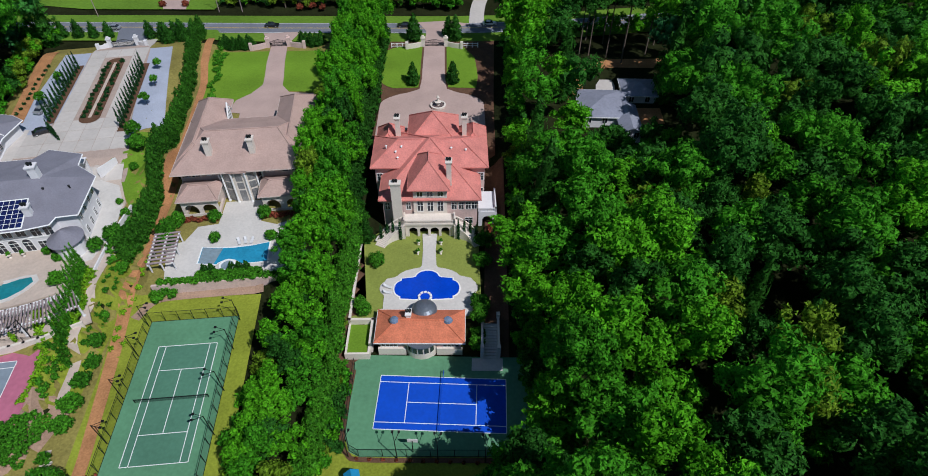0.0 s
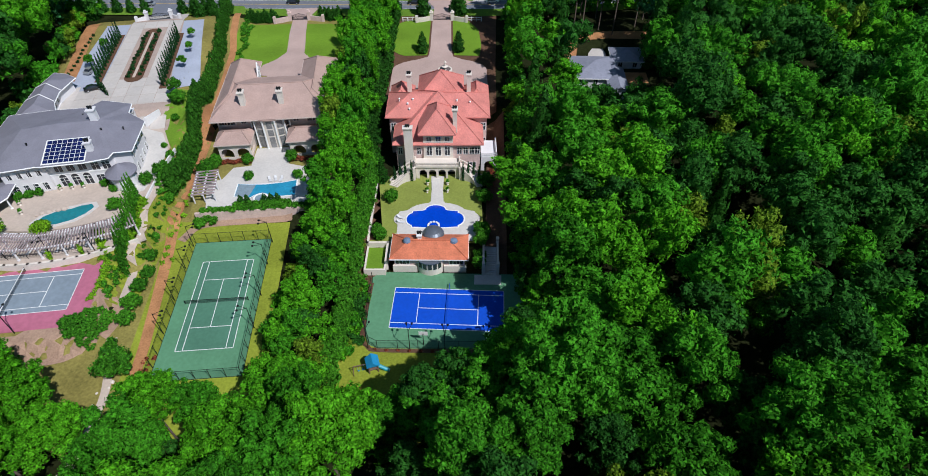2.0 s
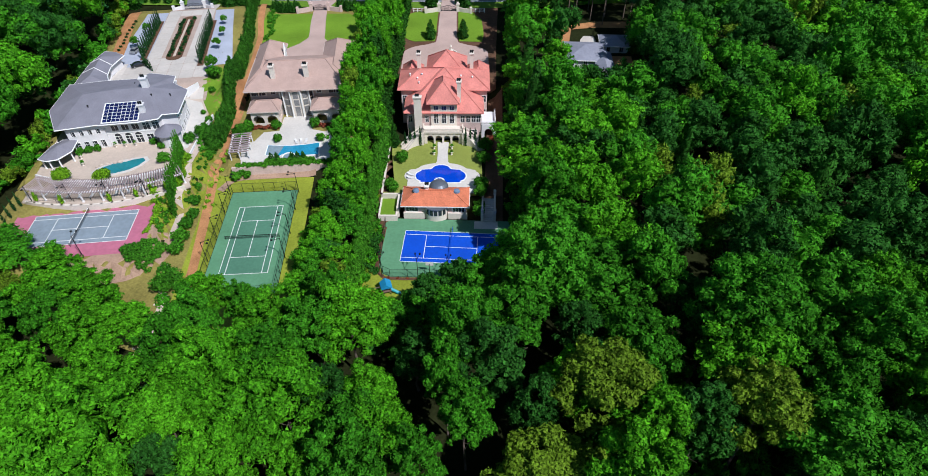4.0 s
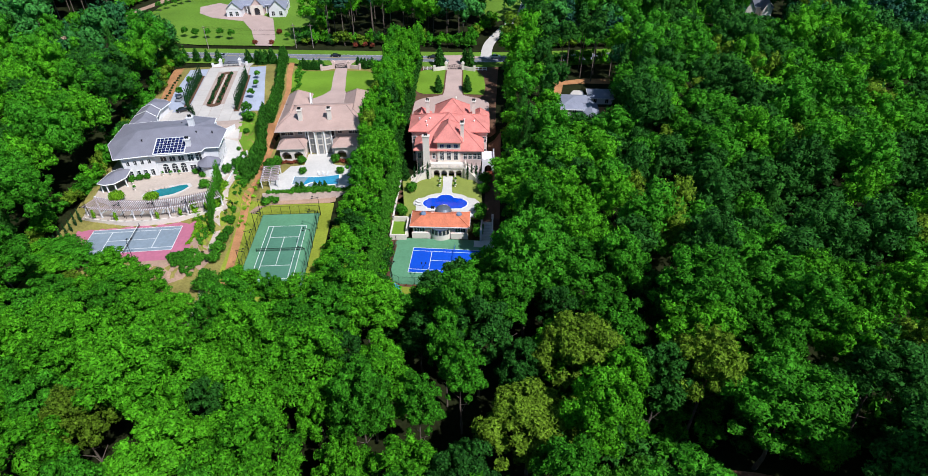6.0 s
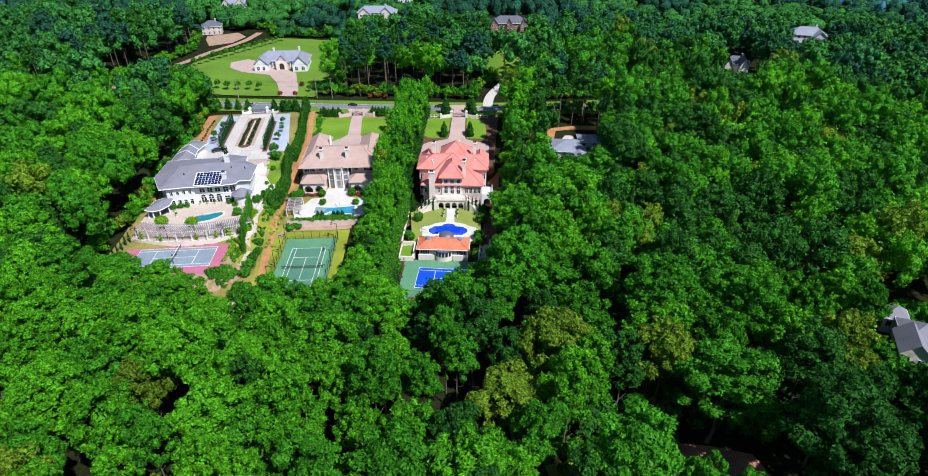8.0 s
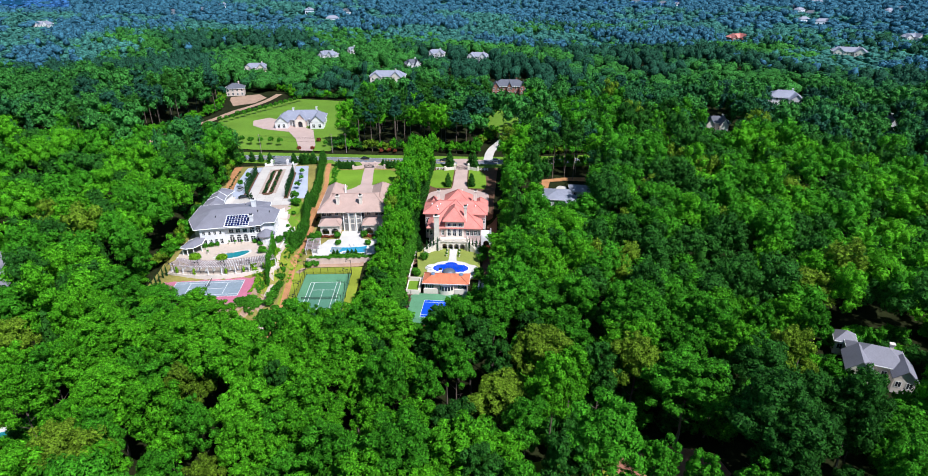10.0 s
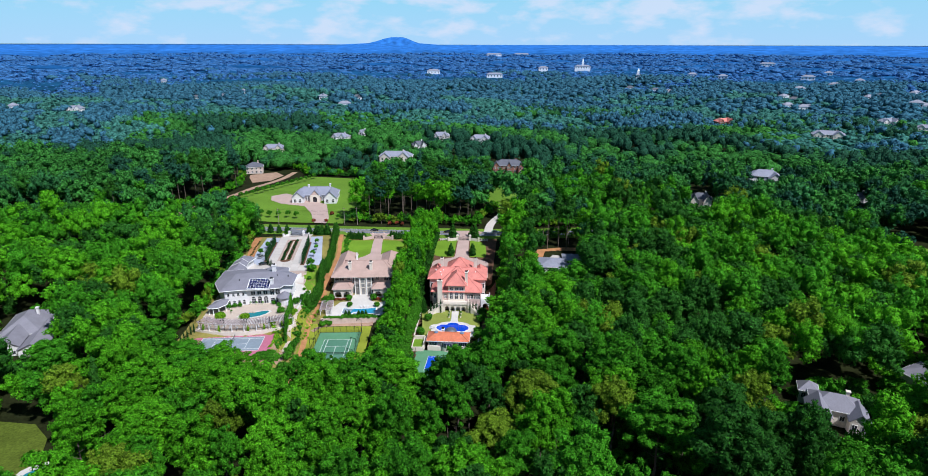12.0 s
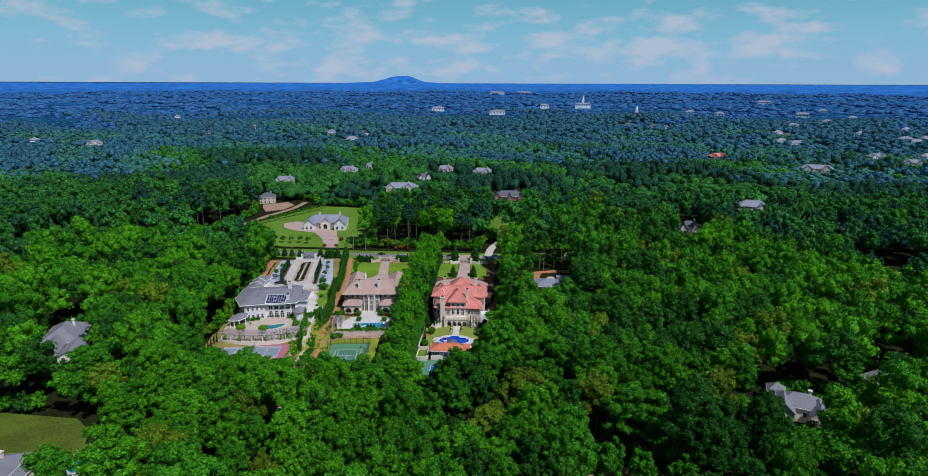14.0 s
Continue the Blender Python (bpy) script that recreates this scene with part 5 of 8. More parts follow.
def white_house():
    h = thing("white_mansion", WHITE.m(), "large white stucco mansion with grey slate hipped roofs", "house")
    part("main_wall", prism(bmesh.new(), [(-1.2, -0.6), (12.6, -0.6), (12.9, 1.2), (17.0, 1.2), (17.0, 12.2), (12.6, 17.0), (12.3, 20.8), (5.8, 23.6), (3.6, 20.8), (-1.2, 20.8)], 9.3, 16.9), STUCCO, h, "white stucco wall")
    part("left_wall", prism(bmesh.new(), [(-10.2, -2.4), (-1.2, -1.4), (-1.2, 20.8), (-14.2, 20.4), (-15.0, 6.8)], 9.3, 16.9), STUCCO, h, "white stucco side wing")
    part("garage_wall", prism(bmesh.new(), [(-14.8, 20.4), (-9.6, 20.6), (-7.0, 24.2), (-9.0, 29.0), (-9.4, 34.9), (-7.4, 41.6), (-12.4, 45.0), (-14.2, 37.0), (-14.8, 30.0)], 9.3, 15.2), STUCCO, h, "white stucco garage wing")
    # roofs

    def poly_roof(name, pts, z0, apex, deep=0.25):
        bm = bmesh.new()
        top = [bm.verts.new((x, y, z0)) for x, y in pts]
        low = [bm.verts.new((x, y, z0 - deep)) for x, y in pts]
        ap = [bm.verts.new(a) for a in apex]
        n = len(pts)
        near = [min(ap, key=lambda a, p=p: (a.co.x - p[0]) ** 2 + (a.co.y - p[1]) ** 2) for p in pts]
        for i in range(n):
            j = (i + 1) % n
            f = [top[i], top[j], near[j], near[i]] if near[i] is not near[j] else [top[i], top[j], near[i]]
            bm.faces.new(f)
            bm.faces.new((low[i], low[j], top[j], top[i]))
        bm.faces.new(low[::-1])
        ob = part(name, bm, SLATE, h)
        g = bmesh.new()
        for i in range(n):
            j = (i + 1) % n
            tube(g, (*pts[i], z0 - 0.12), (*pts[j], z0 - 0.12), 0.16, sides=4)
        part("gutter", g, PAINT_WHITE, ob, "white eaves gutter")
        return ob

    poly_roof("main_roof", [(-11.8, -3.6), (-2.2, -2.5), (-0.6, -2.7), (8.2, -2.7), (13.2, -1.9), (13.8, 0.2), (18.0, 0.2), (18.4, 12.8), (13.6, 17.6), (13.4, 22.0), (5.6, 25.0), (3.2, 21.9), (-6.0, 22.2), (-15.6, 21.4), (-16.4, 7.0)],
              17.25, [(-7.5, 9.6, 20.0), (0.0, 10.0, 20.4), (9.0, 10.0, 20.4)])
    poly_roof("garage_roof", [(-16.0, 20.8), (-9.4, 21.2), (-6.0, 23.6), (-8.0, 29.0), (-8.4, 34.7), (-6.3, 42.2), (-9.5, 45.0), (-13.0, 46.2), (-15.3, 38.0), (-15.9, 30.0)], 15.6, [(-11.2, 26.0, 17.5), (-11.4, 38.0, 17.5)])
    for p, c, q in (((-15.2, 38.0, 15.72), (-11.4, 36.5, 17.62), (-8.2, 35.6, 15.72)), ((-15.7, 31.4, 15.72), (-11.3, 30.6, 17.62), (-8.2, 29.8, 15.72))):
        part("roof_seam", tube(tube(bmesh.new(), p, c, 0.12, sides=4), c, q, 0.12, sides=4), PAINT_WHITE, h, "white roof seam")
    # turret room with its bell-cast roof
    part("turret", lathe(bmesh.new(), [(2.8, 9.5), (2.8, 13.5)], 14.7, -2.2, 16), STUCCO, h, "round white turret room")
    part("turret_roof", lathe(bmesh.new(), [(3.5, 13.4), (3.5, 13.6), (2.3, 14.3), (1.1, 15.1), (0.1, 15.7)], 14.7, -2.2, 16), SLATE, h, "grey slate turret roof")
    # garden pavilion on the other side
    pav = [(-15.8, -9.6), (-13.4, -10.9), (-10.8, -10.5), (-8.4, -7.2), (-8.4, -1.2), (-11.8, -0.8), (-14.2, -3.6)]
    poly_roof("pavilion_roof", pav, 13.0, [(-11.6, -6.0, 14.3)])
    for k, (u, v) in enumerate(((-15.2, -9.2), (-13.2, -10.2), (-11.0, -9.9), (-9.0, -6.9), (-9.0, -3.6))):
        part("pavilion_column", lathe(bmesh.new(), [(0.3, 9.6), (0.3, 9.9), (0.2, 10.0), (0.18, 12.5), (0.3, 12.8)], u, v, 10), PAINT_WHITE, h, "white column")
    part("pavilion_back", boxes((-13.6, -8.8, -2.2, -1.8, 9.5, 12.8)), STUCCO, h)
    # solar array on the garden slope
    roll = math.degrees(math.atan2(20.4 - 17.25, 12.7))
    frame_bm = boxes((-0.28, 9.06, -0.28, 7.16, -0.03, 0.05))
    arr = part("solar_frame", frame_bm, PAINT_WHITE, h, "white-edged frame of a solar array")
    arr.matrix_basis = pose(-0.6, -2.1, 17.50, roll, 0, 0)
    for i in range(8):
        for j in range(6):
            p = part("solar_panel", boxes((0, 1.0, 0, 1.04, 0.05, 0.09)), PANEL, arr, "dark blue solar panel" if i + j == 0 else "")
            p.matrix_basis = pose(0.04 + i * 1.11, 0.04 + j * 1.16, 0.0)
    chimney(h, 8.7, 10.6, 17.6, 23.2, 1.6, 1.6, STUCCO)
    chimney(h, 9.2, 1.0, 16.4, 20.4, 1.3, 1.2, STUCCO)
    for u, v, z in ((10.6, 7.0, 19.6), (4.4, 15.0, 19.2), (15.0, 8.0, 18.8), (-5.0, 4.0, 19.3)):
        part("roof_vent", lathe(bmesh.new(), [(0.16, z - 0.6), (0.16, z + 0.2), (0.28, z + 0.22), (0.05, z + 0.4)], u, v, 8), IRON, h, "dark roof vent")
    # garden front: tall arched glass, smaller windows above
    for u in (1.2, 3.8, 6.4):
        window(h, u, -0.6, 9.9, 1.7, 2.3, arched=True)
        window(h, u, -0.6, 14.0, 1.7, 1.6)
    for u in (9.2, 11.6):
        window(h, u, -0.6, 13.6, 1.7, 2.1, arched=True, name="arched_opening")
        window(h, u, -0.6, 10.0, 1.7, 2.2)
    part("string_course", boxes((-1.2, 17.0, -0.72, -0.6, 13.2, 13.45)), PAINT_WHITE, h, "white string course")
    for t in (0.15, 0.38, 0.6, 0.82):
        u, v = -10.2 + 9.0 * t, -2.4 + 1.0 * t
        window(h, u, v, 14.2, 1.2, 1.4)
        window(h, u, v, 10.2, 1.5, 2.0, name="garden_door")
    for v in (2.6, 5.4, 8.2, 11.0):
        window(h, 17.0, v, 14.0, 1.0, 1.7, "+u")
        window(h, 17.0, v, 10.3, 0.9, 1.9, "+u")
    # entrance front and garage
    part("portico", arcade(bmesh.new(), 6.2, 12.4, 9.7, 14.4, [(9.3, 1.7, 11.6)], 23.6, 24.2), STUCCO, h, "white entrance portico")
    part("portico_roof", boxes((6.0, 12.6, 22.0, 24.4, 14.4, 14.7)), STUCCO, h)
    for u in (0.6, 2.6):
        window(h, u, 20.8, 11.0, 1.2, 2.0, "+v")
        window(h, u, 20.8, 14.6, 1.2, 1.5, "+v")
    for v in (31.0, 33.8):
        u = -9.0 - 0.4 * (v - 29.0) / 5.9
        part("garage_door", arcade(bmesh.new(), -1.3, 1.3, 9.9, 12.4, [(0.0, 1.05, 11.2)], -0.1, 0.1), STUCCO, h, "white arched garage surround").matrix_basis = pose(u + 0.06, v, 0, 0, 0, 94)
        part("garage_door", boxes((u - 0.1, u + 0.09, v - 1.0, v + 1.0, 9.9, 12.0)), IRON, h, "dark garage door")
        window(h, u + 0.02, v, 13.1, 0.9, 1.4, "+u")
    # flared walls by the entrance
    for u0, u1 in ((4.2, 1.8), (14.4, 17.4)):
        part("wing_wall", prism(bmesh.new(), [(u0, 22.2), (u1, 26.0), (u1 + 0.4, 26.2), (u0 + 0.5, 22.3)], 9.7, 12.6), STUCCO, h, "flared white garden wall")
    return h


red_house()
pool_house()
tan_house()
white_house()


def gable(name, parent, mat, wall_mat, u0, u1, v0, v1, z0, z1):
    """A pitched roof with its ridge along v and filled gable ends."""
    um, e = (u0 + u1) / 2, 0.5
    k = (z1 - z0) / (um - u0)
    bm = bmesh.new()
    rows = [[bm.verts.new((x, y, z)) for x, z in ((u0 - e, z0 - e * k), (um, z1), (u1 + e, z0 - e * k), (u1 + e, z0 - e * k + 0.25), (um, z1 + 0.28), (u0 - e, z0 - e * k + 0.25))] for y in (v0 - e, v1)]
    for i in range(6):
        j = (i + 1) % 6
        bm.faces.new((rows[0][i], rows[0][j], rows[1][j], rows[1][i]))
    bm.faces.new(rows[0][::-1]); bm.faces.new(rows[1])
    part(name, bm, mat, parent)
    g = bmesh.new()
    a_, b_ = ([g.verts.new((x, y, z)) for x, z in ((u0, z0 - 0.3), (u1, z0 - 0.3), (um, z1 - 0.25))] for y in (v0, v0 + 0.3))
    g.faces.new(a_); g.faces.new(b_[::-1])
    for i in range(3):
        g.faces.new((a_[i], b_[i], b_[(i + 1) % 3], a_[(i + 1) % 3]))
    part("gable_wall", g, wall_mat, parent)


def plain_house(x, y, turn, w, d, eave, ridge, wall_mat, roof_mat, label, base=None, wings=(), chim=True):
    """A house of the neighbourhood: walls, hipped roof, windows, chimney and wings."""
    z = hgt(x, y) if base is None else base
    h = thing("suburban_house", pose(x, y, z, 0, 0, turn), label, "house")
    for k, (u0, u1, v0, v1, e, r) in enumerate([(-w / 2, w / 2, -d / 2, d / 2, eave, ridge), *wings]):
        part("wall", boxes((u0, u1, v0, v1, -1.2, e)), wall_mat, h)
        if k and v0 < -d / 2:
            gable("wing_roof", h, roof_mat, wall_mat, u0, u1, v0, max(v1, 0.0), e, r)
        else:
            roof("roof", h, roof_mat, u0 - 0.5, u1 + 0.5, v0 - 0.5, v1 + 0.5, e, r, caps=False)
        n = max(2, int((u1 - u0) / 3.2))
        for i in range(n):
            u = u0 + (u1 - u0) * (i + 0.5) / n
            for zz in ([0.9, 3.9] if e > 5 else [0.9]):
                window(h, u, v0, zz, 1.2, 1.6)
    if chim:
        chimney(h, w * 0.22, d * 0.1, eave - 0.5, ridge + 1.0, 0.9, 0.9, wall_mat, False)
    return h


def estate_house():
    """The long gabled house on the lawn over the road."""
    h = thing("estate_house", pose(-129.5, 258, hgt(-129.5, 258), 0, 0, 10), "long white gabled house with pale grey roofs over the road", "house")
    part("main_wall", boxes((-15, 15, -2, 10, -0.6, 4.6)), STUCCO, h)
    roof("main_roof", h, FAR_ROOF, -15.6, 15.6, -2.6, 10.6, 4.7, 9.0)
    for u0, u1, v0, z in ((-15.5, -7.5, -9.5, 7.9), (7.0, 15.5, -11.0, 8.6), (-3.6, 3.6, -6.0, 8.6)):
        part("wing_wall", boxes((u0, u1, v0, -2.0, -0.6, 4.4)), STUCCO if u0 != -3.6 else PINK_STONE, h)
        gable("wing_roof", h, FAR_ROOF, STUCCO if u0 != -3.6 else PINK_STONE, u0, u1, v0, 3.5, 4.4, z)
    part("portico", arcade(bmesh.new(), -3.4, 3.4, -0.3, 5.2, [(0.0, 1.5, 2.6)], -7.0, -6.5), CREAM_STONE, h, "pale arched portico")
    part("door_recess", boxes((-1.4, 1.4, -6.1, -5.98, 0.0, 4.0)), GLASS, h, "dark glazed entrance")
    for u in (-5.9, -4.4, 4.4, 5.9):
        part("column", lathe(bmesh.new(), [(0.4, -0.3), (0.3, 0.3), (0.26, 3.9), (0.4, 4.3)], u, -3.4, 10), PAINT_WHITE, h, "white column")
    each("porch_roof", FAR_ROOF, h, (-7.5, -3.6, -4.0, -2.0, 4.3, 4.6), (3.6, 7.0, -4.0, -2.0, 4.3, 4.6))
    for u in (-13.2, -10.0):
        window(h, u, -9.5, 0.9, 1.5, 2.2)
    for u in (9.2, 13.2):
        window(h, u, -11.0, 0.9, 1.6, 2.2)
    for v in (-9.0, -6.0, -3.0, 2.0, 6.5):
        window(h, 15.5 if v < -2 else 15.0, v, 1.0, 1.2, 1.9, "+u")
    for u in (-6.2, -4.8, 5.2):
        window(h, u, -2.0, 1.0, 1.1, 2.2)
    chimney(h, -5.5, 4.0, 6.5, 10.6, 1.0, 1.0, STUCCO, False)
    chimney(h, 9.5, 5.0, 6.0, 10.8, 1.0, 1.0, STUCCO, False)


estate_house()
plain_house(-182, 60, 24, 15, 21, 4.2, 9.0, STUCCO, SLATE, "pale house with a grey shingle roof among trees", wings=[(-5, 3, -21, -10.5, 4.2, 6.8), (3, 12, -23, -16, 3.2, 5.2)])
plain_house(-130.5, -31, 12, 15, 12, 4.6, 8.0, CREAM_STONE, SLATE, "cream house with a grey roof beside a meadow", wings=[(5, 10.5, -6, 2, 3.0, 4.6)])
plain_house(115, 27, -18, 13, 9, 4.2, 7.4, CREAM_STONE, SLATE, "pale house with grey hipped roofs among trees", wings=[(-8, -2, -9, -3, 4.0, 6.8), (3, 8, -8, -3, 3.8, 6.2), (-9, -4, 5, 10, 3.6, 6.0)], base=hgt(115, 27) + 1.6)
plain_house(155.5, 50, 30, 13, 11, 4.8, 8.0, CREAM_STONE, SLATE, "small pale house with a grey roof among trees")
plain_house(33.5, 145, 0, 12.6, 13, 3.0, 5.2, STUCCO, FAR_ROOF, "low house with blue-grey roofs in a clearing", wings=[(6.6, 15.5, 4.5, 13, 3.0, 4.8), (3.5, 8.5, -13, -7.2, 2.6, 3.8)], chim=False)
plain_house(5, 369, 4, 26, 12, 6.2, 10.5, BRICK, SLATE_DARK, "red brick house with a slate roof in the woods", wings=[(-14, -8, -9, 0, 5.6, 9.5), (8, 14, -9, 0, 5.6, 9.5), (-2, 2, -8, 0, 5.8, 9.2)])
plain_house(207, 338, -12, 22, 12, 6.2, 10.6, STUCCO, FAR_ROOF, "white two-storey house with a grey roof in the woods", base=hgt(207, 338) + 3.0, wings=[(2, 11, -11, -3, 5.6, 9.4)])
plain_house(-218, 350, 20, 14, 11, 6.0, 9.5, TAN_STUCCO, SLATE_DARK, "tan house at the edge of a building site")


# roofs that show above the woods further off
for x, y, turn, w, d, e, r, wm, rm, text in (
        (-238, 440, 10, 22, 11, 5.5, 9.0, CREAM_STONE, SLATE, "pale house with a grey roof deep in the woods"),
        (-188, 508, -8, 18, 11, 6.0, 9.5, STUCCO, SLATE, "white house with a grey roof deep in the woods"),
        (-100, 392, 4, 30, 13, 6.5, 10.5, CREAM_STONE, SLATE, "long pale house with grey roofs in the woods"),
        (-90, 455, 20, 14, 12, 6.5, 10.0, STUCCO, SLATE_DARK, "white house with a dark roof in the woods"),
        (-76, 522, 0, 18, 12, 6.0, 9.5, STUCCO, SLATE, "white gabled house in the woods"),
        (-30, 504, -5, 22, 12, 5.5, 9.0, STUCCO, SLATE, "white house with a pale roof in the woods"),
        (286, 703, 12, 22, 14, 6.0, 10.0, BRICK, TERRACOTTA, "brick house with a red roof in the woods"),
        (363, 574, -18, 34, 14, 6.5, 10.5, CREAM_STONE, SLATE, "large pale house with grey roofs in the woods"),
        (501, 712, 8, 24, 13, 6.5, 10.0, STUCCO, SLATE, "white house with a grey roof far in the woods"),
        (516, 653, -20, 24, 13, 6.5, 10.0, STUCCO, SLATE, "white house with a grey roof far in the woods"),
        (139, 266, -10, 14, 11, 5.0, 8.5, CREAM_STONE, SLATE_DARK, "house with a dark roof among trees"),
        (-170, 534, 6, 10, 9, 6.0, 9.5, STUCCO, SLATE, "small white house deep in the woods"),
        (248, 280, -12, 11, 9, 5.0, 8.0, STUCCO, SLATE_DARK, "small house with a dark roof among trees"),
        (-676, 720, 15, 22, 12, 6.5, 10.5, STUCCO, SLATE, "white house far in the woods")):
    plain_house(x, y, turn, w, d * 0.8, e, r, wm, FAR_ROOF if rm is SLATE else rm, text, base=hgt(x, y) + 2.5,
                wings=[(-w * 0.46, -w * 0.16, -d * 0.75, 0, e * 0.95, r * 0.96), (w * 0.10, w * 0.42, -d * 0.85, 0, e, r * 1.04)])


# the suburb far off on the low side: pale houses in loose groups
plots = random.Random(31)
FAR_PLOTS = []
for cx, cy, n, sx, sy in ((560, 1020, 7, 110, 140), (720, 1000, 8, 110, 130), (830, 860, 5, 60, 60), (640, 700, 4, 90, 60), (820, 720, 3, 60, 40), (270, 1180, 3, 60, 90), (-330, 900, 2, 80, 60), (-520, 930, 2, 90, 90)):
    for k in range(n):
        x, y = cx + plots.uniform(-sx, sx), cy + plots.uniform(-sy, sy)
        if min([math.hypot(x - a, y - b) for a, b in FAR_PLOTS] + [99]) < 26:
            continue
        FAR_PLOTS.append((x, y))
        w = plots.uniform(13, 24)
        t = thing("suburban_house", pose(x, y, hgt(x, y), 0, 0, plots.uniform(-40, 40)), "pale house with a light roof far in the woods", "house", "houses of the far suburb")
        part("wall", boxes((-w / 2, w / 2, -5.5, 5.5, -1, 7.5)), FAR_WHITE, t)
        roof("roof", t, plots.choice([FAR_ROOF, SLATE, SLATE_DARK]), -w / 2 - 0.5, w / 2 + 0.5, -6, 6, 7.5, 11.5, caps=False, fascia=False)
        for u in (-0.3, 0, 0.3):
            part("window", boxes((u * w - 0.9, u * w + 0.9, -5.58, -5.45, 3.5, 5.5)), GLASS, t)

# ---- courts ----
def court(frame_, z, outer, out_mat, play_mat, label, fence_uv=None, inset=True):
    """A hard court for tennis: apron, playing area, lines, net."""
    c = thing("tennis_court", frame_.m(0, 0, z), label, "tennis court")
    part("apron", prism(bmesh.new(), outer, -0.3, 0.14), out_mat, c)
    part("playing_area", boxes((-0.0, 23.77, 0.0, 10.97, 0.14, 0.152)), play_mat, c)
    w = 0.065
    lines = [(0, 23.77, -w, w), (0, 23.77, 10.97 - w, 10.97 + w), (0, 23.77, 1.37 - w, 1.37 + w), (0, 23.77, 9.6 - w, 9.6 + w),
             (5.485 - w, 5.485 + w, 1.37 + w, 9.6 - w), (18.285 - w, 18.285 + w, 1.37 + w, 9.6 - w), (5.485 + w, 18.285 - w, 5.485 - w, 5.485 + w)]
    for x0, x1, y0, y1 in lines:
        part("court_line", boxes((x0, x1, y0, y1, 0.152, 0.158)), PAINT_WHITE, c)
    for x in (0, 23.77):
        for y0, y1 in ((w, 1.37 - w), (1.37 + w, 9.6 - w), (9.6 + w, 10.97 - w)):
            part("court_line", boxes((x - w, x + w, y0, y1, 0.152, 0.158)), PAINT_WHITE, c)
    net = part("net", boxes((11.86, 11.91, -0.9, 11.87, 0.2, 1.12)), NET_FINE if play_mat is COURT_BLUE else NET, c, "black net")
    part("net_band", boxes((11.84, 11.93, -0.9, 11.87, 1.06, 1.16)), PAINT_WHITE if play_mat is COURT_GREY else (COURT_BLUE if play_mat is COURT_BLUE else IRON), net)
    for y in (-0.9, 11.87):
        part("net_post", tube(bmesh.new(), (11.885, y, 0.1), (11.885, y, 1.25), 0.07), IRON, c)
    return c


BLUECT = Frame(-17.0, 54.0, 0.0)
court(BLUECT, 0.0, [(-3.5, -4.4), (-1.6, -5.2), (27.0, -4.2), (29.5, -1.5), (29.5, 14.0), (27, 16.0), (-3.8, 15.4), (-5.6, 13.6), (-4.9, -1.0)], COURT_GREEN, COURT_BLUE, "green hard court with a bright blue playing area")
# the green court runs the other way
GREEN_ALONG = Frame(*GREENCT.at(10.97, 0), 97.5)
court(GREEN_ALONG, 3.35, [(-6.6, -3.0), (30.0, -3.0), (30.0, 14.0), (-6.6, 14.0)], COURT_GREEN, COURT_PLAY, "worn green hard tennis court with white lines")
REDCT = Frame(-103.15, 46.0, 10.2)
court(REDCT, 7.05, [(-4.5, -4.4), (28.2, -4.4), (28.2, 15.0), (-4.5, 15.0)], COURT_RED, COURT_GREY, "magenta-red hard court with a grey playing area")


def fence(frame_, uv, z, h, label, mesh_mat=FENCE_MESH, step=3.0):
    """A tall wire court fence with posts and rails."""
    f = thing("court_fence", frame_.m(0, 0, z), label, "fence")
    for (a, b), (c, d) in zip(uv, uv[1:]):
        L = math.hypot(c - a, d - b)
        n = max(1, round(L / step))
        for k in range(n):
            p, q = k / n, (k + 1) / n
            x0, y0, x1, y1 = a + (c - a) * p, b + (d - b) * p, a + (c - a) * q, b + (d - b) * q
            bm = bmesh.new()
            vs = [bm.verts.new(t) for t in ((x0, y0, 0.15), (x1, y1, 0.15), (x1, y1, h), (x0, y0, h))]
            bm.faces.new(vs)
            part("wire_panel", bm, mesh_mat, f)
            part("post", tube(bmesh.new(), (x0, y0, -0.3), (x0, y0, h + 0.05), 0.06, sides=5), IRON, f)
        part("rail", tube(bmesh.new(), (a, b, h), (c, d, h), 0.05, sides=4), IRON, f)
        part("rail", tube(bmesh.new(), (a, b, 0.2), (c, d, 0.2), 0.05, sides=4), IRON, f)
    return f


fence(GREEN_ALONG, [(30.0, 3.0), (30.0, 14.0), (-6.6, 14.0), (-6.6, -3.0), (30.0, -3.0), (30.0, 3.0)], 3.35, 3.0, "tall dark wire fence round a green court")
fence(BLUECT, [(-5.4, 13.0), (-4.7, -1.0), (-3.4, -4.2), (-1.6, -5.1), (27.0, -4.1), (29.4, -1.5)], 0.0, 2.6, "tall dark wire fence beside a blue court", step=4.0)
fence(REDCT, [(-4.3, 14.6), (28.0, 14.6)], 7.05, 2.2, "low dark wire fence above a red court", step=4.0)
ribbon("brick_edging", BLUECT.pts([(-5.4, 12), (-5.2, -1.5), (-3.6, -4.9), (-1.0, -5.7), (12, -5.3), (27.4, -4.8)]), 0.9, MULCH, 0.2, "reddish mulched edging along a court", "planting bed", n=4)


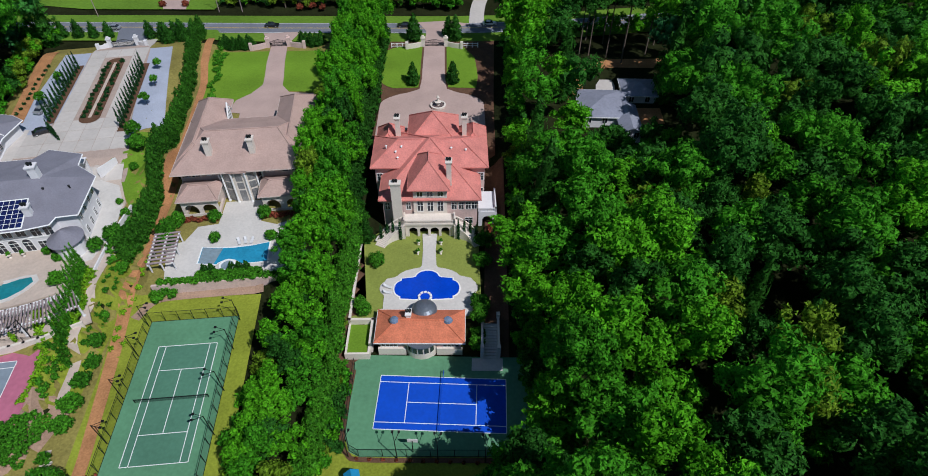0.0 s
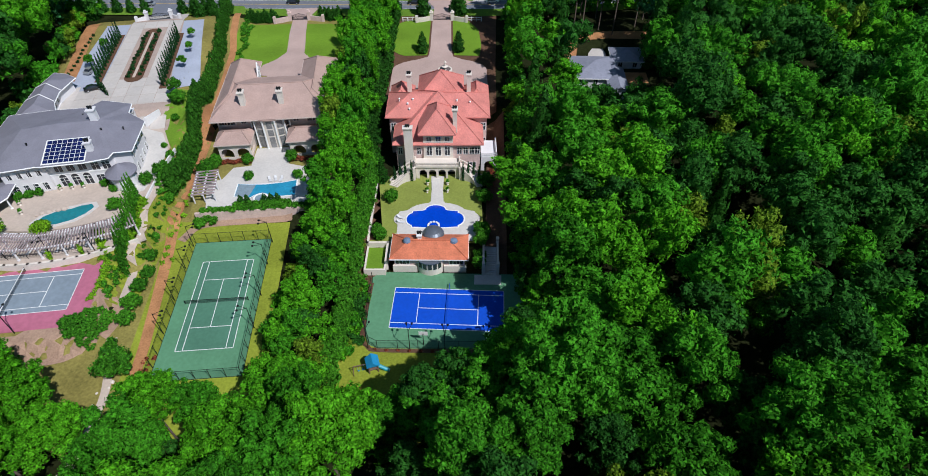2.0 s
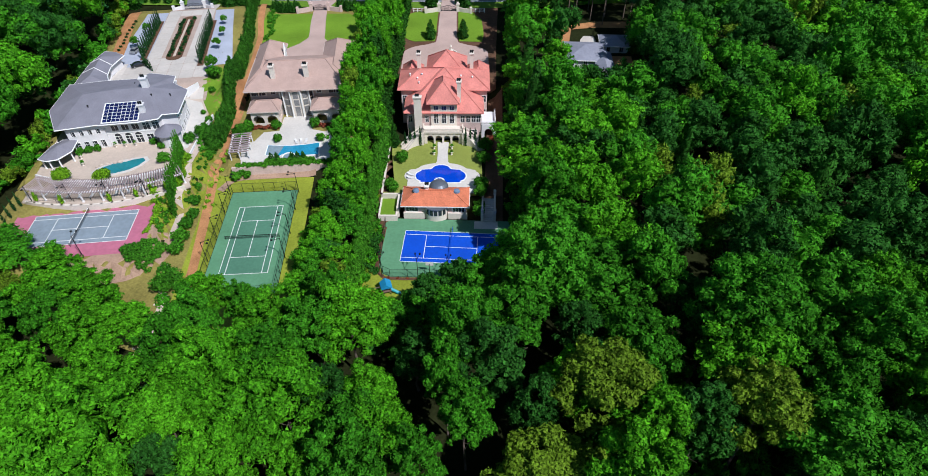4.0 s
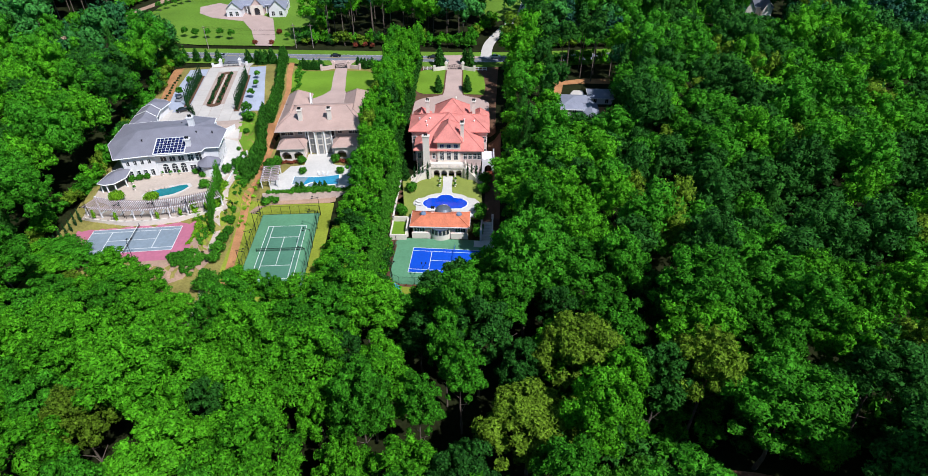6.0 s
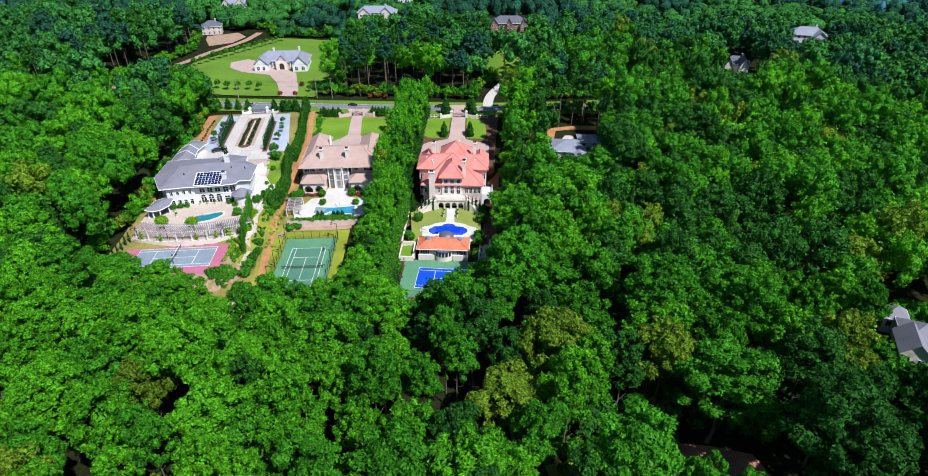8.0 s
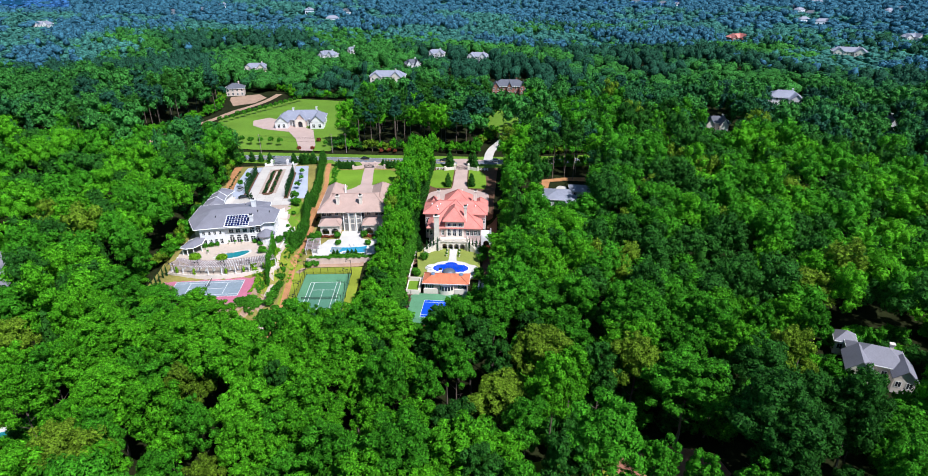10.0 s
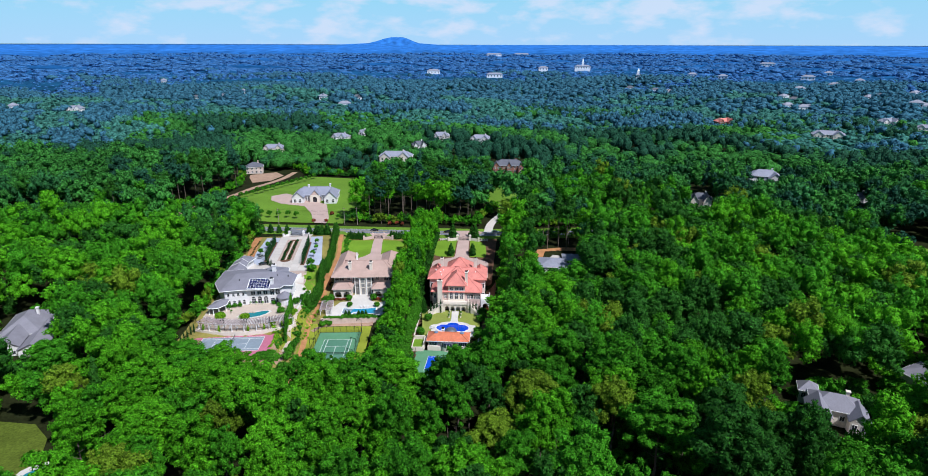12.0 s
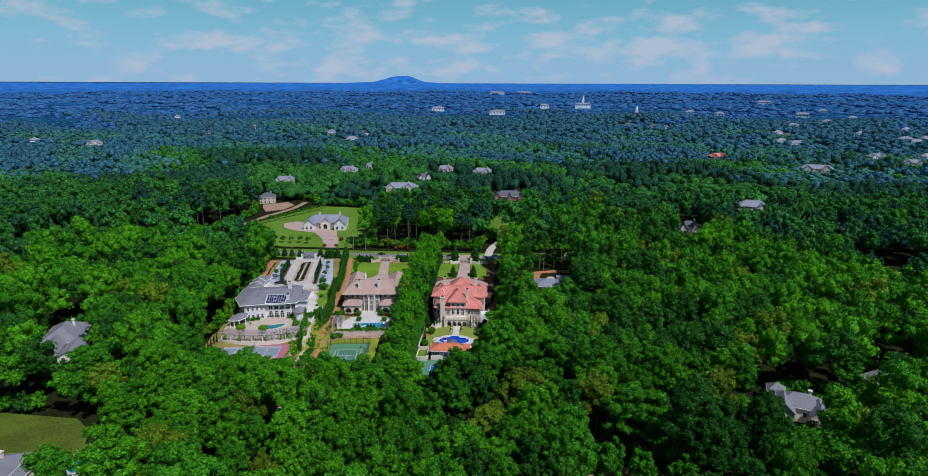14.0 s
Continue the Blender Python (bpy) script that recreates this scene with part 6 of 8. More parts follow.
def court_light(m, arm=1.6, tall=6.5):
    """A steel pole with two boxy floodlights on arms."""
    t = thing("court_light", m, "black steel pole with two floodlights beside a court", "floodlight", "court floodlights")
    part("pole", tube(bmesh.new(), (0, 0, -0.2), (0, 0, tall), 0.10, 0.07), IRON, t)
    for k in (-1, 1):
        a = part("arm", tube(bmesh.new(), (0, 0, tall - 0.2), (arm, 0.55 * k, tall), 0.05), IRON, t)
        part("lamp_head", boxes((arm - 0.1, arm + 0.3, 0.55 * k - 0.18, 0.55 * k + 0.18, tall - 0.10, tall + 0.12)), IRON, a)
    return t


first = court_light(GREEN_ALONG.m(4.5, 14.3, 3.3, -90))
for u in (13.0, 22.0, 29.0):
    copy_thing(first, GREEN_ALONG.m(u, 14.3, 3.3, -90))
for u in (4.5, 13.0, 22.0, 29.0):
    copy_thing(first, GREEN_ALONG.m(u, -3.3, 3.3, 90))
for u in (-3.4, 5.0, 12.0, 20.0, 27.0):
    copy_thing(first, BLUECT.m(u, -5.3, 0.0, 90))
for u in (-2.0, 7.0, 16.0, 25.0):
    copy_thing(first, REDCT.m(u, 15.3, 7.0, -90))
copy_thing(first, REDCT.m(16.0, -4.7, 7.0, 90))
hoop = thing("basketball_hoop", BLUECT.m(7.6, -4.0, 0.12), "basketball hoop with a white board beside a court", "basketball hoop")
part("pole", tube(bmesh.new(), (0, 0, 0), (0, 0, 3.2), 0.09), IRON, hoop)
part("backboard", boxes((-0.9, 0.9, 0.5, 0.56, 2.6, 3.7)), PAINT_WHITE, hoop)
part("arm", tube(bmesh.new(), (0, 0, 3.1), (0, 0.55, 3.1), 0.07), IRON, hoop)

# ---- pools ----
def pool(name, pts, z, water, rim_mat, label, rim=0.35):
    p = thing(name, Matrix.Translation((0, 0, z)), label, "swimming pool")
    cx, cy = sum(q[0] for q in pts) / len(pts), sum(q[1] for q in pts) / len(pts)
    out = [(x + (x - cx) / math.hypot(x - cx, y - cy) * rim, y + (y - cy) / math.hypot(x - cx, y - cy) * rim) for x, y in pts]
    bm = bmesh.new()
    n = len(pts)
    rings = [[bm.verts.new((x, y, h)) for x, y in ring] for ring, h in ((out, -0.1), (out, 0.10), (pts, 0.10), (pts, -0.1))]
    for a, b in zip(rings, rings[1:]):
        for k in range(n):
            bm.faces.new((a[k], a[(k + 1) % n], b[(k + 1) % n], b[k]))
    part("coping", bm, rim_mat, p)
    part("water", prism(bmesh.new(), pts, -0.08, 0.03), water, p)
    return p


blue_shape = [((u - 0.8) * 0.85 + 0.1, v) for u, v in ([(-5.6, -12.4), (-5.6, -13.0)] + arc_points(-5.3, -15.2, 2.0, 2.2, 110, 250, 8) + [(-5.6, -17.4), (-5.6, -18.0), (-2.2, -18.2), (3.8, -18.2), (7.2, -18.0), (7.2, -17.4)]
              + arc_points(6.9, -15.2, 2.0, 2.2, -70, 70, 8) + [(7.2, -13.0), (7.2, -12.4), (4.2, -12.1)] + arc_points(0.8, -12.1, 2.9, 1.9, 8, 172, 12) + [(-2.6, -12.1)])]
pool("cobalt_pool", RED.pts(blue_shape), 2.72, WATER_BLUE, PAINT_WHITE, "ornate swimming pool with cobalt blue water", 0.3)
spa = thing("spa", RED.m(-0.2, -17.7, 2.72), "round spa with a white rim beside a pool", "spa")
bm = bmesh.new()
for k in range(10):
    a0, a1 = radians(k * 36 + 4), radians(k * 36 + 30)
    p = [(math.cos(a) * r, math.sin(a) * r) for a, r in ((a0, 1.05), (a1, 1.05), (a1, 1.5), (a0, 1.5))]
    prism(bm, p, -0.05, 0.36)
part("rim", bm, PAINT_WHITE, spa)
part("water", lathe(bmesh.new(), [(1.05, -0.05), (1.05, 0.2)], sides=20), WATER_BLUE, spa)

tan_pool = TAN.pts([(-6.6, -14.4), (-4, -14.9), (0, -15.2), (4, -14.9), (7.6, -14.2), (7.7, -20.0), (2.2, -20.2)] + arc_points(-0.3, -20.2, 2.3, 1.5, 10, 170, 8) + [(-2.8, -19.9), (-6.7, -19.2)])
tp = pool("aqua_pool", tan_pool, 6.16, WATER_AQUA, PAINT_WHITE, "long curved swimming pool with aqua water", 0.3)
part("sun_shelf", prism(bmesh.new(), TAN.pts([(-6.5, -14.5), (-4, -15.0), (-2.2, -15.15), (-3.4, -19.75), (-6.6, -19.1)]), 0.031, 0.036), POOL_SHELF, tp, "pale grey shallow shelf")
sp = thing("spa", TAN.m(-0.3, -20.6, 6.16), "round spa with a white rim beside a curved pool", "spa")
part("rim", lathe(bmesh.new(), [(1.75, -0.05), (1.75, 0.4), (1.35, 0.4), (1.35, 0.1)], sides=20), PAINT_WHITE, sp)
part("water", lathe(bmesh.new(), [(1.35, -0.05), (1.35, 0.25)], sides=20), POOL_SHELF, sp)
teal = WHITE.pts([(-2.6, -13.0), (-1.0, -11.0), (1.6, -9.6), (4.2, -9.4), (6.2, -8.6), (8.4, -8.4), (9.2, -9.8), (7.8, -11.8), (5.6, -13.4), (2.4, -14.4), (-0.6, -14.2)])
pool("teal_pool", teal, 9.72, WATER_TEAL, DECK, "free-form swimming pool with teal water and pale coping", 1.0)
boul = thing("boulders", WHITE.m(-1.6, -10.6, 9.7), "grey boulders beside a free-form pool", "rocks")
for k in range(6):
    s = 0.32 + 0.18 * (k % 3)
    bm = bmesh.new()
    bmesh.ops.create_icosphere(bm, subdivisions=2, radius=s)
    for v in bm.verts:
        v.co = Vector((v.co.x * 1.3, v.co.y, v.co.z * 0.7)) * (1 + 0.2 * noise.noise(v.co * 2 + Vector((k, 0, 0)))) + Vector((k * 1.1 - 1.2, 0.25 * math.sin(k) + 0.32 * k, 0.2))
    part("boulder", bm, SANDSTONE, boul)

# ---- garden buildings and furniture ----
def pergola_curved():
    p = thing("curved_pergola", WHITE.m(2, 20, 8.2), "curved mauve timber pergola on white columns", "pergola")
    for k in range(62):
        a = radians(-115.5 + 50.5 * k / 61)
        d = Vector((math.cos(a), math.sin(a), 0))
        part("slat", tube(bmesh.new(), d * 38.6 + Vector((0, 0, 3.25)), d * 44.2 + Vector((0, 0, 3.25)), 0.15, sides=4), WOOD_PALE, p)
    for r in (39.3, 43.4):
        pts = arc_points(0, 0, r, r, -115.5, -65, 24)
        part("beam", sweep(bmesh.new(), [(x, y, 3.0) for x, y in pts], 0.28, 0.28), STUCCO, p, "white beam")
        for x, y in pts[::3]:
            part("column", lathe(bmesh.new(), [(0.32, -0.1), (0.32, 0.3), (0.22, 0.4), (0.2, 2.7), (0.3, 2.9)], x, y, 10), STUCCO, p, "white column")
    return p


pergola_curved()
per = thing("slatted_pergola", TAN.m(-13.6, -16.3, 6.0, 4), "mauve and white slatted pergola beside a pool deck", "pergola")
for k in range(9):
    part("slat", boxes((-2.6, 2.8, -4.6 + k * 1.1, -4.2 + k * 1.1, 2.75, 2.95)), WOOD_PALE, per)
for x in (-2.3, 0.1, 2.5):
    part("beam", boxes((x - 0.16, x + 0.16, -4.8, 4.8, 2.5, 2.75)), STUCCO, per, "white beam")
    for y in (-4.2, 0, 4.2):
        part("post", boxes((x - 0.12, x + 0.12, y - 0.12, y + 0.12, -0.1, 2.5)), STUCCO, per, "white post")


def lounger(m, group):
    t = thing("sun_lounger", m, "white sling sun lounger beside a pool", "sun lounger", group)
    part("frame", boxes((-0.33, -0.28, -0.95, 0.95, 0.2, 0.3), (0.28, 0.33, -0.95, 0.95, 0.2, 0.3)), ALUMINIUM, t)
    part("seat", boxes((-0.28, 0.28, -0.95, 0.35, 0.28, 0.33)), FABRIC, t)
    b = part("backrest", boxes((-0.28, 0.28, 0.0, 0.7, 0.0, 0.06)), FABRIC, t)
    b.matrix_basis = pose(0, 0.35, 0.3, 35, 0, 0)
    for x in (-0.3, 0.3):
        for y in (-0.8, 0.8):
            part("leg", boxes((x - 0.03, x + 0.03, y - 0.03, y + 0.03, 0, 0.2)), ALUMINIUM, t)
    return t


lg = lounger(TAN.m(10.6, -15.5, 6.16, 60), "loungers on a pool deck")
for u, v, a in ((10.9, -17.0, 60), (11.2, -18.5, 60), (11.5, -20.0, 60), (13.3, -15.2, -60), (13.6, -16.9, -60), (13.8, -18.6, -60), (1.0, -13.6, 20), (2.4, -13.4, 10), (3.8, -13.6, -10)):
    copy_thing(lg, TAN.m(u, v, 6.16, a))
for u, v, a in ((-8.2, -14.8, 70), (-8.1, -16.4, 80)):
    copy_thing(lg, RED.m(u, v, 2.72, a))
for k in range(12):
    a = -111 + 44 * k / 11
    x, y = 2 + 41.2 * math.cos(radians(a)), 20 + 41.2 * math.sin(radians(a))
    copy_thing(lg, WHITE.m(x, y, 8.2, a + 90 + 15 * math.sin(k * 3)))


def urn(m):
    t = thing("garden_urn", m, "pale stone urn with clipped green planting", "urn", "garden urns")
    part("bowl", lathe(bmesh.new(), [(0.28, 0), (0.28, 0.12), (0.12, 0.3), (0.42, 0.75), (0.48, 0.85)], sides=12), CREAM_STONE, t)
    v, f = blob_crown(77, 0.5, 0.8, 8, 160, 0.13, lift=0.75)
    new("planting", array_mesh("planting", v, f, [SHRUB])).parent = t
    return t


u0 = urn(RED.m(-2.2, -5.0, 2.6))
for u, v, z in ((2.9, -5.0, 2.6), (-2.2, -2.0, 2.6), (2.9, -2.0, 2.6)):
    copy_thing(u0, RED.m(u, v, z))
for u, v, z in ((0.0, -1.9, 9.72), (2.5, -1.9, 9.72), (5.1, -1.9, 9.72), (-7.6, -6.0, 9.72), (-6.2, -9.4, 9.72), (-9.4, -12.0, 9.72)):
    copy_thing(u0, WHITE.m(u, v, z))

# forecourt fountain
ft = thing("fountain", RED.m(1.6, 47.2, hgt(*RED.at(1.6, 47.2)) + 0.2), "pale stone tiered fountain in a forecourt", "fountain")
part("basin", lathe(bmesh.new(), [(2.1, 0), (2.2, 0.6), (1.75, 0.65), (1.7, 0.4)], sides=24), CREAM_STONE, ft)
part("water", lathe(bmesh.new(), [(1.7, 0.2), (1.7, 0.42)], sides=24), WATER_DULL, ft)
part("column", lathe(bmesh.new(), [(0.45, 0.2), (0.25, 1.2), (1.0, 1.5), (0.3, 1.65), (0.2, 2.6), (0.5, 2.8), (0.1, 3.4)], sides=14), CREAM_STONE, ft)

# play set on the lower lawn
ps = thing("play_set", pose(-18.6, 44.0, hgt(-18.6, 44.0) + 0.1, 0, 0, 20) @ Matrix.Scale(0.85, 4), "wooden play set with a bright blue roof on grass", "play set")
for x in (-1, 1):
    for y in (-1, 1):
        part("post", boxes((x - 0.1, x + 0.1, y - 0.1, y + 0.1, -0.1, 2.8)), WOOD, ps)
part("platform", boxes((-1.2, 1.2, -1.2, 1.2, 1.3, 1.45)), WOOD, ps)
part("roof", prism(bmesh.new(), [(-1.4, -1.4), (1.4, -1.4), (1.4, 1.4), (-1.4, 1.4)], 2.8, 2.85), PLASTIC_BLUE, ps)
bm = bmesh.new()
vs = [bm.verts.new(c) for c in ((-1.5, -1.5, 2.85), (1.5, -1.5, 2.85), (1.5, 1.5, 2.85), (-1.5, 1.5, 2.85), (0, -1.5, 4.1), (0, 1.5, 4.1))]
for f in ((0, 1, 4), (3, 5, 2), (0, 4, 5, 3), (1, 2, 5, 4)):
    bm.faces.new([vs[i] for i in f])
part("canopy", bm, PLASTIC_BLUE, ps, "bright blue canopy")
part("slide", tube(bmesh.new(), (1.1, -0.4, 1.5), (3.4, -1.6, 0.15), 0.45, 0.45, 8), PLASTIC_TEAL, ps, "teal tube slide")
part("swing_beam", tube(bmesh.new(), (-1.0, 0, 2.5), (-4.4, 0.2, 2.5), 0.1), WOOD, ps)
for k in (-0.9, 0.9):
    part("swing_leg", tube(bmesh.new(), (-4.4, 0.2, 2.5), (-4.6, 0.2 + k, -0.1), 0.09), WOOD, ps)
for k in (-2.2, -3.3):
    part("swing", boxes((k - 0.25, k + 0.25, 0.0, 0.3, 0.5, 0.55), (k - 0.24, k - 0.21, 0.13, 0.16, 0.55, 2.5), (k + 0.21, k + 0.24, 0.13, 0.16, 0.55, 2.5)), PLASTIC_BLUE, ps)


# flight of garden steps beside the pool house
def steps():
    t = thing("garden_steps", pose(3.75, 69.6, 0.0, 0, 0, 1), "broad pale stone steps with balustrades beside a pool house", "steps")
    for k in range(15):
        part("step", boxes((-1.35, 1.35, k * 0.55, (k + 1) * 0.55, 0.05, 0.265 + k * 0.165)), DECK, t)
    for x in (-1.6, 1.6):
        part("side_wall", prism(bmesh.new(), [(x - 0.22, -0.2), (x + 0.22, -0.2), (x + 0.22, 8.4), (x - 0.22, 8.4)], -0.1, 3.2), CREAM_STONE, t)
        for y in (0.2, 8.2):
            part("pier", boxes((x - 0.34, x + 0.34, y - 0.34, y + 0.42, -0.1, 3.9)), CREAM_STONE, t)
    return t


steps()
flat("step_landing", [(0.2, 66.6), (6.2, 66.8), (6.2, 69.6), (0.2, 69.4)], 0.22, DECK, 0.3, "pale stone landing at the foot of steps", "structure", "paving")
bed = thing("walled_bed", RED.m(-13.0, -27.0, 1.2), "walled garden bed with a pale stone kerb", "garden bed")
part("kerb", boxes((-2.4, -2.0, -4.0, 4.0, -1.2, 0.7), (2.0, 2.4, -4.0, 4.0, -1.2, 0.7), (-2.0, 2.0, -4.0, -3.6, -1.2, 0.7), (-2.0, 2.0, 3.6, 4.0, -1.2, 0.7)), CREAM_STONE, bed)
part("planting", boxes((-2.0, 2.0, -3.6, 3.6, -1.0, 0.35)), GRASS, bed)


# ---- gates and boundary walls by the road ----
def entrance(x, y, turn, half, label, wing, mat, gate_mat=None):
    z = hgt(x, y)
    t = thing("entrance_gate", pose(x, y, z + 0.1, 0, 0, turn), label, "gate")
    for s in (-1, 1):
        part("pier", boxes((s * half - 0.55, s * half + 0.55, -0.55, 0.55, -0.6, 2.7), (s * half - 0.7, s * half + 0.7, -0.7, 0.7, 2.7, 2.95), (s * half - 0.35, s * half + 0.35, -0.35, 0.35, 2.95, 3.5)), mat, t, "pale stone gate pier")
        pts = [(s * (half + wing * k / 6), -1.8 * math.sin(k / 6 * 1.5)) for k in range(7)]
        part("wing_wall", sweep(bmesh.new(), [(x, y, 0.4) for x, y in pts], 0.4, 2.4), mat, t, "curved pale wing wall")
        part("end_pier", boxes((pts[-1][0] - 0.45, pts[-1][0] + 0.45, pts[-1][1] - 0.45, pts[-1][1] + 0.45, -0.8, 2.3)), mat, t)
        leaf = bmesh.new()
        n = 10
        for k in range(n + 1):
            xx = s * (half - 0.6) * k / n
            tube(leaf, (xx, 0, 0.1), (xx, 0, 1.6 + 0.7 * (1 - k / n)), 0.045, sides=4)
        for zz in (0.25, 1.2):
            tube(leaf, (0, 0, zz), (s * (half - 0.6), 0, zz), 0.06, sides=4)
        tube(leaf, (0, 0, 2.3), (s * (half - 0.6), 0, 1.6), 0.07, sides=4)
        part("gate_leaf", leaf, gate_mat or IRON, t, "wrought iron gate leaf")
    return t


entrance(*TAN.at(1.0, 71.0), 8.5, 3.2, "pink stone gate piers with a wrought iron gate", 5.0, PINK_STONE)
entrance(*RED.at(0.0, 79.5), 3.0, 3.6, "pale stone gate piers with a wrought iron gate", 5.0, CREAM_STONE)
entrance(*WHITE.at(6.6, 89.0), 13.0, 4.0, "white gate piers with a dark iron gate", 3.0, STUCCO)
drape("gate_apron", TAN.pts([(-2.4, 73.5), (4.4, 73.5), (7.0, 80.5), (-5.0, 80.5)]), PAVER, 0.24, "pinkish paved gate apron", "driveway")
drape("gate_apron", RED.pts([(-3.0, 90), (3.0, 90), (12, 95), (4, 97.5), (-6, 96.5)]), PAVER, 0.26, "pinkish paved gate apron", "driveway")
drape("gate_apron", WHITE.pts([(3.0, 88), (10.2, 88), (14, 103), (1.5, 103)]), ASPHALT, 0.24, "grey gate apron", "driveway")
for a, b in ((-13.5, -8.5), (8.6, 14)):
    fb = thing("white_fence", RED.m(a, 78.6, hgt(*RED.at(a, 78.6)) + 0.1), "white post and rail fence by the road", "fence")
    for k in range(4):
        part("post", boxes((k * 1.7 - 0.12, k * 1.7 + 0.12, -0.12, 0.12, -0.3, 1.5)), PAINT_WHITE, fb)
    for z in (0.4, 1.2):
        part("rail", boxes((0.0, 5.1, -0.06, 0.06, z, z + 0.16)), PAINT_WHITE, fb)


# ---- vehicles ----
def car(m, paint, label):
    t = thing("car", m, label, "car", "cars by the road")
    prof = [(-2.3, 0.35), (-2.35, 0.75), (-2.2, 0.92), (-1.3, 0.98), (1.1, 0.95), (2.1, 0.82), (2.3, 0.6), (2.25, 0.32)]
    bm = bmesh.new()
    sides = [[bm.verts.new((x, y * (0.9 if z < 0.5 else 0.88), z)) for x, z in prof] for y in (-1, 1)]
    bm.faces.new(sides[0])
    bm.faces.new(sides[1][::-1])
    n = len(prof)
    for k in range(n):
        bm.faces.new((sides[0][k], sides[1][k], sides[1][(k + 1) % n], sides[0][(k + 1) % n]))
    part("body", bm, paint, t)
    cab = [(-1.75, 0.95), (-1.15, 1.42), (0.25, 1.45), (1.05, 0.95)]
    bm = bmesh.new()
    sides = [[bm.verts.new((x, y * (0.84 if z < 1 else 0.66), z)) for x, z in cab] for y in (-1, 1)]
    bm.faces.new(sides[0])
    bm.faces.new(sides[1][::-1])
    for k in range(4):
        bm.faces.new((sides[0][k], sides[1][k], sides[1][(k + 1) % 4], sides[0][(k + 1) % 4]))
    part("glazing", bm, GLASS, t, "dark car glass")
    part("roof", boxes((-1.15, 0.25, -0.66, 0.66, 1.40, 1.48)), paint, t)
    for x in (-1.45, 1.4):
        for y in (-0.84, 0.84):
            w = part("wheel", tube(bmesh.new(), (x, y - 0.11, 0.33), (x, y + 0.11, 0.33), 0.33, sides=12), RUBBER, t)
            part("rim", tube(bmesh.new(), (x, y - 0.12, 0.33), (x, y + 0.12, 0.33), 0.19, sides=8), ALUMINIUM, w)
    return t


def on_road(x, y, turn, paint, label):
    car(pose(x, y, hgt(x, y) + 0.2, 0, 0, turn), paint, label)


on_road(-70.0, 190.8, 2, CAR_BLACK, "black saloon car on the road")
on_road(-26.0, 192.6, 183, CAR_BLACK, "dark saloon car on the road")
on_road(2.5, 195.2, 8, CAR_WHITE, "white car on the road")
on_road(-122.0, 187.0, 181, CAR_SILVER, "silver car on the road")
car(WHITE.m(-2.6, 41.0, hgt(*WHITE.at(-2.6, 41.0)) + 0.2, 25), CAR_BLACK, "black saloon car on a concrete drive")
car(WHITE.m(-6.0, 52.0, hgt(*WHITE.at(-6.0, 52.0)) + 0.2, 70), CAR_SILVER, "silver car parked under a small tree")

# telephone poles over the road
def utility_pole(x, y, turn):
    t = thing("utility_pole", pose(x, y, hgt(x, y), 0, 0, turn), "weathered wooden utility pole beside the road", "utility pole", "utility poles")
    part("pole", tube(bmesh.new(), (0, 0, -0.3), (0, 0, 11), 0.16, 0.11, 7), WOOD_PALE, t)
    part("crossarm", boxes((-1.2, 1.2, -0.07, 0.07, 10.1, 10.25)), WOOD, t)
    return t


utility_pole(-92.0, 202.5, 0)
utility_pole(-84.0, 203.0, 0)
utility_pole(-44.0, 197.5, 0)
utility_pole(-132.0, 196.5, 0)
bm = bmesh.new()
for y, z in ((-0.9, 10.3), (0.9, 10.3), (0, 8.2)):
    prev = None
    for k in range(41):
        x = -132 + 88 * k / 40
        sag = 1.0 - ((k % 20) / 10 - 1) ** 2
        q = Vector((x, 196.8 + 0.9 * math.sin(k / 6) + y, hgt(x, 199) + z - sag))
        if prev is not None:
            tube(bm, prev, q, 0.03, sides=3)
        prev = q
wires = thing("power_lines", Matrix(), "thin black power lines strung between poles", "power line")
part("wire", bm, IRON, wires)


# ---- planted trees, hedges and shrubs ----
class Planting:
    """Copies one plant over the plot."""

    def __init__(self, name, crown, trunk, label, category, group=""):
        self.ob, self.used = plant(name, crown, trunk, label, category, group), False

    def put(self, x, y, s=1.0, tall=None, z=None, turn=None):
        m = pose(x, y, hgt(x, y) if z is None else z, 0, 0, (x * 37 + y * 91) % 360 if turn is None else turn)
        if not self.used:
            self.used = True
            t = self.ob
            t.matrix_basis = m
        else:
            t = copy_thing(self.ob, m)
        t.scale = (s, s, s if tall is None else tall)
        return t


def crown_of(kind, mat, *args, **kw):
    v, f = (blob_crown if kind == "blob" else cone_crown)(*args, **kw)
    return array_mesh("crown", v, f, [mat])


jit = random.Random(5)
cyp = Planting("italian_cypress", crown_of("cone", CYPRESS, 1, 0.47, 6.6, 380, 0.15, 0.3, 0.6), trunk_mesh(50, 0.8, 0.12, 0), "slender dark green columnar cypress", "cypress", "columnar cypresses")
bank_cyp = Planting("bank_cypress", crown_of("cone", SHRUB, 13, 0.55, 8.2, 380, 0.2, 0.3, 0.6), trunk_mesh(58, 0.8, 0.12, 0), "tall olive green columnar cypress on a bank", "cypress", "cypresses of the bank")
for k in range(14):
    x, y = WHITE.at(-2.4 - 0.1 * k / 14, 46 + k * 2.15)
    cyp.put(x, y, 0.95, 0.95 + 0.08 * jit.random())
    x, y = WHITE.at(16.6 - 0.5 * k / 14, 39.5 + k * 2.35)
    cyp.put(x, y, 0.95, 0.95 + 0.08 * jit.random())
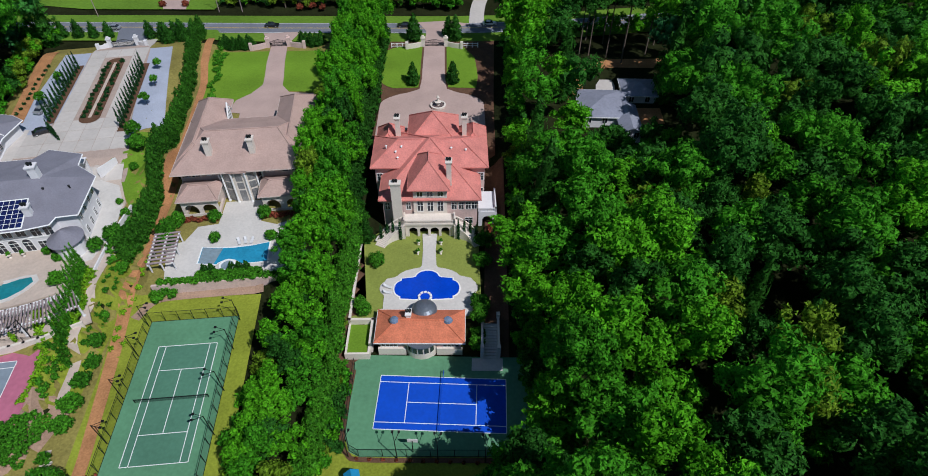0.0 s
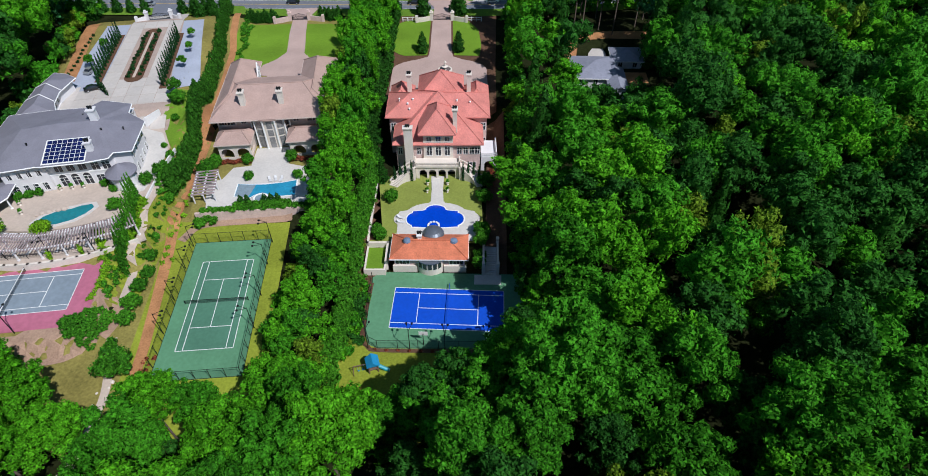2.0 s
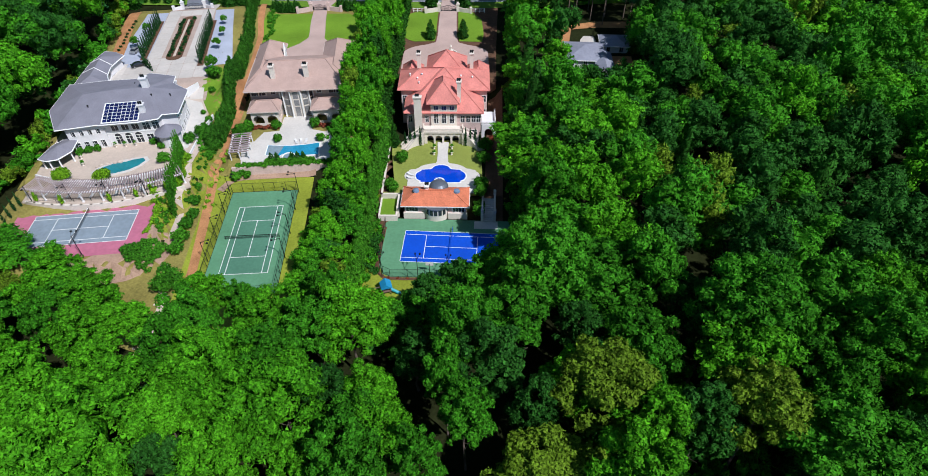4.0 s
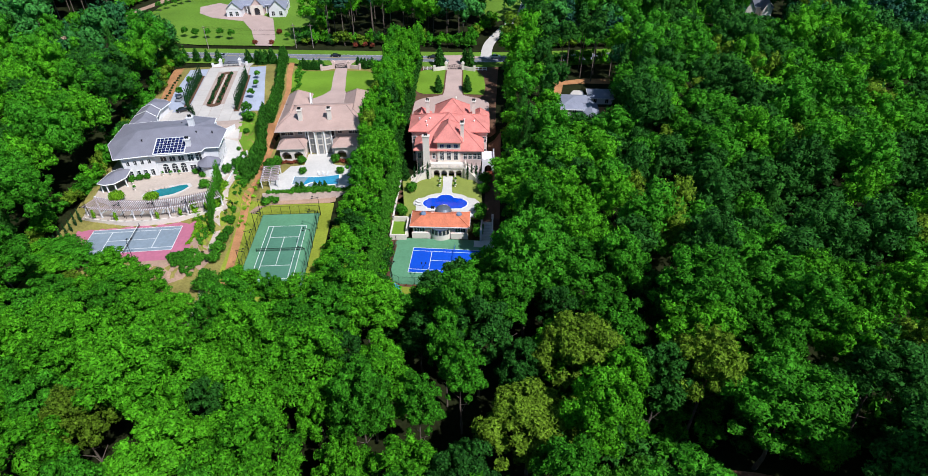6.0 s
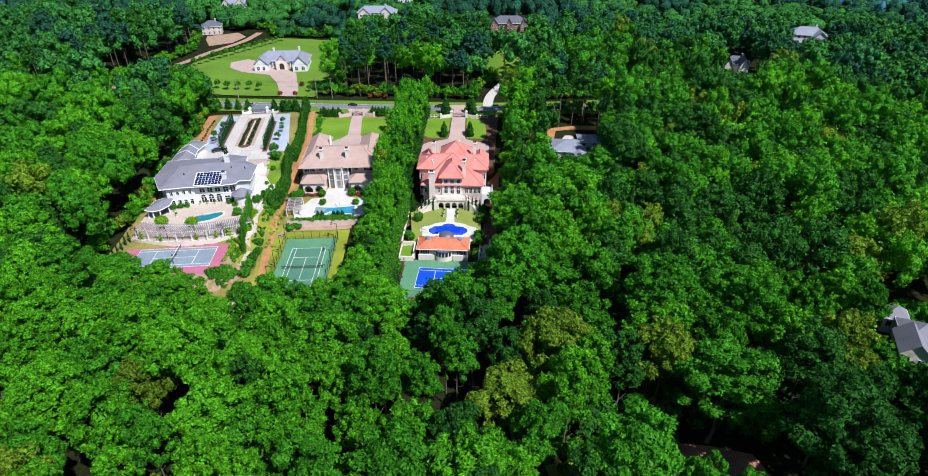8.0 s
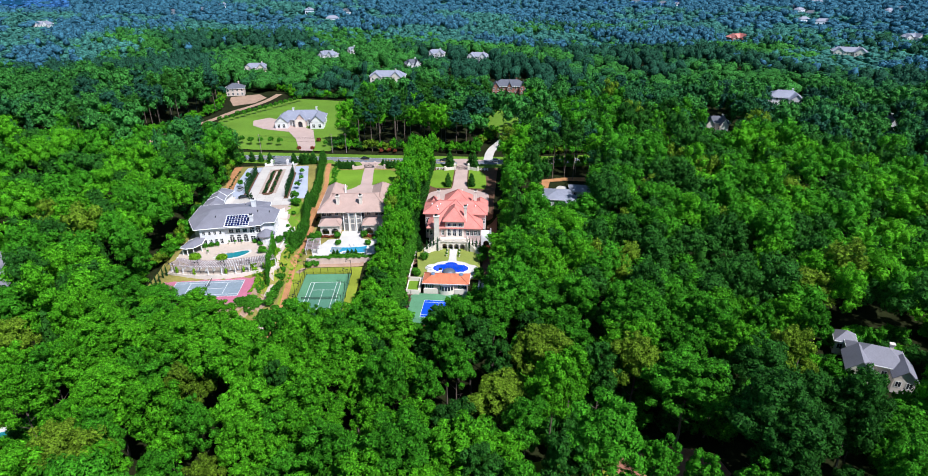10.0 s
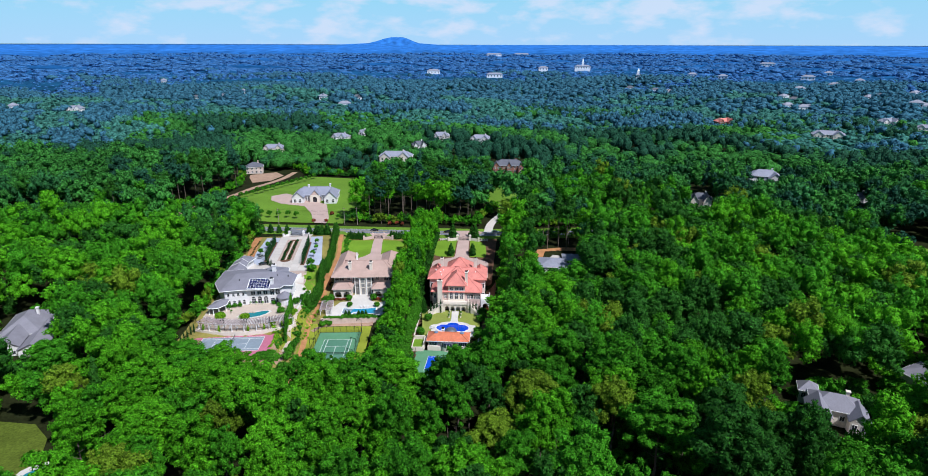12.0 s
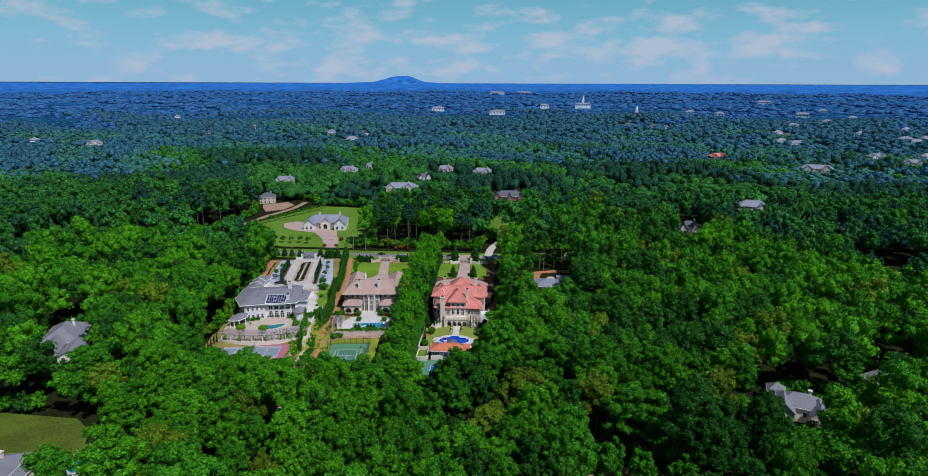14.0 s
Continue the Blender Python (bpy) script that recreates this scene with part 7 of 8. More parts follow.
for k in range(4):
    x, y = WHITE.at(-0.5 + k * 0.9, 40.5 - k * 1.2)
    cyp.put(x, y, 0.75, 0.7)
for k in range(15):
    t = k / 14
    bank_cyp.put(-78.0 + 4.2 * t, 81.0 - 19.0 * t, 0.95 + 0.1 * jit.random(), 0.95 + 0.15 * jit.random())
for u, v, s in ((-10.6, -0.6, 0.85), (-9.3, 0.2, 0.9), (-7.9, 0.0, 1.0), (-6.3, -0.3, 1.05), (6.9, -0.3, 1.05), (8.2, -0.1, 1.0), (9.6, 0.1, 0.95), (11.0, -0.4, 0.85)):
    x, y = RED.at(u, v)
    cyp.put(x, y, 0.95, s)
for k in range(6):
    x, y = WHITE.at(-17.6 - 0.8 * k, -22 - 1.6 * k)
    cyp.put(x, y, 0.8, 0.7)

# clipped hedge wall of tall conifers between two plots
hedge = Planting("leyland_cypress", crown_of("cone", HEDGE, 2, 1.75, 7.8, 800, 0.33, 0.34, 0.55), trunk_mesh(51, 1.0, 0.2, 0), "tall dense green hedge conifer in a row", "hedge tree", "conifers of the tall hedge")
line = smooth_line([(-91.0, 184), (-85.6, 163), (-81.0, 140.5), (-78.0, 124), (-75.2, 108.5), (-73.8, 96), (-73.4, 87)], 8)
acc = 0.0
for a, b in zip(line, line[1:]):
    acc += (b - a).length
    if acc > 1.35:
        acc = 0.0
        t = (b.y - 86) / 95
        hedge.put(b.x + jit.uniform(-0.3, 0.3), b.y, 0.78 + 0.2 * jit.random(), 0.85 + 0.2 * jit.random())
green_wall = Planting("screen_cypress", crown_of("cone", SHRUB, 12, 2.2, 9.0, 800, 0.38, 0.3, 0.55), trunk_mesh(57, 1.2, 0.2, 0), "tall bright green screening conifer beside a garden", "conifer", "bright screening conifers")
for k in range(22):
    y = 40 + k * 3.0
    green_wall.put((-25.8 if y < 66 else -26.8) - 0.02 * abs(y - 70) + jit.uniform(-0.5, 0.5), y, 0.85 + 0.25 * jit.random(), 0.8 + 0.3 * jit.random())
screen = Planting("screen_conifer", crown_of("cone", CONIFER, 3, 2.5, 12.5, 900, 0.42, 0.25, 0.7), trunk_mesh(52, 1.6, 0.25, 0), "tall dark green screening conifer", "conifer", "screening conifers")
for k in range(19):
    y = 108 + k * 4.0
    screen.put(-29.2 - 0.028 * (y - 108) + jit.uniform(-0.5, 0.5), y, 0.85 + 0.2 * jit.random(), 0.75 + 0.2 * jit.random())
for x, y, s in ((-26.6, 103, 0.8), (-24.4, 98.5, 0.62), (-33, 184, 0.9), (-31.5, 180, 1.0)):
    screen.put(x, y, s)
cone = Planting("clipped_conifer", crown_of("cone", CONIFER, 4, 1.9, 7.4, 700, 0.42, 0.18, 0.75), trunk_mesh(53, 0.8, 0.15, 0), "clipped dark green cone-shaped conifer on a lawn", "conifer", "clipped conifers")
for u, v, s in ((-5.9, 59.5, 1.0), (5.7, 60.0, 1.0), (-6.6, 84, 1.25), (6.6, 84, 1.15), (4.4, 86, 1.0)):
    cone.put(*RED.at(u, v), s)
street = Planting("upright_conifer", crown_of("cone", CONIFER, 5, 1.35, 4.6, 420, 0.36, 0.25, 0.7), trunk_mesh(54, 0.7, 0.12, 0), "small upright green conifer by the road", "conifer", "small conifers by the road")
for x in (-141, -135.5, -130.5, -125.5, -120.5, -107, -102.5, -99, -96):
    street.put(x, 181.2 + 0.02 * (x + 120), 1.15 + 0.2 * jit.random())
for k in range(14):
    u = -16 + k * 1.15 if k < 9 else 8.5 + (k - 9) * 1.5
    street.put(*TAN.at(u, 70.0 + 1.2 * jit.random()), 0.8 + 0.3 * jit.random())
for x, y, s in ((-98.6, 176, 1.5), (-100.6, 178.6, 1.3), (-95.0, 178.5, 1.6), (-103, 181.5, 1.2)):
    street.put(x, y, s)

ball = Planting("shrub", crown_of("blob", SHRUB, 6, 1.5, 2.4, 16, 480, 0.24, spread=0.6), None, "rounded green garden shrub", "shrub", "garden shrubs")
for x, y, s in ((-71.0, 67.0, 1.15), (-69.5, 62.5, 1.05), (-69.6, 58.6, 1.2), (-69.0, 54.0, 1.4), (-68.6, 50.0, 1.25), (-68.8, 44.3, 0.8), (-72.4, 73.0, 0.8), (-73.4, 87.5, 1.3), (-76, 90, 1.6), (-72.8, 83.6, 1.0), (-78.6, 87.0, 1.2)):
    ball.put(x, y, s)
ball.put(-65.4, 39.0, 2.3, 2.1)
for u, v, s in ((-11.0, -8.0, 1.3), (12.0, -8.4, 1.4), (-12.4, -21.5, 1.2), (11.2, -20.6, 1.5), (12.6, -2.4, 1.5), (-13.4, -19.6, 1.0), (10.8, -23.6, 1.2), (10.6, -26.2, 1.1), (10.4, -28.4, 1.2)):
    ball.put(*RED.at(u, v), s)
for u, v, s in ((-5.4, -5.6, 1.1), (5.6, -5.4, 1.2), (-4.2, -12.4, 0.95), (8.0, -13.0, 0.95), (-13.6, -6.2, 1.3), (-15.2, -9.5, 1.6), (-14.2, -12.5, 1.3), (-12.4, -24.9, 0.9), (-11.0, -25.4, 0.9), (-13.8, -26.2, 1.1)):
    ball.put(*TAN.at(u, v), s)
for k in range(9):
    ball.put(*TAN.at(-5.6 + k * 1.5, -23.0), 0.7 + 0.25 * jit.random(), 0.55)
for k in range(21):
    ball.put(*TAN.at(-13.0 + k * 1.42, -24.3 + 0.15 * math.sin(k * 2.3)), 0.66 + 0.15 * jit.random(), 0.5, z=6.1)
for k in range(5):
    street.put(*TAN.at(-4.6 + k * 1.5 + (2.6 if k > 1 else 0), -21.9), 0.62)
for u, v, s in ((14.2, -11.0, 1.15), (20.8, 12.0, 0.6), (22.8, 8.0, 0.8), (22.2, 30.0, 1.5), (21.6, 24.5, 0.8), (12.4, -4.2, 0.8), (9.8, -1.8, 0.75), (-8.6, -3.6, 0.8), (-6.4, -3.2, 0.8), (-4.4, -2.8, 0.75)):
    ball.put(*WHITE.at(u, v), s)
dark = Planting("clipped_bush", crown_of("blob", CYPRESS, 7, 0.75, 1.2, 10, 200, 0.16, spread=0.55), None, "small dark clipped bush on a planting island", "shrub", "bushes of the planting island")
for k in range(14):
    v = 46.5 + k * 2.2
    dark.put(*WHITE.at(5.5 + 0.3 * math.sin(k), v), 0.9 + 0.3 * jit.random())
    dark.put(*WHITE.at(8.7 + 0.3 * math.sin(k * 2), v + 0.9), 0.9 + 0.3 * jit.random())
for k in range(16):
    dark.put(*WHITE.at(-11.8 + 0.2 * math.sin(k), 38 + k * 2.6), 0.8)
small = Planting("young_tree", crown_of("blob", SHRUB, 8, 1.5, 3.2, 14, 420, 0.26, lift=1.4), trunk_mesh(55, 2.4, 0.09, 3), "young green garden tree", "tree", "young garden trees")
for u, v, s in ((-6.6, 55, 0.95), (-5.0, 66, 0.9), (20.6, 50, 0.9), (21.2, 60, 0.8), (20.4, 70, 0.8), (21.4, 33.5, 1.3), (23.4, 28.0, 0.8)):
    small.put(*WHITE.at(u, v), s)
for k in range(6):
    small.put(-156 + k * 5.9, 211.5 + 0.8 * math.sin(k * 2), 1.15)
for x, y, s in ((-95, 214, 1.1), (-90, 216, 1.3), (-99, 212, 0.9), (-91, 255, 2.2), (-93, 240, 1.2)):
    small.put(x, y, s)
for k in range(16):
    small.put(-183 + 2.0 * k * 0.9, 252 + k * 5.0, 1.0 + 0.3 * jit.random())
lime = Planting("lime_green_tree", crown_of("blob", LIME, 9, 1.9, 1.9, 18, 520, 0.28, lift=1.9, spread=0.6), trunk_mesh(56, 2.6, 0.11, 3), "small flat-topped lime green tree on a terrace", "tree", "lime green terrace trees")
for u, v, s in ((-9.0, -15.6, 1.25), (0.8, -17.0, 1.15)):
    lime.put(*WHITE.at(u, v), s, z=8.2)
vine = Planting("climbing_vine", crown_of("cone", LIME, 10, 0.5, 2.9, 150, 0.22, 0.5, 0.5), None, "lime green climbing vine on a pergola column", "vine", "vines on the pergola")
for a in (-112, -103, -88, -80, -71, -67):
    x, y = WHITE.at(2 + 43.9 * math.cos(radians(a)), 20 + 43.9 * math.sin(radians(a)))
    vine.put(x, y, 1.0, z=8.2)
red_bush = Planting("flowering_shrub", crown_of("blob", FLOWER, 11, 0.9, 1.3, 10, 220, 0.18, spread=0.55), None, "reddish flowering garden shrub", "shrub", "flowering shrubs")
for k in range(7):
    red_bush.put(*TAN.at(-11.6 + k * 1.05, -5.4 + 0.3 * math.sin(k * 2)), 0.8 + 0.3 * jit.random())
    red_bush.put(*TAN.at(6.0 + k * 1.15, -5.8 + 0.3 * math.sin(k * 2)), 0.8 + 0.3 * jit.random())
for x, y, s in ((2.6, 101, 1.3), (3.6, 103.5, 1.2), (2.4, 98.6, 1.0), (-105, 206, 1.6), (-113, 205.5, 1.6), (-106.5, 222, 1.8), (-64, 205, 1.6), (-60, 206, 1.8), (-56, 205, 1.6)):
    red_bush.put(x, y, s)
for k in range(12):
    red_bush.put(*BLUECT.at(-2.0 + 2.3 * k, -5.6), 0.45)
for x, y, s in ((27, -7.5, 1.7), (30, -8.5, 1.9), (33.5, -7.0, 2.2), (37, -7.5, 2.0), (35, -11, 1.8), (39, -10.5, 1.6), (41.5, -7, 1.3), (43.5, -6.0, 1.2), (25, -12, 1.1), (47.5, -4.4, 1.2), (50.5, -9.5, 0.9)):
    ball.put(x, y, s, s * 1.3)
# shrubby ground cover on the banks by the red court
rng2 = np.random.default_rng(21)
unit_v, unit_f = blob_crown(60, 0.9, 1.0, 6, 90, 0.2, spread=0.55)


def cover(poly, step, mat, label, s0=0.9, s1=1.3):
    xs, ys = [p[0] for p in poly], [p[1] for p in poly]
    px, py = scatter(rng2, min(xs), max(xs), min(ys), max(ys), step)
    ok = within(px, py, poly)
    items = [(unit_v, unit_f, (x, y, hgt(x, y) - 0.1), rng2.uniform(0, 6), rng2.uniform(s0, s1), rng2.uniform(s0, s1), 0) for x, y in zip(px[ok], py[ok])]
    return merge("ground_cover", items, [mat], label, "ground cover")


cover([(-79.6, 47.0), (-75.4, 43.6), (-71.0, 42.6), (-71.6, 50.7), (-72.9, 52.4), (-75.6, 49.4)], 0.72, SHRUB, "bright green leafy ground cover on a bank")
cover([(-75.4, 54), (-73.6, 54), (-74.6, 60), (-77.0, 66), (-78.4, 66), (-76.2, 60)], 1.1, SHRUB, "green shrubs on a bank beside a court")
cover([(-85.6, 74), (-84, 74), (-76.2, 62), (-75.0, 53), (-76.4, 53), (-77.8, 61.5)], 1.0, LIME, "yellow-green hedge beside a court", 0.7, 1.1)
cover([(-78.5, 82), (-75.8, 82), (-74.8, 70), (-73.6, 60), (-75.6, 60), (-77.2, 70)], 1.0, LIME, "lime green shrubs beside cypresses", 0.7, 1.2)
cover([(-74.6, 84), (-72.0, 84), (-70.8, 72), (-69.8, 60), (-71.6, 60), (-73.4, 72)], 1.5, SHRUB, "mixed green shrubs on a garden bank", 0.5, 1.0)
cover([(-62.6, 44), (-59.8, 44), (-58.6, 24), (-61, 24)], 1.3, FLOWER, "brownish low shrubs along a clay strip", 0.4, 0.8)
cover([(-77.2, 100), (-74.6, 100), (-72.2, 84), (-74.6, 82), (-76.4, 88)], 1.3, SHRUB, "green shrubs at the foot of a tall hedge", 0.8, 1.5)
cover([(-71.0, 92), (-69.4, 92), (-68.6, 74), (-66.4, 66), (-68.4, 66), (-70, 76)], 1.5, LIME, "lime green shrubs along a clay strip", 0.6, 1.1)
cover([(-83.5, 180), (-80, 180), (-76.4, 150), (-74.5, 143), (-76.8, 143), (-79.5, 160)], 1.6, SHRUB, "mixed green shrubs inside a boundary", 0.8, 1.6)


# ---- the woods ----
CLEAR = [
    [(-25.5, 46), (-26, 40), (-25, 29), (-12, 29), (-4, 33), (3, 39), (11, 47), (13, 52), (10.8, 68), (9.4, 74), (8.6, 100), (8.6, 125), (8, 154), (7, 190), (-33, 190), (-31.5, 174), (-29.5, 120), (-27, 86), (-27, 75), (-24, 65), (-24, 51)],
    [(-37.5, 37), (-37.5, 40), (-40.5, 44), (-41, 58), (-39.5, 81), (-41.5, 103), (-44, 143), (-45, 186), (-96, 190), (-140, 190), (-134, 168), (-128, 148), (-124, 134), (-124, 122), (-119, 98), (-114, 78), (-122, 66), (-114, 50), (-104, 46), (-92, 43), (-82, 38), (-74, 32), (-70, 22), (-69, 11), (-60, 10), (-52, 24), (-43, 33)],
    [(-330, 140), (-250, 162), (-180, 175), (-130, 178), (0, 182), (60, 196), (160, 232), (160, 248), (60, 214), (14, 206), (10, 224), (16, 250), (20, 270), (20, 352), (-10, 352), (-7, 280), (-5, 250), (2, 246), (-6, 224), (-9, 206), (-92, 206), (-88, 236), (-96, 302), (-116, 332), (-168, 342), (-180, 362), (-190, 364), (-205, 357), (-222, 340), (-207, 304), (-200, 285), (-203, 250), (-210, 222), (-222, 198), (-250, 188), (-330, 162)],
    [(27, 137), (36, 131), (44, 132), (51, 146), (52, 168), (27, 166)],
    [(-194, 50), (-176, 34), (-160, 30), (-158, 44), (-166, 66), (-184, 80)],
    [(-195, 3), (-130, 2), (-119, -3), (-114, -9), (-103, -12), (-98, -19), (-100, -28), (-106, -44), (-140, -46), (-146, -18), (-195, -18)],
    [(106, 14), (128, 6), (133, 20), (123, 36), (108, 37)],
    [(144, 38), (162, 40), (164, 60), (146, 60)],
    [(-8, 352), (20, 352), (22, 376), (-12, 376)],
    [(194, 326), (224, 326), (226, 352), (194, 352)],
    [(190, 149), (262, 156), (305, 176), (305, 192), (215, 198), (198, 175)],
    [(89, 10), (94, 9), (95, 15), (90, 16)],
    [(20, -10), (36, -4), (57, -3), (66, -7), (66, -16), (58, -25), (40, -26), (23, -20)],
    [(20, -47), (60, -50), (64, -42), (40, -37), (24, -40)],
]
rng = np.random.default_rng(7)


def free(px, py):
    ok = np.ones(len(px), bool)
    for poly in CLEAR:
        ok &= ~within(px, py, poly)
    return ok


# low growth before the houses that show among the trees: place, half width, rise of the open view
OPEN_VIEWS = [(34, 142, 9, 0.34), (44, 152, 7, 0.34), (-181, 59, 14, 0), (-166, 40, 8, 0), (-129, -31, 10, 0), (-122, -8, 13, 0.42), (-112, -22, 8, 0.42), (225, 172, 8, 0.36), (114, 26, 12, 0.40), (92, 12, 3, 0.7), (152, 50, 6, 0), (5, 366, 16, 0), (206, 338, 14, 0), (-238, 440, 14, 0),
              (-188, 508, 12, 0), (-100, 392, 20, 0), (-90, 455, 9, 0), (-76, 522, 12, 0), (-170, 534, 7, 0), (-30, 504, 14, 0), (286, 703, 14, 0), (363, 574, 20, 0), (501, 712, 15, 0), (516, 653, 15, 0),
              (139, 266, 9, 0), (183, 262, 4, 0), (248, 280, 6, 0), (-676, 720, 14, 0), (-216, 348, 10, 0)]
OPEN_VIEWS += [(x, y, 7, 0) for x, y in FAR_PLOTS]


def low_growth(x, y):
    """How much a tree is kept down so that a house behind it can be seen."""
    k = 1.0
    for hx, hy, r, rise in OPEN_VIEWS:
        run = hy - y
        if -9 < run < 120:
            if abs(x - hx - (20 - hx) * max(run, 0) / (hy + 150)) < r:
                k = min(k, ((6.5 if hy < 330 else 8.5 if hy < 420 else 10.5) + (rise or 80 / (hy + 161)) * max(run - 6, 0)) / 25)
                if run < (9 if hy < 420 else 4) and abs(x - hx) < r * 0.8:
                    return 0.0
    return k


# the wood thins and drops towards the open plots: span of x, edge, height there, rise away from it
GARDEN_EDGES = [(-122, -73, 47, 6, 0.60), (-73, -38, 56, 5, 0.60), (-27, -13, 49, 0, 0.66), (-13, -6, 43.5, 0, 1.28), (-6, 0, 48, 0, 1.2), (0, 5, 53, 0, 1.15), (5, 12, 62, 0, 1.03)]


def tallest(x, y):
    """The height to which a tree of the near wood grows."""
    top = 99.0
    if 72 < y < 132 and 6 < x < 22:
        top = 15.5 + 1.1 * max(0.0, x - 10)
    if 32 < y < 54 and 8 < x < 26:
        top = 13.0 + 1.0 * max(0.0, x - 10)
    for a, b, edge, z, rise in GARDEN_EDGES:
        if y < edge and a < 15 + (x - 15) * (edge + 100) / (y + 100) < b:
            top = min(top, z + rise * (edge - y))
    return top


# single trees that stand out of the near wood: place, height of the top, spread, kind, clear radius
LANDMARK_TREES = [(14.1, -6.7, 25.2, 1.45, 5, 9.0), (62.9, 25.7, 33.0, 1.35, 6, 8.0), (46.0, 13.0, 31.0, 1.3, 3, 8.0), (30.0, 17.0, 28.0, 1.15, 6, 6.5), (-60.0, -13.3, 29.5, 0.9, 5, 6.0)]
# the nearest wood, tree by tree
px, py = scatter(rng, -106, 102, -46, 46, 9.3)
ok = free(px, py) & np.array([low_growth(a, b) > 0.7 for a, b in zip(px, py)]) & ~((px > 48) & (py < -4) & (rng.uniform(0, 1, len(px)) < 0.08))
near_xy = [p for p in sorted(zip(px[ok], py[ok]), key=lambda p: p[1]) if all(math.hypot(p[0] - a, p[1] - b) > c for a, b, _, _, _, c in LANDMARK_TREES)][:300]
NEAR_TOP = max(p[1] for p in near_xy)
for k, (x, y) in enumerate(near_xy):
    bright = [0.32, 0.14, 0.03, 0.30, 0.09, 0.04, 0.08, 0.0]
    shady = [0.15, 0.22, 0.11, 0.13, 0.17, 0.05, 0.12, 0.05]
    if x > 45 and y < 2:
        shady = [0.0, 0.08, 0.42, 0.0, 0.12, 0.06, 0.06, 0.26]
    kind = int(rng.choice(8, p=bright if x < -8 else shady))
    s = float(rng.choice([0.7, 0.85, 1.0, 1.15, 1.35], p=[0.16, 0.24, 0.28, 0.2, 0.12])) * rng.uniform(0.93, 1.07)
    m = pose(x + rng.uniform(-1.4, 1.4), y + rng.uniform(-1.4, 1.4), hgt(x, y) - 0.1, 0, 0, rng.uniform(0, 360))
    if k < 8:
        t = NEAR[k]
        t.matrix_basis = m
    else:
        t = copy_thing(NEAR[kind], m)
    t.scale = (s, s * rng.uniform(0.9, 1.1), (0.62 + 0.42 * s) * rng.uniform(0.86, 1.12) * (1.0 if x > -12 else 0.97))
    grow = max(0.3, (tallest(x, y) - hgt(x, y)) / 26.5)
    if t.scale[2] > grow:
        t.scale = (s * (0.6 + 0.4 * grow / t.scale[2]), s * (0.6 + 0.4 * grow / t.scale[2]), grow * rng.uniform(0.9, 1.06))
    t["group"] = "trees of the near wood"

for x, y, top, wide, kind, _ in LANDMARK_TREES:
    t = copy_thing(NEAR[kind], pose(x, y, hgt(x, y) - 0.1, 0, 0, (x * 71 + y * 13) % 360))
    t.scale = (wide, wide, (top - hgt(x, y)) / (24.5 if kind == 5 else 26.5))
    t["group"] = "trees of the near wood"
# tall trees at the foot of the lower lawn and beside the blue court
for x, y, top, wide, kind in ((16.5, 55.0, 30.0, 1.05, 1), (21.0, 62.0, 18.0, 0.9, 2), (9.2, 41.0, 22.5, 0.85, 7), (4.4, 37.2, 20.0, 0.8, 1), (-1.5, 33.2, 19.5, 0.85, 2), (-6.8, 30.4, 18.0, 0.8, 2), (-13.0, 27.5, 13.0, 0.7, 1), (-19.0, 26.5, 12.5, 0.7, 0),
                             (-73.0, 28.0, 15.0, 0.85, 0), (-64.5, 22.0, 14.0, 0.8, 3), (-83.0, 32.5, 15.5, 0.85, 3), (-69.5, 17.5, 17.0, 0.85, 0)):
    t = copy_thing(NEAR[kind], pose(x, y, hgt(x, y) - 0.1, 0, 0, (x * 71 + y * 13) % 360))
    t.scale = (wide, wide, top / 26.5)
    t["group"] = "trees of the near wood"

# the rest of the wood on either side
items = []
px, py = scatter(rng, -420, 400, -56, 330, 8.3)
ok = free(px, py) & ~((px > -47) & (px < -23) & (py > 32) & (py < 188))
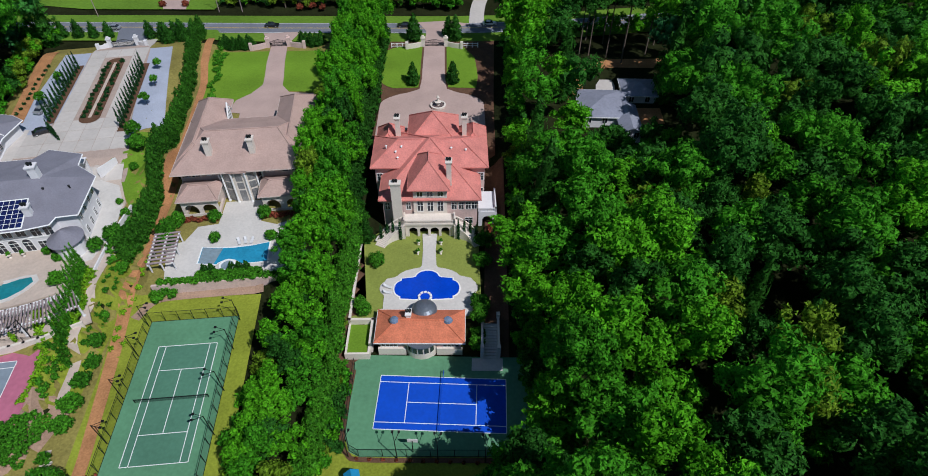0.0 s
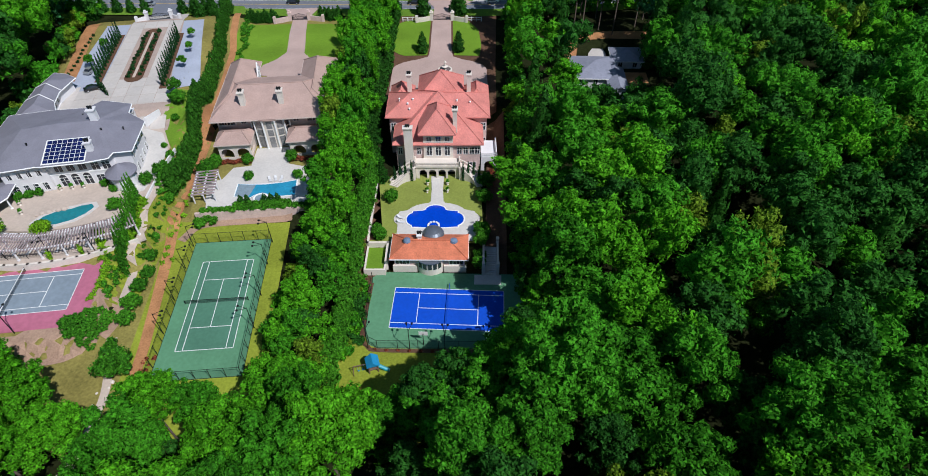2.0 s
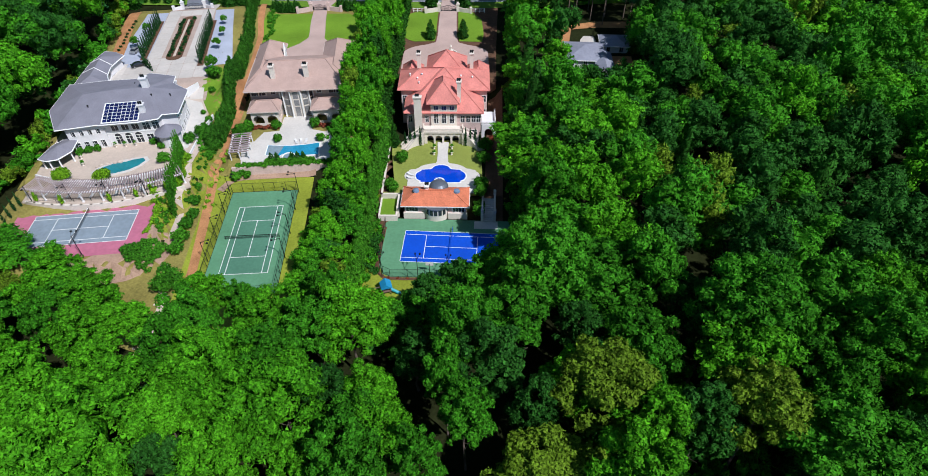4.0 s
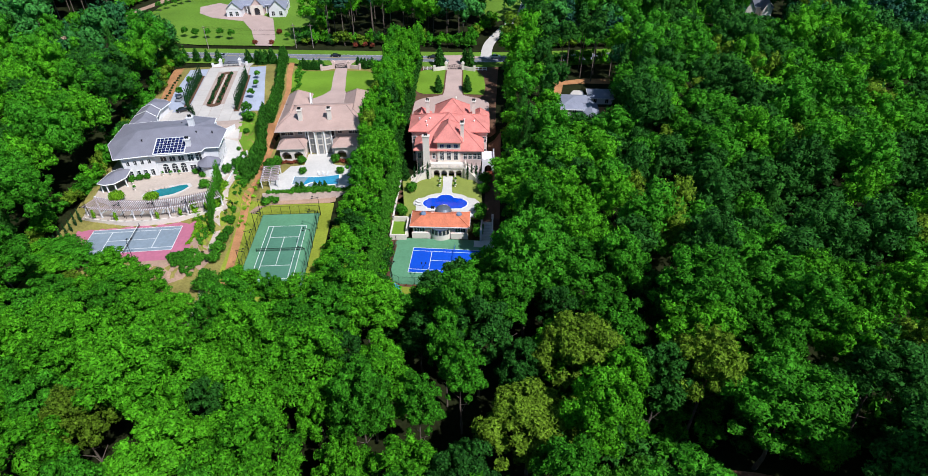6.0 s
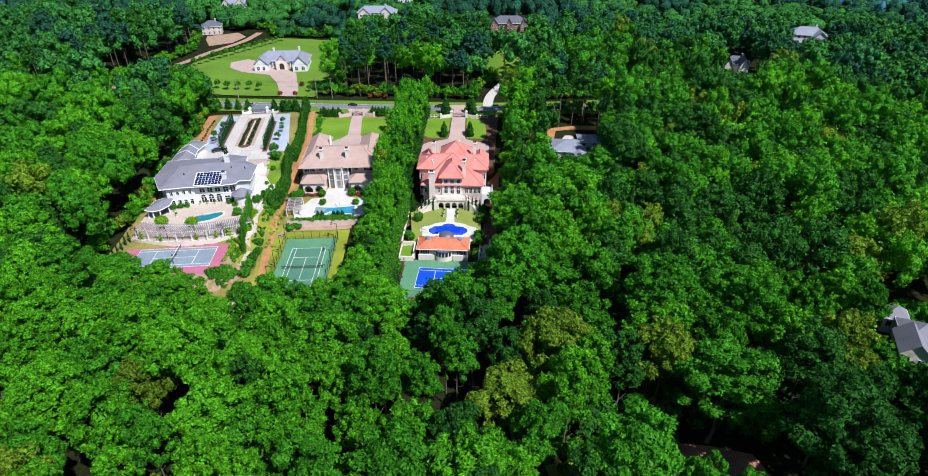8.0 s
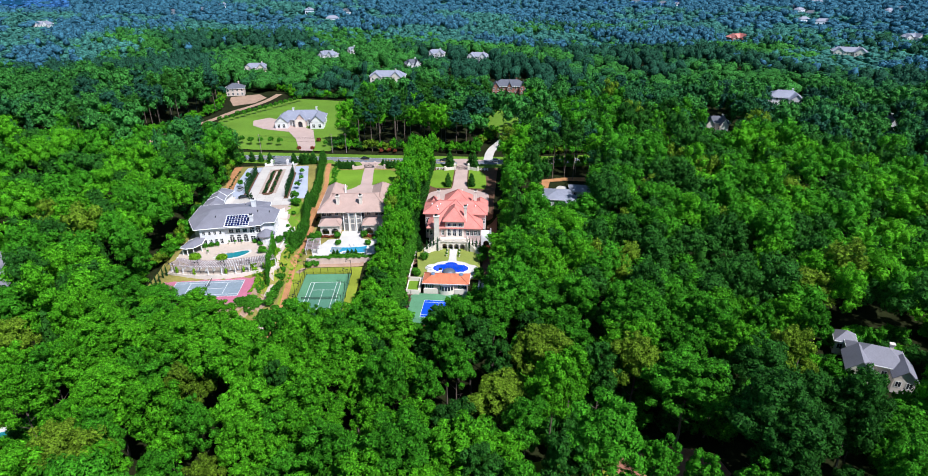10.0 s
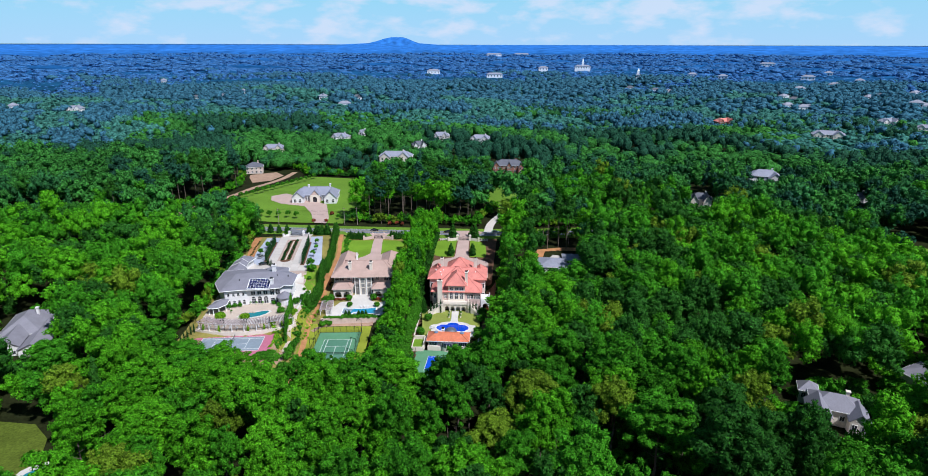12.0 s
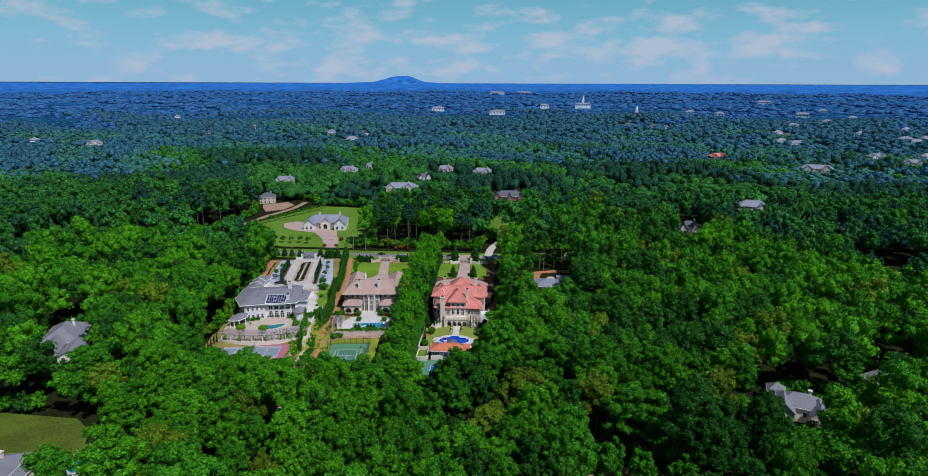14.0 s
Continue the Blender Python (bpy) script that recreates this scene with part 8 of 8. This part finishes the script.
# only what stands within a broad fan ahead of the flight
ok &= (py + 190 > np.abs(px + 14) * 0.98)
for x, y in zip(px[ok], py[ok]):
    low = low_growth(x, y)
    if low == 0 or -106 < x < 102 and -46 < y < NEAR_TOP + 3.5 and low > 0.7:
        continue
    block = (-90 < x < -9 and 203 < y < 300) or (-240 < x < -196 and 190 < y < 300) or (14 < x < 60 and 160 < y < 205)
    pine = low == 1 and rng.uniform() < (0.5 if block else 0.05 if y < 150 else 0.2)
    z = hgt(x, y) - 0.2
    if block and pine:
        v, f = TALL_PINE_CROWNS[rng.integers(3)]
        t = rng.uniform(0.9, 1.2)
        items.append((v, f, (x, y, z), rng.uniform(0, 6.3), rng.uniform(0.85, 1.25), t, int(rng.choice([4, 7, 2], p=[0.45, 0.3, 0.25]))))
        items.append((*STEM, (x, y, z), 0.0, 1.0, t, 8))
        continue
    if low < 0.62:
        for k in range(3 if y < 200 else 2):
            v, f = EDGE_CROWNS[rng.integers(3)]
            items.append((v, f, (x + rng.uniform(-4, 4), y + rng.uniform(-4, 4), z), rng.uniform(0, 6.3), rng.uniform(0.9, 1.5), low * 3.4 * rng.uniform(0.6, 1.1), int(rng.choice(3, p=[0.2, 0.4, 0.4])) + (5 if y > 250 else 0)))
        continue
    # farther crowns take the leaf colours with haze mixed in
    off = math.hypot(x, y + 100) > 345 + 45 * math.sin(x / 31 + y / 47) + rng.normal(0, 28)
    if pine:
        v, f = PINE_CROWNS[rng.integers(3)]
        items.append((v, f, (x, y, z), rng.uniform(0, 6.3), rng.uniform(0.8, 1.2), rng.uniform(0.85, 1.15), 6 if off else 4))
        continue
    v, f = (MIDDLE_CROWNS if y < 125 and -150 < x < 120 else WOOD_CROWNS)[rng.integers(6)]
    s = rng.uniform(0.86, 1.38)
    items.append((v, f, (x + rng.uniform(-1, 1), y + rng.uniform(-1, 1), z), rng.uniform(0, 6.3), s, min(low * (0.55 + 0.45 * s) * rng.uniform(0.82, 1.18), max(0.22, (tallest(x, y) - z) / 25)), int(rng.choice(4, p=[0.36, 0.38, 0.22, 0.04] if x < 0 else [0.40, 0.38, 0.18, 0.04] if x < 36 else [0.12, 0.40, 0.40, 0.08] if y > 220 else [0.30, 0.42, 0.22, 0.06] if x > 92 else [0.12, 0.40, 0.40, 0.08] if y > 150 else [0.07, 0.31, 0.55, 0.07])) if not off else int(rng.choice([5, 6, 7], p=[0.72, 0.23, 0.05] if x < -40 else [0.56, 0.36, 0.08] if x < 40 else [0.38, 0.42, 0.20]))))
# lower growth along the edges of the clearings
for poly in CLEAR[:3] + CLEAR[4:8]:
    mx, my = np.mean([p[0] for p in poly]), np.mean([p[1] for p in poly])
    for (ax, ay), (bx, by) in zip(poly, poly[1:] + poly[:1]):
        L = math.hypot(bx - ax, by - ay)
        for k in range(int(L / 3.6)):
            t = (k + 0.5) / int(L / 3.6)
            nx_, ny_ = (by - ay) / L, -(bx - ax) / L
            for side in (2.2, -2.2):
                x, y = ax + (bx - ax) * t + nx_ * side + rng.uniform(-1, 1), ay + (by - ay) * t + ny_ * side + rng.uniform(-1, 1)
                if not free(np.array([x]), np.array([y]))[0] or -48 < x < -22 and 20 < y < 190 or low_growth(x, y) < 1:
                    continue
                v, f = EDGE_CROWNS[rng.integers(3)]
                items.append((v, f, (x, y, hgt(x, y) - 0.4), rng.uniform(0, 6.3), rng.uniform(0.8, 1.3), rng.uniform(0.7, 1.4), int(rng.choice(4, p=[0.34, 0.36, 0.20, 0.10]))))
# undergrowth in the shade behind the yard
for k in range(95):
    x, y = rng.uniform(16, 80), rng.uniform(-2, 18)
    v, f = EDGE_CROWNS[rng.integers(3)]
    items.append((v, f, (x, y, hgt(x, y) - 0.3), rng.uniform(0, 6.3), rng.uniform(0.9, 1.5), rng.uniform(0.7, 1.6), int(rng.choice(3, p=[0.1, 0.4, 0.5]))))
# thickets along the foot of the lawn and round a neighbour's house
for k in range(46):
    x, y = rng.uniform(-27, 9), rng.uniform(27, 33.5)
    v, f = EDGE_CROWNS[rng.integers(3)]
    items.append((v, f, (x, y + max(0.0, 0.45 * x), hgt(x, y) - 0.3), rng.uniform(0, 6.3), rng.uniform(0.8, 1.3), rng.uniform(0.9, 1.7), int(rng.choice(4, p=[0.3, 0.4, 0.2, 0.1]))))
for k in range(120):
    x, y = rng.uniform(96, 130), rng.uniform(-8, 42)
    if 104 < x < 124 and 11 < y < 35:
        continue
    v, f = EDGE_CROWNS[rng.integers(3)]
    items.append((v, f, (x, y, hgt(x, y) - 0.3), rng.uniform(0, 6.3), rng.uniform(0.8, 1.4), rng.uniform(0.5, 1.2), int(rng.choice(3, p=[0.1, 0.4, 0.5]))))
# the wood goes on under the flight
px, py = scatter(rng, -130, 135, -205, -56, 11.0)
for x, y in zip(px, py):
    v, f = WOOD_CROWNS[rng.integers(6)]
    s = rng.uniform(0.9, 1.35)
    items.append((v, f, (x, y, hgt(x, y) - 0.2), rng.uniform(0, 6.3), s, (0.5 + 0.4 * s) * rng.uniform(0.85, 1.15), int(rng.choice(4, p=[0.3, 0.38, 0.28, 0.04]))))
# bushes along both sides of the belt and beside the red-roofed house
for ax, ay, bx, by, step, size in ((-37.6, 40, -38.4, 82, 2.6, 0.8), (-25.6, 44, -24.6, 66, 2.0, 0.66), (-23.4, 47, -23.2, 65, 2.0, 0.45), (-26.6, 66, -28.6, 100, 2.4, 0.6), (10.0, 70, 8.4, 126, 2.8, 0.75), (-38.2, 82, -40, 104, 3.0, 0.7), (13.4, 52, 10.6, 70, 2.6, 0.8)):
    n = int(math.hypot(bx - ax, by - ay) / step)
    for k in range(n):
        t = (k + rng.uniform(0, 0.8)) / n
        x, y = ax + (bx - ax) * t + rng.uniform(-0.7, 0.7), ay + (by - ay) * t
        v, f = EDGE_CROWNS[rng.integers(3)]
        items.append((v, f, (x, y, hgt(x, y) - 0.3), rng.uniform(0, 6.3), size * rng.uniform(0.7, 1.2), size * rng.uniform(0.5, 1.1), int(rng.choice(4, p=[0.3, 0.4, 0.2, 0.1]))))
# the belt of trees between the tan and the red-roofed house
px, py = scatter(rng, -44, -24, 34, 186, 3.6)
edge_l, edge_r = -36.6 - 0.045 * np.maximum(py - 70, 0), -27.4 - 0.02 * np.maximum(py - 60, 0)
for x, y in zip(px[(px > edge_l) & (px < edge_r)], py[(px > edge_l) & (px < edge_r)]):
    v, f = MIDDLE_CROWNS[rng.integers(6)]
    tall = (0.42 + 0.32 * float(ss((y - 50) / 60))) * rng.uniform(0.8, 1.2)
    items.append((v, f, (x, y, hgt(x, y) - 0.2), rng.uniform(0, 6.3), rng.uniform(0.46, 0.68), tall, int(rng.choice(4, p=[0.62, 0.30, 0.05, 0.03]))))
merge("woodland", items, LEAF + [CONIFER] + HAZED_LEAF[:3] + [BARK], "dense green broadleaf woodland with scattered pines", "woods")

# the woods behind, out past a kilometre, in stands of one kind
items = []
for x0, x1, y0, y1, step, near_, far_ in ((-960, 800, -40, 900, 9.8, 0, 960), (-1400, 1200, 300, 1600, 14.5, 950, 1640), (-2000, 2000, 900, 2900, 29, 1630, 3000)):
    px, py = scatter(rng, x0, x1, y0, y1, step)
    px, py = px + rng.uniform(-5, 5, len(px)), py + rng.uniform(-5, 5, len(py))
    d = np.hypot(px, py + 100)
    ok = free(px, py) & (py + 170 > np.abs(px + 40) * 1.0) & (d > near_) & (d < far_) & ~((py < 331) & (np.abs(px + 10) < 412))
    stand = np.sin(px / 61 + 1.7 * np.sin(py / 90)) * np.sin(py / 52 + np.sin(px / 110)) + 0.5 * np.sin(px / 23 + py / 37)
    rise = np.sin(px / 140 + 2.0 + np.sin(py / 160)) * np.sin(py / 58 + 0.8 * np.sin(px / 75))
    for x, y, q, up in zip(px[ok], py[ok], stand[ok], rise[ok]):
        low = low_growth(x, y)
        if rng.uniform() < 0.08 or low == 0:
            continue
        far = math.hypot(x, y + 100)
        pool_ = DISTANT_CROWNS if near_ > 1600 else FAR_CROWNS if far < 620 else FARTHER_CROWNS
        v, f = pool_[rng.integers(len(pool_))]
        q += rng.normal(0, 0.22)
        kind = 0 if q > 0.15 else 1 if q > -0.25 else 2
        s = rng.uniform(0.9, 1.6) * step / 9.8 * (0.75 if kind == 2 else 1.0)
        # haze with distance: crowns step to paler, bluer leaf colours
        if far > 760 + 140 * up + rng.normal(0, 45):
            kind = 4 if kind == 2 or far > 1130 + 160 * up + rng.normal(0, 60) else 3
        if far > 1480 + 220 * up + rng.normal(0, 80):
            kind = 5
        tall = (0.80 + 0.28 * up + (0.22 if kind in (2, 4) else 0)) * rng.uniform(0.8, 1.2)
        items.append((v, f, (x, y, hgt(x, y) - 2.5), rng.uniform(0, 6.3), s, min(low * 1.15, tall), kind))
merge("far_woodland", [i for i in items if math.hypot(i[2][0], i[2][1] + 100) < 620], HAZED_LEAF, "far unbroken dark green woodland", "woods")
merge("distant_woodland", [i for i in items if math.hypot(i[2][0], i[2][1] + 100) >= 620], HAZED_LEAF, "hazy woodland a kilometre and more away", "woods", True)
# ---- the distance ----
def lower_canopy():
    """A sheet in haze colours, added so that gaps between far crowns stay pale."""
    na, nr = 260, 46
    ang = np.radians(np.linspace(-52, 62, na))
    rad = 640 * (1700 / 640) ** np.linspace(0, 1, nr)
    A, R = np.meshgrid(ang, rad)
    X, Y = -np.sin(A) * R, np.cos(A) * R - 100
    Z = height(X, Y) + 1.5 + np.random.default_rng(12).uniform(0, 4.0, A.shape)
    i = (np.arange(nr - 1)[:, None] * na + np.arange(na - 1)[None]).ravel()
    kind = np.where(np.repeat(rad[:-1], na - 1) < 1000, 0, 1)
    me = array_mesh("lower_canopy", np.stack([X.ravel(), Y.ravel(), Z.ravel()], 1), np.stack([i, i + na, i + na + 1, i + 1], 1), [HAZED_LEAF[1], HAZED_LEAF[3]], kind)
    return tagged(new("lower_canopy", me), "haze-coloured sheet filling the gaps between far tree crowns", "woods", kind="stuff")


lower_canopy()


def woods_of_distance():
    """Rolling wooded land from a kilometre out to the skyline, too far off to shift."""
    na, nr = 330, 90
    ang = np.radians(np.linspace(-52, 64, na))
    rad = 1450 * (4650 / 1450) ** np.linspace(0, 1, nr)
    A, R = np.meshgrid(ang, rad)
    X, Y = -np.sin(A) * R, np.cos(A) * R - 100
    r3 = np.random.default_rng(9)
    crown = r3.uniform(0, 1, A.shape) * 3.5 + 2 * np.sin(X / 90 + 2 * np.sin(Y / 130)) * np.sin(Y / 75)
    crown *= 1 - 0.85 * ss((R - 2600) / 1600)
    Z = height(X, Y) + 6 + crown
    V = np.stack([X.ravel(), Y.ravel(), Z.ravel()], 1)
    i = (np.arange(nr - 1)[:, None] * na + np.arange(na - 1)[None]).ravel()
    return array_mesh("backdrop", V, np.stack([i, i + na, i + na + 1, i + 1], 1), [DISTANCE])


def distance_material():
    """Far land with haze painted into its blue, deepening with distance from the plots."""
    m = bpy.data.materials.new("distance_haze_blue")
    m.use_nodes = True
    n, l = m.node_tree.nodes, m.node_tree.links
    p = n["Principled BSDF"]
    geo = n.new("ShaderNodeNewGeometry")
    ln = n.new("ShaderNodeVectorMath"); ln.operation = "LENGTH"
    l.new(geo.outputs["Position"], ln.inputs[0])
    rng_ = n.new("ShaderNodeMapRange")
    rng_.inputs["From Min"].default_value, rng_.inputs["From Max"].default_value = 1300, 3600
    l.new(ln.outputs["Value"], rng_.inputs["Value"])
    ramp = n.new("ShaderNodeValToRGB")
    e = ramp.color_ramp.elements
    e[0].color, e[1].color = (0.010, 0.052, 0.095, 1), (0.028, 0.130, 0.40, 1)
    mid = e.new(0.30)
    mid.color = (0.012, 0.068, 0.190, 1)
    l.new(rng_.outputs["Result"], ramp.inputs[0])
    nz = n.new("ShaderNodeTexNoise")
    nz.inputs["Scale"].default_value, nz.inputs["Detail"].default_value = 0.02, 5
    l.new(geo.outputs["Position"], nz.inputs["Vector"])
    k = n.new("ShaderNodeMapRange")
    k.inputs["From Min"].default_value, k.inputs["From Max"].default_value = 0.3, 0.7
    k.inputs["To Min"].default_value, k.inputs["To Max"].default_value = 0.55, 1.35
    l.new(nz.outputs["Fac"], k.inputs["Value"])
    sc = n.new("ShaderNodeVectorMath"); sc.operation = "SCALE"
    l.new(ramp.outputs[0], sc.inputs[0]); l.new(k.outputs["Result"], sc.inputs["Scale"])
    l.new(sc.outputs[0], p.inputs["Base Color"])
    p.inputs["Roughness"].default_value, p.inputs["Specular IOR Level"].default_value = 1.0, 0.0
    # faint emission lifts the far land as haze would
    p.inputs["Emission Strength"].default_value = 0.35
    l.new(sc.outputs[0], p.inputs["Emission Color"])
    return m


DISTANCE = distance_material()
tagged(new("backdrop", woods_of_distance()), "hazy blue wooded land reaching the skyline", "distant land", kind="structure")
# the lone dome of rock on the skyline
bm = bmesh.new()
prof = [(0, 60), (40, 59), (80, 50), (130, 32), (185, 16), (340, 7), (620, -8)]
rings = []
cx, cy = -955.0, 4440.0
for r, z in prof:
    rings.append([bm.verts.new((cx + r * math.cos(a * math.pi / 16) * (1.25 if math.cos(a * math.pi / 16) < 0 else 0.85), cy + 0.3 * r * math.sin(a * math.pi / 16), 96 + z)) for a in range(32)])
for p, q in zip(rings[1:], rings[2:]):
    for k in range(32):
        bm.faces.new((p[k], p[(k + 1) % 32], q[(k + 1) % 32], q[k]))
bm.faces.new(rings[1])
for v in rings[0]:
    bm.verts.remove(v)
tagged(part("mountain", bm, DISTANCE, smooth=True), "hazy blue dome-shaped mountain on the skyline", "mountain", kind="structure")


# pale buildings that stand out of the far woods
def far_building(x, y, w, h, mat, label, tower=0.0):
    t = thing("far_building", pose(x, y, hgt(x, y), 0, 0, math.degrees(math.atan2(x, y + 160)) * -1), label, "building")
    part("wall", boxes((-w / 2, w / 2, -7, 7, -2, h)), mat, t)
    roof("roof", t, FAR_ROOF, -w / 2 - 1, w / 2 + 1, -8, 8, h, h + 4, caps=False, fascia=False)
    n = max(3, int(w / 7))
    for k in range(n):
        u = -w / 2 + w * (k + 0.5) / n
        part("window", boxes((u - 1.3, u + 1.3, -7.08, -6.95, h - 5.5, h - 2.5)), GLASS, t)
    if tower:
        part("tower", boxes((-3, 3, -3, 3, h, h + tower * 0.6)), mat, t)
        part("spire", lathe(bmesh.new(), [(3.2, h + tower * 0.6), (0.2, h + tower)], sides=8), mat, t)
    return t


for x, y, w, h, mat, tower, text in (
        (-240, 1529, 46, 24, FAR_WHITE, 0, "large pale building far in the woods"), (-66, 1442, 54, 20, FAR_WHITE, 0, "low white building far in the woods"),
        (180, 1683, 60, 26, FAR_WHITE, 22, "white church with a spire far in the woods"), (292, 1406, 12, 22, FAR_WHITE, 16, "white tower far in the woods"),
        (444, 1488, 30, 19, FAR_WHITE, 0, "white building far in the woods"), (-11, 2682, 90, 20, FAR_WHITE, 0, "long white building on the far land"),
        (-135, 2666, 90, 20, FAR_WHITE, 0, "white building on the far land"), (-807, 1167, 16, 18, FAR_WHITE, 0, "white house far in the woods"),
        (803, 1543, 26, 19, FAR_WHITE, 0, "white building far in the woods"), (759, 1301, 24, 18, FAR_WHITE, 0, "pale building far in the woods"),
        (-517, 956, 18, 17, FAR_WHITE, 0, "white house far in the woods"), (618, 853, 24, 17, FAR_WHITE, 0, "pale house far in the woods"),
        (795, 1940, 60, 20, FAR_WHITE, 0, "long white building on the far land"), (505, 1437, 30, 19, FAR_WHITE, 0, "white building far in the woods"),
        (-748, 685, 16, 17, FAR_WHITE, 0, "white house far in the woods"), (65, 1681, 36, 22, FAR_WHITE, 0, "pale building far in the woods"),
        (546, 1095, 26, 18, FAR_WHITE, 0, "white house far in the woods"), (-335, 880, 18, 17, FAR_WHITE, 0, "white house far in the woods"),
        (650, 1180, 30, 18, FAR_WHITE, 0, "white house far in the woods"), (700, 1420, 40, 19, FAR_WHITE, 0, "pale building far in the woods")):
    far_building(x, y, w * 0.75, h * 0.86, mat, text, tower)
